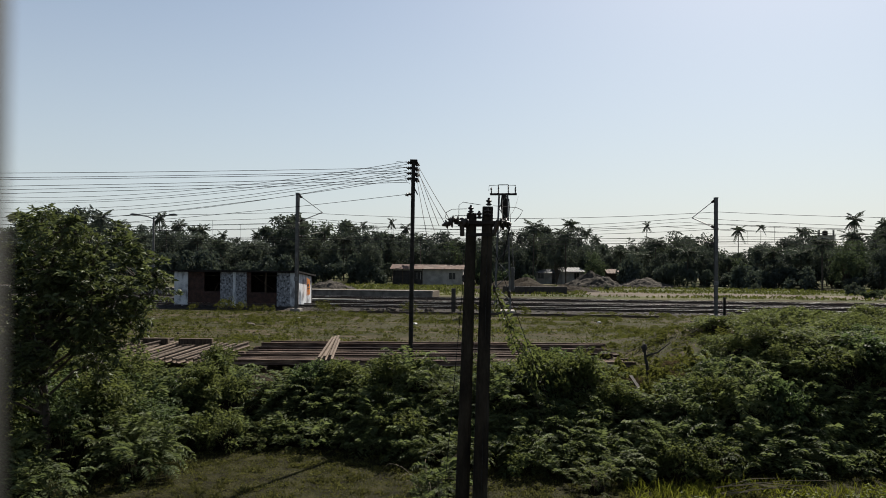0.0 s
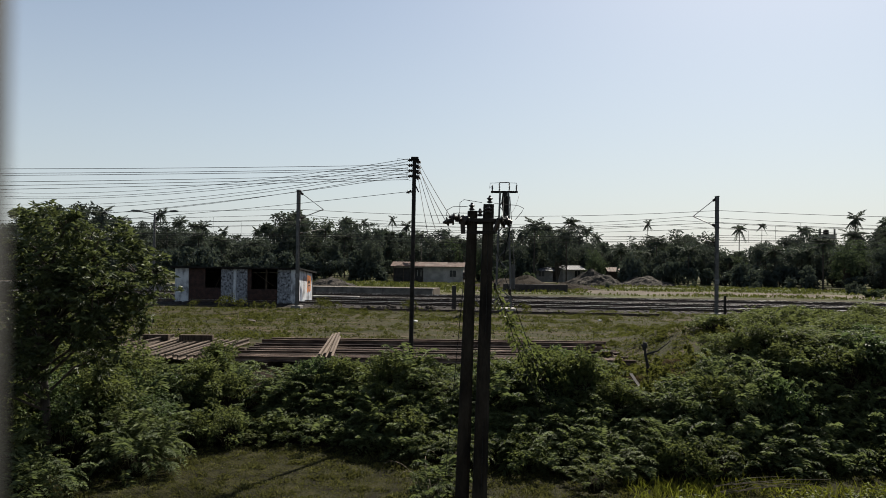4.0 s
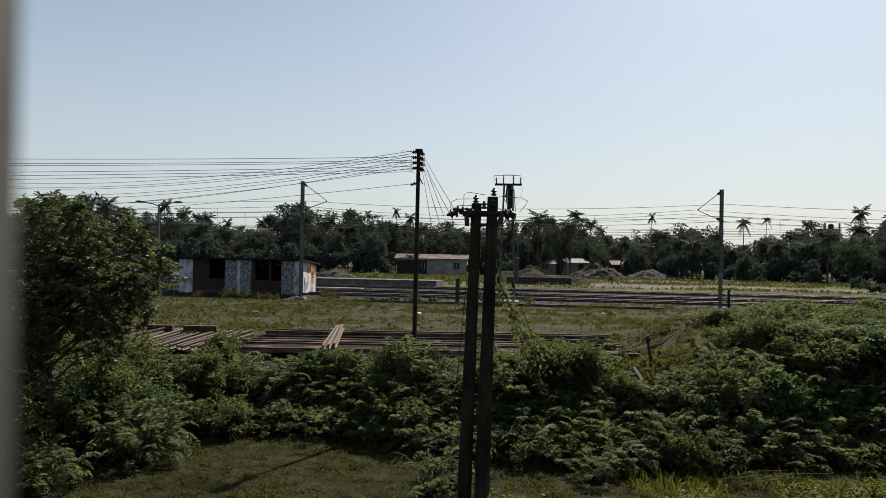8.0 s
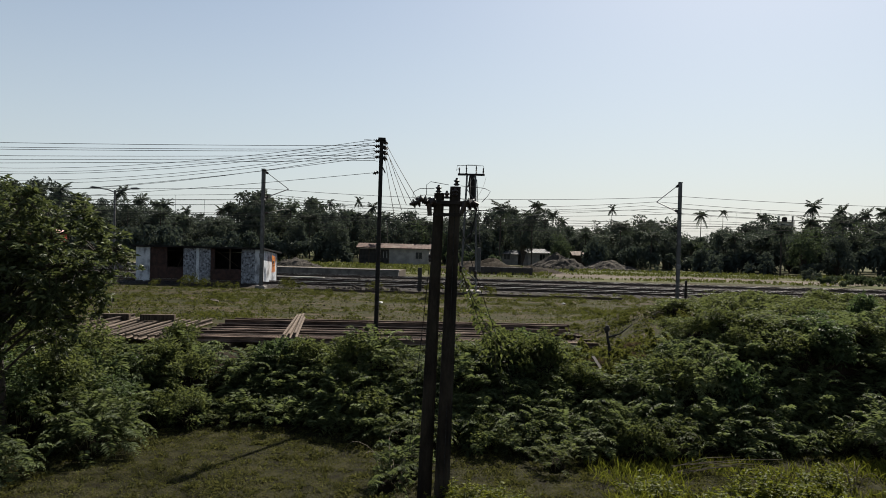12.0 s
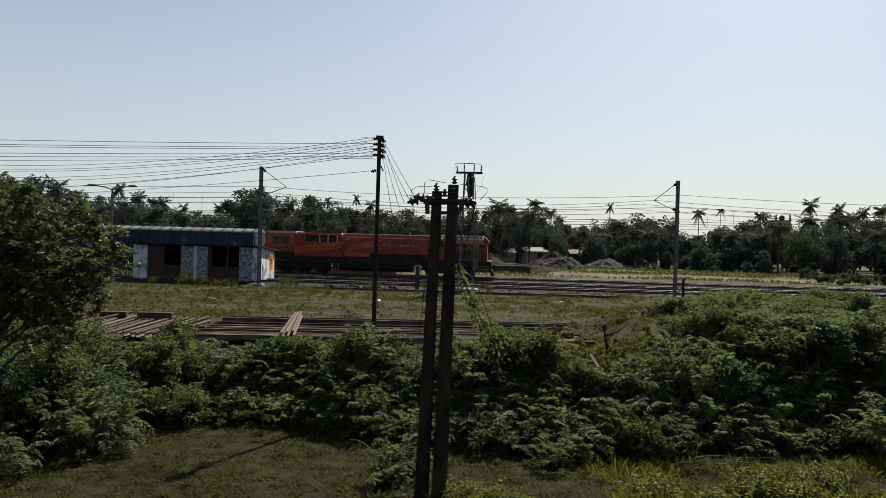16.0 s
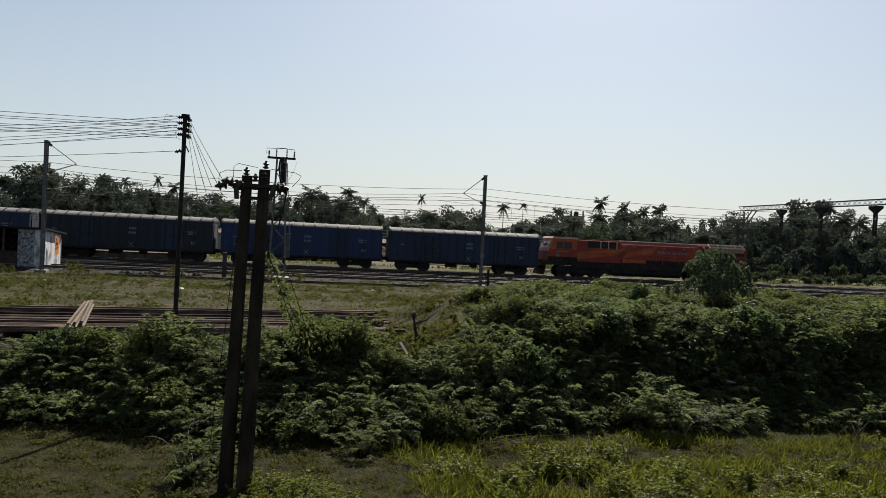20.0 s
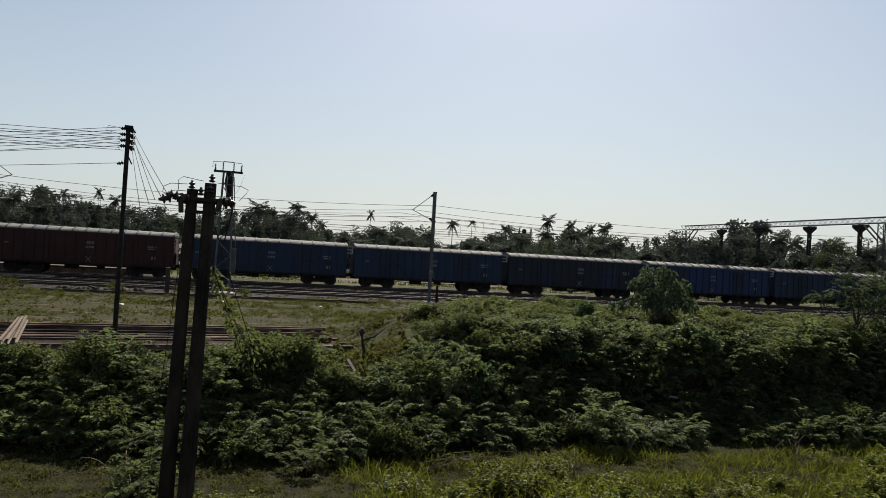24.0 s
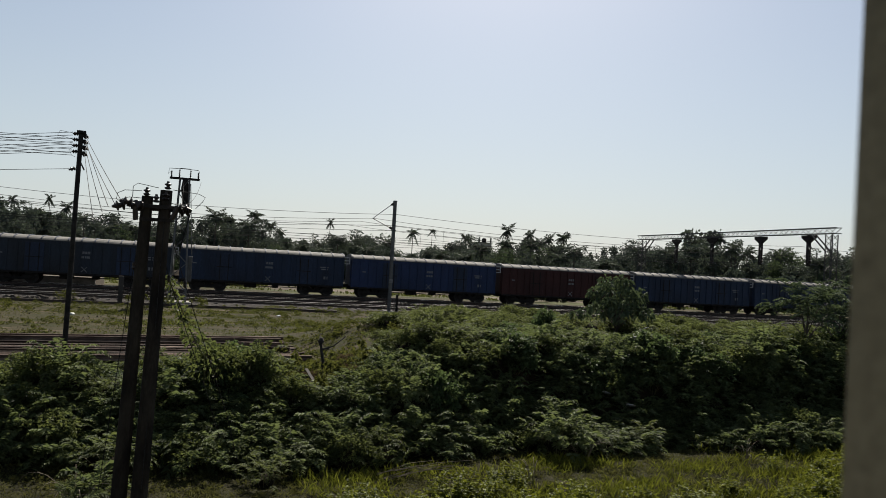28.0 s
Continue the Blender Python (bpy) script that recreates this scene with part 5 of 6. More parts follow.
def shrub(seed, material, r=0.9, h=1.1, clumps=38, per=58, leaf=(0.06, 0.125), wide=0.5, sprigs=12):
    """Uneven bush of leaf clumps over a hollow foot, with sprigs that stand out of it."""
    rng = np.random.default_rng(seed)
    a, q = rng.uniform(0, 6.283, clumps), rng.uniform(0, 1, clumps) ** 0.5
    lobe = 0.78 + 0.22 * np.sin(a * 2 + seed) + 0.16 * np.sin(a * 5 + 2 * seed)
    z = h * (0.28 + 0.62 * (1 - q ** 4.5) * rng.uniform(0.6, 1.12, clumps))
    cen = np.stack([q * r * lobe * np.cos(a), q * r * lobe * np.sin(a), z], 1)
    base, way = clump_leaves(rng, cen, rng.uniform(0.1, 0.27, clumps) * r, per)
    for k in range(sprigs):
        c = cen[int(rng.integers(clumps))]
        d = unit(np.array([c[0], c[1], 0.0]) * 0.7 + rng.normal(0, 0.3, 3) + [0, 0, 0.7])
        u = np.repeat(np.linspace(0.15, 1, 11), 2)[:, None]
        base = np.concatenate([base, c + d * u * rng.uniform(0.25, 0.55) * h - np.array([0, 0, 0.16]) * u ** 2])
        a2 = rng.uniform(0, 6.283, 22)
        way = np.concatenate([way, np.stack([np.cos(a2), np.sin(a2), rng.uniform(0.1, 0.9, 22)], 1)])
    L = rng.uniform(*leaf, len(base))
    leaves = leaf_mesh("foliage", base, way, L, L * wide, material, 0.3, rng, 0.7)
    g = Geo()
    for k in range(0, clumps, 2):
        c = Vector(cen[k])
        g.rod([(0.08 * math.cos(k), 0.08 * math.sin(k), -0.15), c * 0.5 + Vector((0, 0, 0.05)), c], 0.016, 5, 0.005, False)
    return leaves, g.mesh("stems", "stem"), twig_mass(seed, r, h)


def fern(seed, material="fern", fronds=105, length=0.62, r=0.85, h=1.0):
    """Heap of arching fronds with paired leaflets, tier over tier."""
    rng = np.random.default_rng(seed)
    bases, ways, lens, g = [], [], [], Geo()
    for k in range(fronds):
        a = 2.4 * k + rng.uniform(-0.4, 0.4)
        q = rng.uniform(0.0, 1.0) ** 0.6
        lobe = 0.8 + 0.2 * math.sin(a * 3 + seed)
        L = length * rng.uniform(0.5, 1.35)
        lift = rng.uniform(0.1, 1.45) + 0.4 * (1 - q)
        p0 = np.array([q * r * lobe * math.cos(a), q * r * lobe * math.sin(a), h * (0.2 + 0.6 * (1 - q ** 4) * rng.uniform(0.6, 1.08))])
        u = np.linspace(0.1, 1, 12)
        a += rng.normal(0, 0.7)
        horiz = np.array([math.cos(a), math.sin(a), 0])
        P = p0 + horiz * (L * 0.85 * u)[:, None] + np.array([0, 0, 1.0]) * (L * (lift * u - 0.95 * u ** 2))[:, None]
        if k % 4 == 0:
            g.rod([(p0[0] * 0.3, p0[1] * 0.3, -0.1), tuple(p0), tuple(P[6]), tuple(P[-1])], 0.007, 4, 0.003, False)
        t = unit(np.gradient(P, axis=0))
        s = unit(np.cross(t, [0, 0, 1.0]))
        for e in (-1, 1):
            bases.append(P)
            ways.append(s * e + t * 0.5 + rng.normal(size=P.shape) * 0.1)
            lens.append(0.27 * L * np.sin(np.pi * (0.2 + 0.76 * u)) + 0.015)
    L = np.concatenate(lens)
    return leaf_mesh("foliage", np.concatenate(bases), np.concatenate(ways), L, L * 0.34, material, 0.12, rng, 1.6), g.mesh("stems", "stem"), twig_mass(seed, r * 0.95, h * 0.85)


def herb(seed, material="herb", stems=26, height=0.75, spread=0.5):
    """Upright stalks with paired leaves."""
    rng = np.random.default_rng(seed)
    bases, ways, g = [], [], Geo()
    for k in range(stems):
        x, y = rng.normal(0, spread * 0.5, 2)
        h = height * rng.uniform(0.55, 1.15)
        lean = rng.normal(0, 0.16, 2) * h
        u = np.linspace(0.2, 1, 11)
        P = np.stack([x + lean[0] * u ** 2, y + lean[1] * u ** 2, h * u], 1)
        g.rod([(x, y, -0.1), tuple(P[5]), tuple(P[-1])], 0.009, 4, 0.003, False)
        for e in range(3):
            a = rng.uniform(0, 6.283, len(P))
            bases.append(P)
            ways.append(np.stack([np.cos(a), np.sin(a), 0.35 + 0.5 * rng.random(len(P))], 1))
    base = np.concatenate(bases)
    L = rng.uniform(0.07, 0.15, len(base))
    return leaf_mesh("foliage", base, np.concatenate(ways), L, L * 0.42, material, 0.35, rng), g.mesh("stems", "stem"), None


KINDS = {
    "weed": ([shrub(20 + k, "weed", 0.95, 1.2) for k in range(5)], "bush", "dense green weedy bush on the earth bank"),
    "tall": ([shrub(130 + k, ("weed", "vine")[k % 2], 1.0, 2.1, 66, 52, (0.06, 0.12), 0.5, 18) for k in range(2)], "bush", "tall dense bush under the broad-leaved tree"),
    "vine": ([shrub(40 + k, "vine", 0.95, 1.05, 36, 56, (0.07, 0.13), 0.75, 8) for k in range(3)], "bush", "dark green creeper-covered bush on the earth bank"),
    "fern": ([fern(60 + k) for k in range(5)], "fern", "pale green feathery fern clump on the earth bank"),
    "fernlet": ([fern(65 + k, "fern", 15, 0.5, 0.4, 0.5) for k in range(3)], "fern", "small fern on the earth bank"),
    "tuft": ([fern(70 + k, "weed", 60, 0.42, 0.8, 1.05) for k in range(3)], "bush", "green feathery-leaved bush on the earth bank"),
    "herb": ([herb(80 + k) for k in range(3)], "weed", "yellow-green flowering weed clump in the meadow"),
    "dry": ([shrub(95, "dry_leaf", 0.8, 0.7, 14, 26, (0.06, 0.14), 0.22, 20)], "bush", "half-dead brown brushwood on the bank"),
    "sprout": ([shrub(120 + k, "yard_weed", 0.35, 0.3, 7, 8, (0.07, 0.15), 0.4, 1) for k in range(4)], "weed", "small weed on the rail yard"),
    "low": ([shrub(100 + k, "yard_weed", 0.7, 0.5, 14, 22, (0.07, 0.14), 0.38, 7) for k in range(3)], "weed", "low weed clump on the rail yard"),
}


def plant(kind, x, y, s=1.0, h=1.0, k=None, label="", z=None):
    protos, name, text = KINDS[kind]
    leaves, stems, heart = protos[int(RNG.integers(len(protos))) if k is None else k]
    ob = thing(name, Matrix.LocRotScale((x, y, (ground_z(x, y) if z is None else z) - 0.06), Euler((0, 0, RNG.uniform(0, 6.28))), (s, s, s * h)), label or text, name, "plants of the bank and meadow")
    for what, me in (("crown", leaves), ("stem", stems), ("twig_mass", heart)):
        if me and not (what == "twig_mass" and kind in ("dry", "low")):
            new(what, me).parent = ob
    if kind == "herb":
        tagged(ob.children[1], kind="stuff")
    return ob


class Thicket:
    """Plants past counting, joined into one mesh."""
    def __init__(self):
        self.v, self.f, self.n = [], [], 0

    def plant(self, kind, x, y, s=1.0, h=1.0, layer=0):
        protos = KINDS[kind][0]
        self.add(protos[int(RNG.integers(len(protos)))][layer], x, y, s, h)

    def add(self, me, x, y, s, h):
        v = np.empty(len(me.vertices) * 3, np.float32)
        me.vertices.foreach_get("co", v)
        f = np.empty(len(me.loops), np.int32)
        me.loops.foreach_get("vertex_index", f)
        v, a = v.reshape(-1, 3) * [s, s, s * h], RNG.uniform(0, 6.28)
        c, q = math.cos(a), math.sin(a)
        self.v.append(np.stack([v[:, 0] * c - v[:, 1] * q + x, v[:, 0] * q + v[:, 1] * c + y, v[:, 2] + ground_z(x, y) - 0.05], 1))
        self.f.append(f + self.n)
        self.n += len(v)

    def done(self, name, material, label, category):
        v, f = np.concatenate(self.v), np.concatenate(self.f)
        me = bpy.data.meshes.new(name)
        me.vertices.add(len(v))
        me.vertices.foreach_set("co", v.astype(np.float32).ravel())
        me.loops.add(len(f))
        me.loops.foreach_set("vertex_index", f)
        me.polygons.add(len(f) // 3)
        me.polygons.foreach_set("loop_start", np.arange(0, len(f), 3, dtype=np.int32))
        me.update(calc_edges=True)
        me.materials.append(M[material])
        tagged(new(name, me), label, category, kind="stuff")


def build_bank_plants():
    """Bushes up the bank: a lit row at the foot, a steep shaded face with hollows, and the sunlit crest."""
    r = random.Random(4)
    y_off = 0.45
    while y_off < 6.6:
        x = -15.0 + r.uniform(0, 1)
        while x < 31:
            y = foot(x) + y_off + r.uniform(-0.3, 0.3)
            east = smooth(6.5, 9.5, x)
            step = r.uniform(0.62, 0.95) * (1 + 0.2 * (x > 20))
            x += step
            if y > 23.7 and -13 < x < 6:
                continue
            mass = noise.noise((x * 0.42, y * 0.5, 21.0))
            low = y_off > 2.9 and east < 0.5 and not 1.2 < x < 4.8
            gap = (-5.9 < x < -4.9 and y_off > 1.5) or (5.3 < x < 7.0 and y_off > 3.2) or (5.3 < x < 0.33 * y and y_off > 4.4)
            if y_off < 1.2:         # lit fern row along the foot
                kind, s, h = r.choice(["fern", "weed", "tuft", "fern"]), r.uniform(0.6, 1.1), r.uniform(0.65, 1.0)
                if mass < -0.25:
                    continue
            elif y_off < 1.9:       # a hollow before the face
                if r.random() < 0.3:
                    continue
                kind, s, h = r.choice(["fern", "vine", "fern", "tuft"]), r.uniform(0.6, 0.95), r.uniform(0.6, 0.95)
            elif y_off < 3.8:       # the face, mostly in shade
                kind, s, h = r.choice(["fern", "vine", "fern", "weed", "tuft"]), r.uniform(0.6, 1.1), r.uniform(0.75, 1.15)
            else:                   # crest
                kind, s, h = r.choice(["weed", "weed", "tuft", "vine"]), r.uniform(0.65, 1.15), r.uniform(0.5, 0.85) * (1 - 0.1 * east)
            west = 1 - smooth(-0.5, 1.5, x)
            s, h = s * (0.72 if low else 1.0), h * (0.54 if low else 1.0) * (1 - 0.12 * east) * (1 + 0.8 * mass) * (1 - 0.1 * west)
            if not gap:
                plant(kind, x, y, s, h)
            elif r.random() < 0.45 and x < 5:
                plant("dry", x, y, r.uniform(0.5, 0.9), 0.8)
        y_off += 0.72
    # seedlings and small ferns that cover the soil between the bushes
    t = Thicket()
    for k in range(600):
        x = r.uniform(-13, 28)
        y = foot(x) + r.uniform(0.3, 5.2 if x > 6 else 3.2)
        if not (-5.9 < x < -4.9 or 5.2 < x < 7.0 and y > foot(x) + 2.8) or r.random() < 0.25:
            t.plant("fernlet", x, y, r.uniform(0.6, 1.25), r.uniform(0.7, 1.3))
    for k in range(320):
        x = r.uniform(-8, 27)
        if 5.0 < x < 7.2 or -6 < x < -4.8:
            continue
        east = x > 5
        t.plant("fernlet", x, foot(x) + r.uniform(1.3, 3.6 if east else 2.5), r.uniform(0.8, 1.3), r.uniform(1.0, 1.6 if east else 1.2))
    t.done("bank_seedlings", "fern", "small ferns and seedlings between the bank bushes", "ferns")
    # the mound behind, seen over its crest
    t, core = Thicket(), Thicket()
    for k in range(100):
        x = r.uniform(7.5, 34)
        y = foot(x) + r.uniform(6.3, 14)
        if x < 0.345 * y:
            continue
        kind, s, h = r.choice(["weed", "weed", "tuft", "vine"]), r.uniform(0.7, 1.15), r.uniform(0.5, 0.8)
        t.plant(kind, x, y, s, h)
        # added dark core, for black shade between the leaves
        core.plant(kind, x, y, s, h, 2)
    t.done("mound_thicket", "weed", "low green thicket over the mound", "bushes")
    core.done("thicket_twigs", "bush_shade", "dark shade cores inside the mound thicket", "bushes")


build_bank_plants()


def build_single_plants():
    plant("weed", 2.7, 20.3, 1.05, 1.1, 0)
    plant("weed", 3.7, 20.2, 1.0, 1.05, 1)
    plant("vine", 3.2, 20.9, 0.9, 1.2, 1)
    plant("weed", 3.4, 21.2, 1.0, 0.75, 1)
    plant("tuft", 1.9, 21.6, 0.9, 0.7, 2)
    plant("weed", -7.0, 21.5, 1.05, 0.95, 0)
    plant("weed", -6.9, 22.6, 0.9, 0.9, 1)
    for k, (x, y, s) in enumerate(((-7.8, 18.2, 1.1), (-10.4, 17.2, 1.3), (-9.0, 17.4, 1.2), (-9.7, 16.2, 1.0), (-7.2, 18.0, 0.9), (-8.8, 18.6, 1.3), (-10.2, 21.0, 1.5), (-9.1, 20.6, 1.4), (-8.1, 20.4, 1.2), (-11.4, 20.6, 1.5), (-9.8, 19.7, 1.5), (-8.8, 19.6, 1.3), (-10.4, 18.6, 1.4))):
        plant(("fern", "tall", "tuft", "tall")[k % 4], x, y, s, (1.1, 0.85, 1.15, 0.75)[k % 4])
    for x, y, s in ((5.1, 20.3, 0.5), (5.6, 20.9, 0.6), (6.6, 20.6, 0.55), (7.0, 21.4, 0.7), (5.2, 21.8, 0.45), (6.9, 22.6, 0.6), (7.3, 23.3, 0.7), (5.6, 23.4, 0.4), (6.4, 24.2, 0.35)):
        plant("dry", x, y, s, 0.9)
    for k, (x, y, h) in enumerate(((-10.6, 16.5, 1.4), (-9.5, 18.2, 1.8), (-8.6, 18.9, 1.7), (-7.9, 19.1, 1.3), (-10.4, 19.0, 1.9), (-9.0, 17.6, 1.5))):
        plant("tall", x, y, 1.1, 0.5 * h)
    plant("weed", -2.0, 22.4, 1.0, 0.6, 2)
    plant("weed", -1.2, 21.3, 1.15, 0.95, 3)
    plant("fern", -8.3, 15.0, 0.9, 0.9, 0)
    plant("fern", -7.0, 16.9, 1.0, 1.0, 1)
    plant("fern", -9.5, 15.6, 1.1, 1.1, 2)
    plant("tuft", 3.4, 16.3, 0.75, 0.8, 1, "small round green bush at the meadow's edge")
    plant("fernlet", -0.35, 14.6, 1.0, 1.2, 0)
    plant("fernlet", 0.1, 15.4, 1.1, 1.4, 1)
    plant("weed", -0.1, 15.9, 0.55, 0.8, 1)
    plant("tuft", -0.1, 15.1, 0.6, 0.8, 0)
    plant("herb", 1.3, 13.9, 0.8, 0.75, 1)
    plant("tuft", 0.0, 15.9, 0.7, 0.8, 2)
    plant("herb", -0.35, 13.9, 0.4, 0.8, 2)
    plant("vine", 15.0, 23.6, 0.7, 1.5, 2)
    # tall weeds in the east of the meadow
    r = random.Random(8)
    t = Thicket()
    for k in range(70):
        x = r.uniform(5.0, 21)
        y = r.uniform(11.3, 15.6) - 0.05 * x
        if r.random() < 0.35 + 0.5 * smooth(15.5, 12.5, y):
            t.plant("herb", x, y, r.uniform(0.6, 1.0), r.uniform(0.5, 0.95))
    for k in range(14):
        t.plant("herb", r.uniform(0.6, 2.4), r.uniform(13.0, 14.2), r.uniform(0.4, 0.7), r.uniform(0.6, 1.0))
    t.done("meadow_herbs", "herb", "tall yellow-green weeds in the meadow", "weeds")
    # weeds on the yard
    t = Thicket()
    for k in range(430):
        x, y = r.uniform(-28, 26), r.uniform(28.5, 50)
        if noise.noise((x * 0.12, y * 0.3, 6.0)) > 0.0:
            t.plant("low", x, y, r.uniform(0.2, 0.65), r.uniform(0.25, 0.7))
    for k in range(3000):
        x, y = r.uniform(-32, 28), 24.5 + 27 * r.random()
        if noise.noise((x * 0.12, y * 0.3, 6.0)) + 0.5 * noise.noise((x * 0.5, y * 0.9, 2.0)) > -0.2:
            t.plant("sprout", x, y, r.uniform(0.35, 1.1), r.uniform(0.35, 1.0))
    for k in range(220):
        t.plant("sprout", r.uniform(2.5, 10), r.uniform(23.5, 31), r.uniform(0.4, 1.0), r.uniform(0.4, 1.0))
    for k in range(90):
        t.plant("sprout", r.uniform(4.6, 8.0), r.uniform(19.5, 25.5), r.uniform(0.6, 1.5), r.uniform(0.6, 1.5))
    for x, y, s in ((-14.5, 52.6, 1.2), (-13.3, 52.2, 0.9), (-12.2, 51.8, 1.1), (-8.5, 51.6, 1.5), (-7.7, 51.5, 1.2), (-15.6, 52.9, 1.6), (-18.0, 53.2, 0.9), (-2.4, 52.2, 1.3), (1.6, 51.6, 1.2), (2.6, 51.2, 1.4), (5.6, 51.2, 1.3), (3.4, 51.0, 1.1)):
        plant("low", x, y, s * 0.75, 1.4)
    for k in range(40):
        s = r.uniform(4, 30)
        p = trk(s, r.uniform(50.2, 51.4))
        t.plant("low", p.x, p.y, r.uniform(0.6, 1.0), 0.7)
    t.done("yard_weeds", "yard_weed", "low scattered weeds on the rail yard", "weeds")


build_single_plants()


def build_grass():
    """Short meadow grass and thin yard grass, too fine to count."""
    rng = np.random.default_rng(3)
    n = 330000
    x, y = rng.uniform(-14, 24, n), rng.uniform(10.0, 19.5, n)
    keep = y < np.interp(x, [p[0] for p in FOOT], [p[1] for p in FOOT]) + 0.8
    x, y = x[keep], y[keep]
    patch = np.array([noise.noise((a * 0.7, b * 0.7, 5.0)) for a, b in zip(x, y)])
    tuft = np.array([noise.noise((a * 3.2, b * 2.6, 15.0)) for a, b in zip(x, y)])
    keep = rng.random(len(x)) < 0.8 + 0.4 * patch + 0.6 * tuft
    x, y, patch, tuft = x[keep], y[keep], patch[keep], tuft[keep]
    base = np.stack([x, y, np.array([ground_z(a, b) for a, b in zip(x, y)]) - 0.01], 1)
    way = rng.normal(size=base.shape) * [0.55, 0.55, 0.2] + [0, 0, 0.8]
    L = rng.uniform(0.04, 0.11, len(x)) * (1 + 0.8 * np.clip(patch, 0, 1)) * (0.8 + 1.6 * np.clip(tuft, 0, 0.6))
    tagged(new("meadow_grass", leaf_mesh("meadow_grass", base, way, L, L * 0.22, "grass", 0.3, rng)), "short patchy olive-green meadow grass", "grass", kind="stuff")
    n = 62000
    x, y = rng.uniform(4.0, 24, n), rng.uniform(10.5, 16.7, n)
    patch = np.array([noise.noise((a * 0.5, b * 0.9, 12.0)) for a, b in zip(x, y)])
    keep = rng.random(n) < 0.45 + 0.9 * patch + 0.5 * np.maximum((12.8 - y) / 2.5, -0.55)
    x, y = x[keep], y[keep]
    base = np.stack([x, y, np.zeros(len(x)) - 0.02], 1)
    L = rng.uniform(0.16, 0.55, len(x)) * rng.uniform(0.6, 1.0, len(x))
    tagged(new("tall_grass", leaf_mesh("tall_grass", base, rng.normal(size=base.shape) * [0.35, 0.35, 0.1] + [0, 0, 1.0], L, L * 0.038, "herb", 0.25, rng)), "tall yellow-green grass among the meadow weeds", "grass", kind="stuff")
    n = 210000
    x, y = rng.uniform(-36, 34, n), 20.0 + 33.5 * rng.random(n) ** 1.2
    patch = np.array([noise.noise((a * 0.16, b * 0.4, 8.0)) + 0.4 * noise.noise((a * 0.7, b * 0.9, 2.0)) for a, b in zip(x, y)])
    keep = rng.random(len(x)) < 0.5 + 1.2 * patch
    x, y, patch = x[keep], y[keep], patch[keep]
    base = np.stack([x, y, np.array([ground_z(a, b) for a, b in zip(x, y)]) - 0.01], 1)
    way = rng.normal(size=base.shape) * [0.7, 0.7, 0.2] + [0, 0, 0.7]
    L = rng.uniform(0.06, 0.2, len(x)) * (0.8 + 0.8 * np.clip(patch, 0, 1))
    tagged(new("yard_grass", leaf_mesh("yard_grass", base, way, L, L * 0.3, "yard_weed", 0.2, rng)), "thin patchy weeds over the rail yard", "grass", kind="stuff")
    # loose stones and clods
    n = 5000
    x, y = rng.uniform(-30, 30, n), rng.uniform(24.5, 51, n)
    base = np.stack([x, y, np.array([ground_z(a, b) for a, b in zip(x, y)])], 1)
    L = rng.uniform(0.04, 0.14, n) * rng.uniform(0.5, 1.2, n)
    tagged(new("pebbles", leaf_mesh("pebbles", base, rng.normal(size=base.shape) * [1, 1, 0.2] + [0, 0, 0.35], L, L * 0.9, "rubble", 0.2, rng)), "loose pebbles and clods over the yard", "stones", kind="stuff")
    n = 30000
    x, d = rng.uniform(-40, 80, n), 74 + 37 * rng.random(n)
    keep = np.array([(a < -12 or b > 79) and (noise.noise((a * 0.09, b * 0.2, 4.0)) > -0.1 and not 84 < b < 91.5 or (a < 6 and b > 84)) for a, b in zip(x, d)])
    x, d = x[keep], d[keep]
    base = np.stack([x * math.cos(AZ) - d * math.sin(AZ), x * math.sin(AZ) + d * math.cos(AZ), np.full(len(x), YARD - 0.02)], 1)
    way = rng.normal(size=base.shape) * [0.6, 0.6, 0.2] + [0, 0, 0.9]
    L = rng.uniform(0.12, 0.6, len(x))
    tagged(new("field_grass", leaf_mesh("field_grass", base, way, L, L * 0.4, "field_grass", 0.2, rng)), "rough sunlit grass beyond the tracks", "grass", kind="stuff")


build_grass()


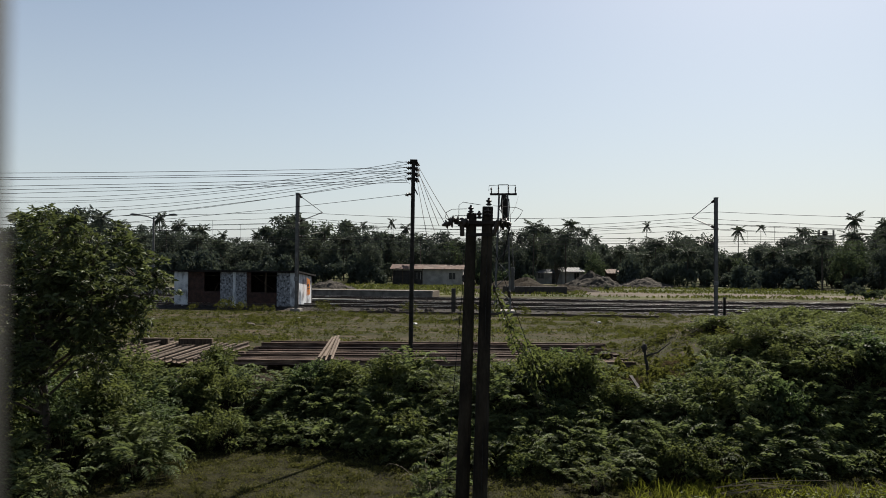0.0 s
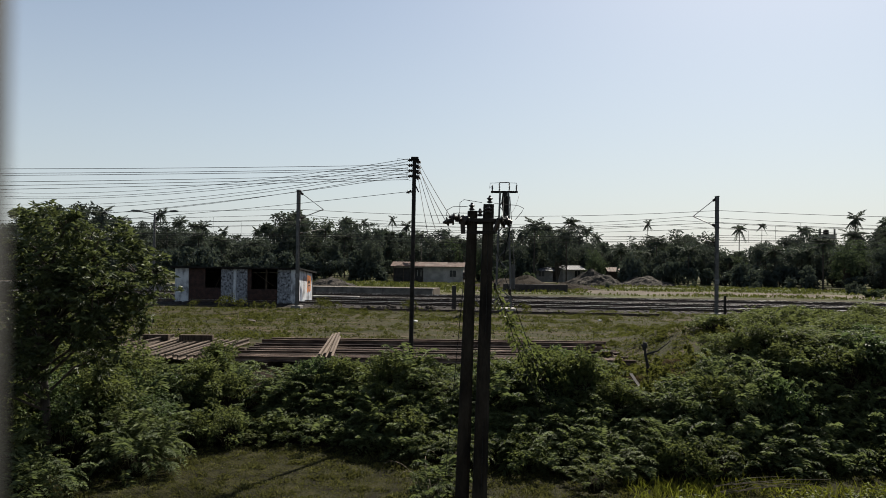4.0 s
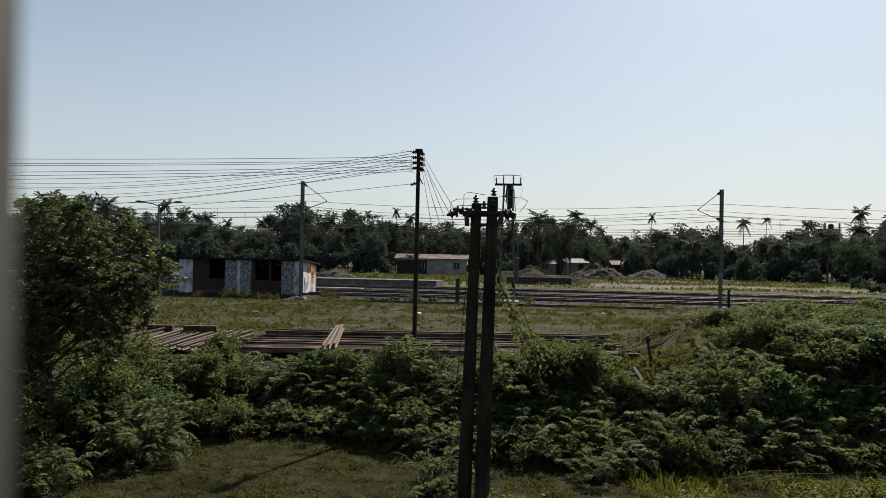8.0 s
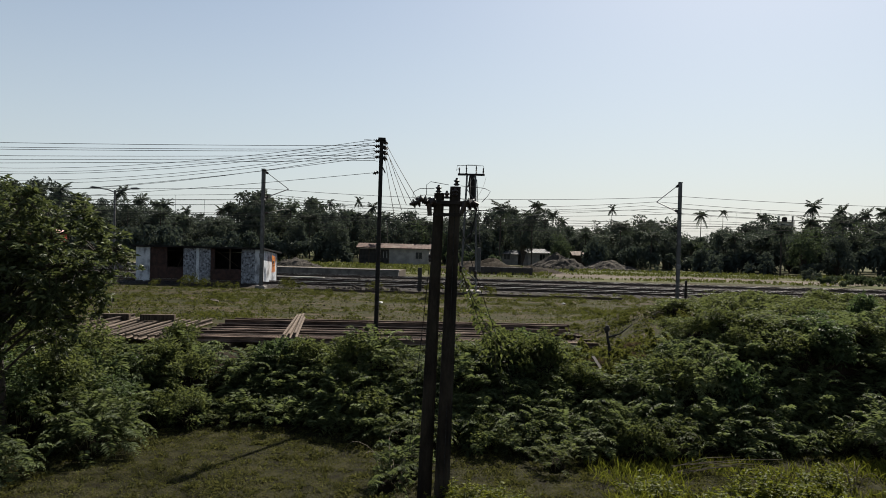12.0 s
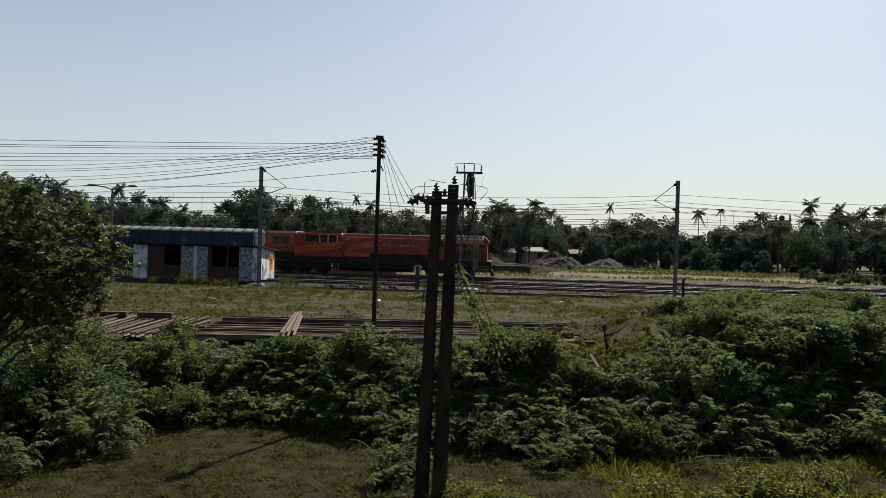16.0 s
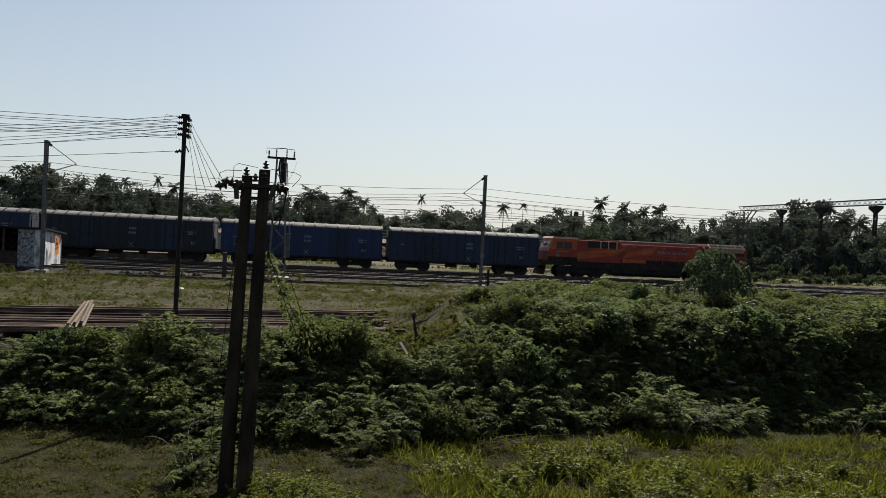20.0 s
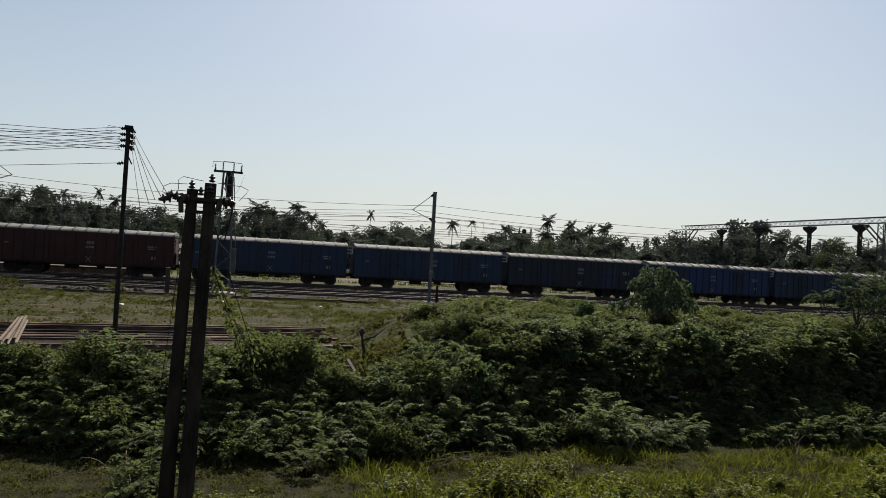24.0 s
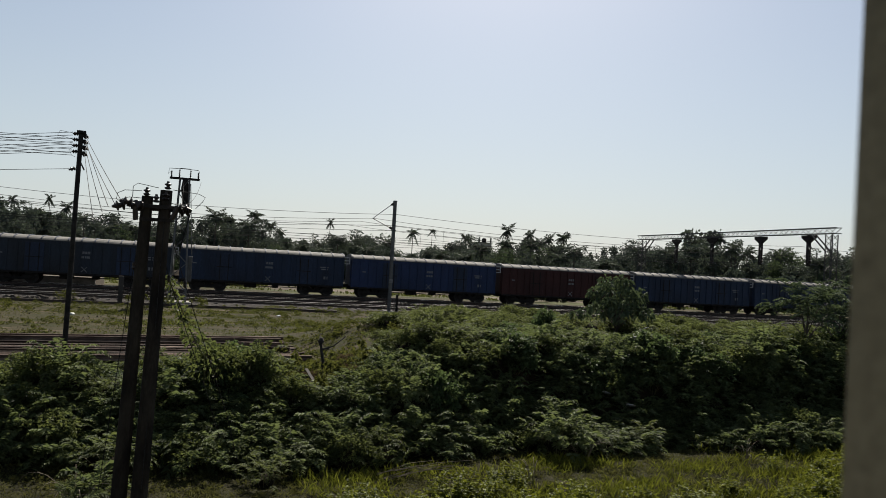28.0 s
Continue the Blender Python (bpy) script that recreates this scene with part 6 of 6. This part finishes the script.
def build_near_tree():
    """Broad-leaved tree at the meadow's western edge, leaves in rosettes."""
    rng = np.random.default_rng(21)
    x, y = -9.2, 17.0
    t = thing("tree", pose(x, y, ground_z(x, y) - 0.1), "broad-leaved tree with glossy leaf rosettes beside the meadow", "tree")
    lobes = [(-8.3, 5.75), (-9.5, 5.65), (-7.6, 5.35), (-6.95, 4.95), (-6.9, 4.55), (-8.9, 4.9), (-7.9, 4.75), (-9.9, 5.1), (-10.0, 4.3), (-8.8, 4.5), (-7.5, 4.5), (-10.9, 5.4), (-11.2, 4.4), (-9.5, 3.9), (-8.2, 4.5), (-10.4, 3.9), (-9.1, 4.4), (-7.2, 4.75), (-8.5, 5.2), (-9.0, 5.5), (-10.3, 4.7), (-7.9, 5.1), (-11.0, 3.6), (-9.3, 5.2), (-8.6, 4.8), (-9.8, 3.4), (-10.6, 2.9), (-9.1, 3.8), (-8.7, 4.1), (-10.2, 3.2), (-8.9, 6.1), (-9.6, 6.0), (-8.05, 5.95), (-7.2, 5.55), (-6.55, 4.9), (-10.3, 5.9), (-7.3, 4.05), (-7.0, 3.75), (-7.7, 3.5), (-8.3, 3.6), (-8.0, 4.1), (-9.6, 3.0), (-8.9, 3.2), (-10.3, 2.8), (-9.1, 2.7), (-8.4, 3.0), (-10.9, 2.7), (-6.7, 4.35)]
    g = Geo()
    z0 = ground_z(x, y) - 0.1
    g.rod([(0, 0, 0), (0.1, 0, 1.2), (-0.05, 0.05, 2.6), (0, 0, 4.6)], 0.12, 9, 0.04, False)
    base, way, L = [], [], []
    for k, (lx, lz) in enumerate(lobes):
        lx -= 0.45 * smooth(-8.2, -6.9, lx)
        c = Vector((lx - x + rng.normal(0, 0.12), rng.uniform(-1.1, 0.8), lz - z0 - 0.42 + rng.normal(0, 0.08)))
        g.rod([(-0.02, 0.02, c.z * 0.8 - 0.3), c * 0.55 + Vector((0, 0, c.z * 0.38)), c], 0.035, 6, 0.015, False)
        for i in range(34):
            d = Vector(unit(rng.normal(size=3) + np.array([0, 0, 0.25])))
            p = c + d * rng.uniform(0.3, 1.0) * rng.choice((0.55, 0.8, 1.0)) * (0.95 if k < 30 else 0.7)
            if i % 3 == 0:
                g.rod([c, c.lerp(p, 0.6) + Vector((0, 0, 0.05)), p], 0.014, 4, 0.006, False)
            n = int(rng.integers(11, 18))
            for q in range(n):
                a = rng.uniform(0, 6.283)
                base.append(np.array(p) + rng.normal(0, 0.03, 3))
                way.append([math.cos(a) + 0.5 * d.x, math.sin(a) + 0.5 * d.y, rng.uniform(-0.7, 0.5) + 0.5 * d.z])
                L.append(rng.uniform(0.12, 0.21))
    part("trunk", g, "bark", t, "grey-brown forked trunk and limbs", True)
    L = np.array(L)
    part("crown", leaf_mesh("crown", np.array(base), np.array(way), L, L * 0.34, "tree", 0.12, rng, 0.5), "tree", t)


build_near_tree()


def crown_mesh(seed, w, h, z0, clumps, per, leaf, material):
    """Crown of rounded lobes, each a dome of leaf clumps, with sky gaps between the lobes."""
    rng = np.random.default_rng(seed)
    n = max(6, clumps // 6)
    big = unit(rng.normal(size=(n, 3)) * [1, 1, 0.8]) * rng.uniform(0.45, 1, (n, 1))
    big[:, 2] = big[:, 2] * 0.95 + 0.06
    size = rng.uniform(0.2, 0.36, n)
    own = rng.integers(0, n, clumps)
    dome = unit(rng.normal(size=(clumps, 3)) + [0, 0, 0.5])
    cen = big[own] + dome * size[own, None] * rng.uniform(0.5, 1.0, (clumps, 1))
    cen = cen * [w * 0.4, w * 0.4, h * 0.43] + [0, 0, h * 0.47]
    cen[:, 2] = np.maximum(cen[:, 2], 0.4)
    base, way = clump_leaves(rng, cen, rng.uniform(0.06, 0.13, clumps) * w, per, 0.8)
    L = rng.uniform(leaf * 0.6, leaf * 1.3, len(base))
    return leaf_mesh("crown", base, way, L, L * 0.6, material, 0.3, rng, 1.0), cen


def tree_proto(seed, w, h, z0, material, clumps=34, per=60, leaf=0.42):
    crown, cen = crown_mesh(seed, w, h, z0, clumps, per, leaf, material)
    g = Geo().rod([(0, 0, -0.3), (0.1, 0.05, z0 * 0.6), (0, 0, z0 + h * 0.35)], 0.05 * w ** 0.7 + 0.06, 7, 0.06, False)
    for c in cen[::3]:
        g.rod([(0, 0, z0 * 0.7), tuple(np.array(c) * [0.5, 0.5, 0.8]), tuple(c)], 0.07, 5, 0.02, False)
    return crown, g.mesh("trunk", "bark")


def palm_proto(seed, h, fronds, length, slim=False):
    """Palm: bare trunk and a head of arching pinnate fronds."""
    rng = np.random.default_rng(seed)
    bend = rng.normal(0, 0.25, 2)
    top = np.array([bend[0], bend[1], h])
    g = Geo().rod([(0, 0, -0.3), (bend[0] * 0.3, bend[1] * 0.3, h * 0.5), tuple(top)], 0.12 if slim else 0.2, 7, 0.07 if slim else 0.13, False)
    bases, ways, lens = [], [], []
    for k in range(fronds):
        a = 6.283 * k / fronds * 2.4 + rng.uniform(-0.2, 0.2)
        lift = rng.uniform(-0.8, 1.6)
        L = length * rng.uniform(0.85, 1.15)
        u = np.linspace(0.08, 1, 18)
        P = top + np.array([math.cos(a), math.sin(a), 0]) * (L * 0.85 * u)[:, None] + np.array([0, 0, 1.0]) * (L * (lift * u - 0.72 * u ** 2))[:, None]
        g.rod([tuple(P[0]), tuple(P[6]), tuple(P[12]), tuple(P[-1])], 0.035, 4, 0.012, False)
        t = unit(np.gradient(P, axis=0))
        s = unit(np.cross(t, [0, 0, 1.0]))
        for e in (-1, 1):
            bases.append(P)
            ways.append(s * e + t * 0.5 + np.array([0, 0, -0.55]) + rng.normal(size=P.shape) * 0.1)
            lens.append(0.26 * L * np.sin(np.pi * (0.1 + 0.82 * u)) + 0.05)
    L = np.concatenate(lens)
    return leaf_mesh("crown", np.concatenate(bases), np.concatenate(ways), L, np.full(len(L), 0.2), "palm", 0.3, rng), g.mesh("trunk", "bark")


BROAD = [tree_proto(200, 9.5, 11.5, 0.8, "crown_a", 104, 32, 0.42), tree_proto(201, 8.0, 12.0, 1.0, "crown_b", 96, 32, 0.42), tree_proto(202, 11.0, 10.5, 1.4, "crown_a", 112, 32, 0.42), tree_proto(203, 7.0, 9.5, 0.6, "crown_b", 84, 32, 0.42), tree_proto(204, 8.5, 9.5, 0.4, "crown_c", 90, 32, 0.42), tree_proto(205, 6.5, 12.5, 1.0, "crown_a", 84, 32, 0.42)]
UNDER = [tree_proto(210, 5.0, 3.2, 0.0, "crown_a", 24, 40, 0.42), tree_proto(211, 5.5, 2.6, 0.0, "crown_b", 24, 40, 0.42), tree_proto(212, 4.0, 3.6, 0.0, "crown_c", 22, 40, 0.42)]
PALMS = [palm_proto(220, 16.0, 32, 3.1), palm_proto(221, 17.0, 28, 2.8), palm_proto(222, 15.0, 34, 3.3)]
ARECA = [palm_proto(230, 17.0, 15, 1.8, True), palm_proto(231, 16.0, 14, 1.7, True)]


def put_tree(protos, k, x, y, top=None, s=1.0, turn=0.0, name="tree", label=""):
    crown, trunk = protos[k % len(protos)]
    height = max(v.co.z for v in crown.vertices) if top else 1
    f = (top - YARD) / height if top else s
    s *= max(f, 0.6) if top else 1
    ob = thing(name, Matrix.LocRotScale((x, y, YARD - 0.2), Euler((0, 0, turn)), (s if top else f, s if top else f, f)), label, "palm" if "palm" in name else "tree", "trees of the far tree line")
    part("trunk", trunk, "bark", ob)
    part("crown", crown, "palm", ob)


def put_palm(protos, r, b, e, name, label, dd=None):
    """A palm on bearing b whose head stands at elevation e, at dd metres or as far off as its height asks."""
    crown, trunk = protos[r.randrange(len(protos))]
    s = r.uniform(0.9, 1.2)
    dd = dd or min(480, max(170, (s * 17 - 4) / math.tan(radians(e))))
    s = (dd * math.tan(radians(e)) + 5 - YARD) / 17.5
    wide = max(s, 0.72)
    ob = thing(name, Matrix.LocRotScale((dd * math.sin(radians(b)), dd * math.cos(radians(b)), YARD - 0.2), Euler((0, 0, r.uniform(0, 6.28))), (wide, wide, s)), label, "palm", "trees of the far tree line")
    part("trunk", trunk, "bark", ob)
    part("crown", crown, "palm", ob)


def build_tree_line():
    r = random.Random(17)
    # skyline: bearing in degrees (right of straight ahead) and elevation of the tree tops in degrees
    outline = [(-40.0, 2.5), (-29.1, 2.8), (-27.1, 3.4), (-25.0, 3.4), (-21.9, 2.3), (-21.2, 3.0), (-20.1, 2.9), (-17.3, 2.2), (-15.4, 1.4), (-14.4, 2.0), (-11.5, 3.6), (-8.5, 3.0), (-4.2, 2.8), (-0.6, 2.3), (2.5, 2.2), (5.3, 2.9), (6.2, 3.2), (9.4, 3.2), (12.4, 1.6), (14.7, 1.9), (17.3, 2.4), (20.5, 1.8), (21.3, 1.0), (22.0, 1.2), (23.5, 1.8), (25.0, 2.2), (27.8, 2.3), (29.2, 2.9), (31.1, 2.6), (35.5, 2.0), (36.1, 2.0), (38.4, 2.6), (39.2, 3.3), (40.4, 2.7), (42.0, 3.2), (43.2, 3.5), (45.2, 3.1), (47.8, 2.6), (49.6, 3.3), (50.7, 2.8), (53.2, 2.9)]
    for row, (dist, f) in enumerate(((126, 0.62), (134, 0.84), (146, 1.03), (156, 1.06))):
        b = -40.0 + 0.4 * row
        while b < 66:
            e = float(np.interp(b, [q[0] for q in outline], [q[1] for q in outline]))
            dd = dist * r.uniform(0.97, 1.03)
            x, y = dd * math.sin(radians(b)), dd * math.cos(radians(b))
            top = 5 + dd * math.tan(radians(e * f * r.uniform(0.72, 1.1)))
            k = r.choice((0, 1, 2, 3, 5, 0, 2, 4)) if row else r.choice((0, 1, 3, 4, 5))
            put_tree(BROAD, k, x, y, top, r.uniform(0.85, 1.2), r.uniform(0, 6.28), "tree", "dark green broad-leaved tree in the far tree line")
            b += r.uniform(1.6, 2.6) if row else r.uniform(2.0, 3.2)
    t = Thicket()
    for k in range(60):
        p = trk(r.uniform(34, 90), r.uniform(74, 84))
        t.add(UNDER[2][0], p.x, p.y, r.uniform(0.3, 0.55), r.uniform(0.7, 1.2))
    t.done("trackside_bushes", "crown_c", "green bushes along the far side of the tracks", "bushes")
    t = Thicket()
    for k in range(170):
        b = -39 + 106 * k / 170 + r.uniform(-0.9, 0.9)
        dd = r.uniform(119, 130)
        if -4 < b < 2.5 or 7 < b < 13:
            dd += 14
        t.add(UNDER[r.choice((0, 0, 1, 0, 1, 2))][0], dd * math.sin(radians(b)), dd * math.cos(radians(b)), r.uniform(0.8, 1.35), r.uniform(0.8, 1.6))
    for k in range(90):
        b = -39 + 106 * k / 90 + r.uniform(-0.4, 0.4)
        dd = r.uniform(160, 168)
        t.add(UNDER[r.choice((0, 2))][0], dd * math.sin(radians(b)), dd * math.cos(radians(b)), r.uniform(1.5, 2.0), r.uniform(1.1, 1.5))
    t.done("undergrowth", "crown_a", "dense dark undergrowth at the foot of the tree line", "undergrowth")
    # palms: bearing, elevation of the crown, slender kind or not
    for b, e, kind in ((-21.1, 3.0, 0), (-19.8, 2.9, 0), (-18.8, 2.4, 0), (-18.1, 2.6, 0), (-16.7, 1.9, 0), (-15.7, 1.6, 0), (-14.2, 2.25, 0), (-13.5, 2.3, 0), (-6.2, 2.85, 1), (-4.0, 3.1, 1), (-2.9, 2.6, 0), (9.9, 3.2, 0), (11.0, 2.5, 0), (11.8, 2.1, 0), (15.5, 2.9, 1), (21.9, 2.65, 0), (23.4, 2.98, 1), (26.1, 2.5, 0), (29.3, 3.15, 0), (31.0, 2.8, 0), (31.8, 2.6, 0), (32.5, 2.6, 0), (33.6, 3.0, 0), (34.8, 1.75, 1), (35.3, 2.0, 1)):
        put_palm(ARECA if kind else PALMS, r, b, e + 0.1, "areca_palm" if kind else "coconut_palm", "slender areca palm above the tree line" if kind else "coconut palm with drooping fronds")
    b = -30.0
    while b < 56:           # palms that stand within the tree line
        e = float(np.interp(b, [q[0] for q in outline], [q[1] for q in outline])) - r.uniform(0.2, 1.1)
        if e > 0.7:
            put_palm(PALMS if r.random() < 0.75 else ARECA, r, b, e, "coconut_palm", "coconut palm standing among the far trees", r.uniform(118, 140))
        b += r.uniform(0.9, 2.6)
    # bushes on the field
    for x, y, s in ((51.3, 91.5, 0.62), (6.0, 104, 0.8), (9.0, 106, 0.9), (12.0, 103, 0.7), (22, 99, 0.35), (37, 108, 0.4), (44, 103, 0.45), (75, 84, 0.7), (82, 80, 0.8), (88, 78, 0.7), (95, 75, 0.8), (65, 92, 0.5)):
        put_tree(UNDER, 1 if s < 0.7 else 2, x, y, None, s, x, "field_bush", "rounded green bush on the field")


build_tree_line()


def build_bank_trees():
    """The two leafy saplings that stand out of the eastern bushes."""
    for x, y, top, w, k, label in ((18.7, 24.0, 5.05, 1.3, 0, "leafy dark green sapling above the bank bushes"), (24.6, 20.0, 5.25, 1.5, 1, "sapling with drooping leaflets above the bank"), (26.8, 20.3, 5.3, 1.4, 2, "sapling with drooping leaflets above the bank")):
        rng = np.random.default_rng(300 + k)
        z = ground_z(x, y) - 0.1
        h = top - z
        t = thing("sapling", pose(x, y, z), label, "sapling")
        g = Geo()
        cen = []
        n = 26 if k == 0 else 9
        for i in range(n):
            a, q = 2.4 * i, ((i + 0.5) / n) ** 0.5
            c = Vector((w * q * math.cos(a) * rng.uniform(0.7, 1.15), w * q * math.sin(a), h * (0.9 - 0.42 * q * q) * rng.uniform(0.74, 1.05)))
            cen.append(c)
            part("branch", Geo().rod([(0, 0, c.z * 0.35), (c.x * 0.5, c.y * 0.5, c.z * 0.8), c], 0.022, 5, 0.008, False), "bark", t)
        g.rod([(0, 0, 0), (0.05, 0, h * 0.8)], 0.05, 6, 0.015)
        part("trunk", g, "bark", t)
        if k:
            # pinnate leaves: tufts of arching fronds at the branch ends
            for c in cen:
                tuft = part("crown", fern(310 + k, "crown_c", 14, 0.8, 0.3, 0.6)[0], "crown_c", t)
                tuft.matrix_basis = Matrix.LocRotScale(c - Vector((0, 0, 0.25)), Euler((0, 0, rng.uniform(0, 6.28))), (1, 1, 1))
            continue
        heads = np.array([list(c) for c in cen])
        heads = np.concatenate([heads, heads[::2] * [1.15, 1.15, 1.06] + rng.normal(0, 0.12, heads[::2].shape)])
        base, way = clump_leaves(rng, heads, rng.uniform(0.14, 0.34, len(heads)), 44, 0.6)
        way[:, 2] -= 0.35
        L = rng.uniform(0.14, 0.28, len(base))
        part("crown", leaf_mesh("crown", base, way, L, L * 0.45, "crown_c", 0.5, rng), "crown_c", t)
    # dead stump with a side branch
    s = thing("tree_stump", pose(6.1, 22.0, ground_z(6.1, 22.0) - 0.1), "dead forked stump among the bank weeds", "stump")
    h = 2.62 - ground_z(6.1, 22.0)
    part("trunk", Geo().rod(bend([(0, 0, 0), (0.04, 0, h * 0.45), (-0.03, 0, h * 0.75), (-0.05, 0, h)], 4), 0.05, 8, 0.035), "dark", s)
    part("knot", Geo().lathe([(0.02, 0), (0.075, 0.05), (0.085, 0.12), (0.05, 0.2), (0.01, 0.22)], (-0.05, 0, h - 0.12), 8), "dark", s)
    part("side_branch", Geo().rod([(0.0, 0, h * 0.78), (0.35, 0.05, h * 0.86), (0.75, 0.1, h * 1.1)], 0.04, 6, 0.012), "dark", s)
    part("side_branch", Geo().rod([(-0.03, 0, h * 0.85), (-0.16, 0.0, h * 1.02)], 0.045, 6, 0.02), "dark", s)
    b = thing("cut_branches", pose(6.6, 15.9, 0.02, 0, 0, 8), "pale dry branches lying on the meadow", "branches")
    rng = np.random.default_rng(77)
    for k in range(9):
        a, L = rng.uniform(-0.25, 0.25), rng.uniform(1.0, 2.4)
        p = Vector((rng.uniform(-0.9, 0.5), rng.uniform(-0.25, 0.25), 0.05 + 0.02 * k))
        part("twig", Geo().rod([p, p + Vector((L * 0.5, L * 0.5 * a, 0.12)), p + Vector((L, L * a, 0.03 + 0.1 * rng.random()))], 0.01, 5, 0.004, False), "dry", b)
    for x, y, n, h in ((-0.3, 15.3, 11, 0.95), (-7.5, 18.2, 9, 0.6), (11.8, 16.3, 10, 0.8), (16.5, 15.2, 10, 0.7), (9.4, 14.9, 8, 0.6)):
        tw = thing("dead_twigs", pose(x, y, ground_z(x, y) - 0.03), "pale dead twigs standing in the weeds", "twigs", "dead twigs of the meadow")
        for k in range(n):
            a, L = rng.uniform(0, 6.283), h * rng.uniform(0.6, 1.2)
            q = Vector((math.cos(a), math.sin(a), 0)) * L
            part("twig", Geo().rod(bend([(0.1 * q.x, 0.1 * q.y, 0), q * 0.35 + Vector((0, 0, L * 0.6)), q * 0.75 + Vector((0, 0, L * 0.75)), q + Vector((0, 0, L * 0.45))], 3), 0.009, 5, 0.003, False), "dry", tw)
    pl = thing("plank", pose(5.35, 20.9, ground_z(5.35, 20.9) + 0.1, 0, 0, -75), "short weathered plank lying by the dead stump", "plank")
    part("board", Geo().beam((0, 0, 0.3), (0.6, 0, -0.05), 0.1, 0.025), "sleeper", pl)
    v = thing("creeper", pose(1.75, 17.0, 0), "leafy creeper climbing the pole stay wire", "creeper")
    path = np.array([(1.05, 14.95, 4.45), (1.38, 15.6, 3.84), (1.61, 16.0, 3.38), (1.84, 17.0, 3.0), (2.22, 18.5, 2.6), (2.4, 19.6, 1.6)]) - [1.75, 17.0, 0]
    u = np.linspace(0, 5, 40)
    pts = list(np.stack([np.interp(u, range(6), path[:, k]) for k in range(3)], 1))
    cen = np.array(pts)
    base, way = clump_leaves(rng, cen, np.linspace(0.05, 0.4, 40), 12, 0.7)
    L = rng.uniform(0.07, 0.13, len(base))
    part("foliage", leaf_mesh("foliage", base, way, L, L * 0.6, "weed", 0.4, rng), "weed", v)
    part("vine_stem", Geo().rod([tuple(p) for p in pts[::8]] + [tuple(pts[-1])], 0.012, 5), "stem", v)


build_bank_trees()


def motions():
    """The train rolls to the right, gathering speed; the coupling behind the locomotive passes s = 20.8 m at 20 s."""
    def coupling(t):
        return 20.82 + 10.96 * (t - 20) + 0.06 * (t - 20) ** 2
    stops = [0, 3, 6, 9, 11, 13, 15, 17, 19, 21, 23, 25, 27, 28]
    walk(LOCO, [(t, trk_pose(coupling(t) + 10.8, TRACKS[2], RAIL + 0.004)) for t in stops])
    for k, wagon in enumerate(WAGONS):
        walk(wagon, [(t, trk_pose(coupling(t) - 7.22 - 14.45 * k, TRACKS[2], RAIL + 0.004)) for t in stops])


motions()
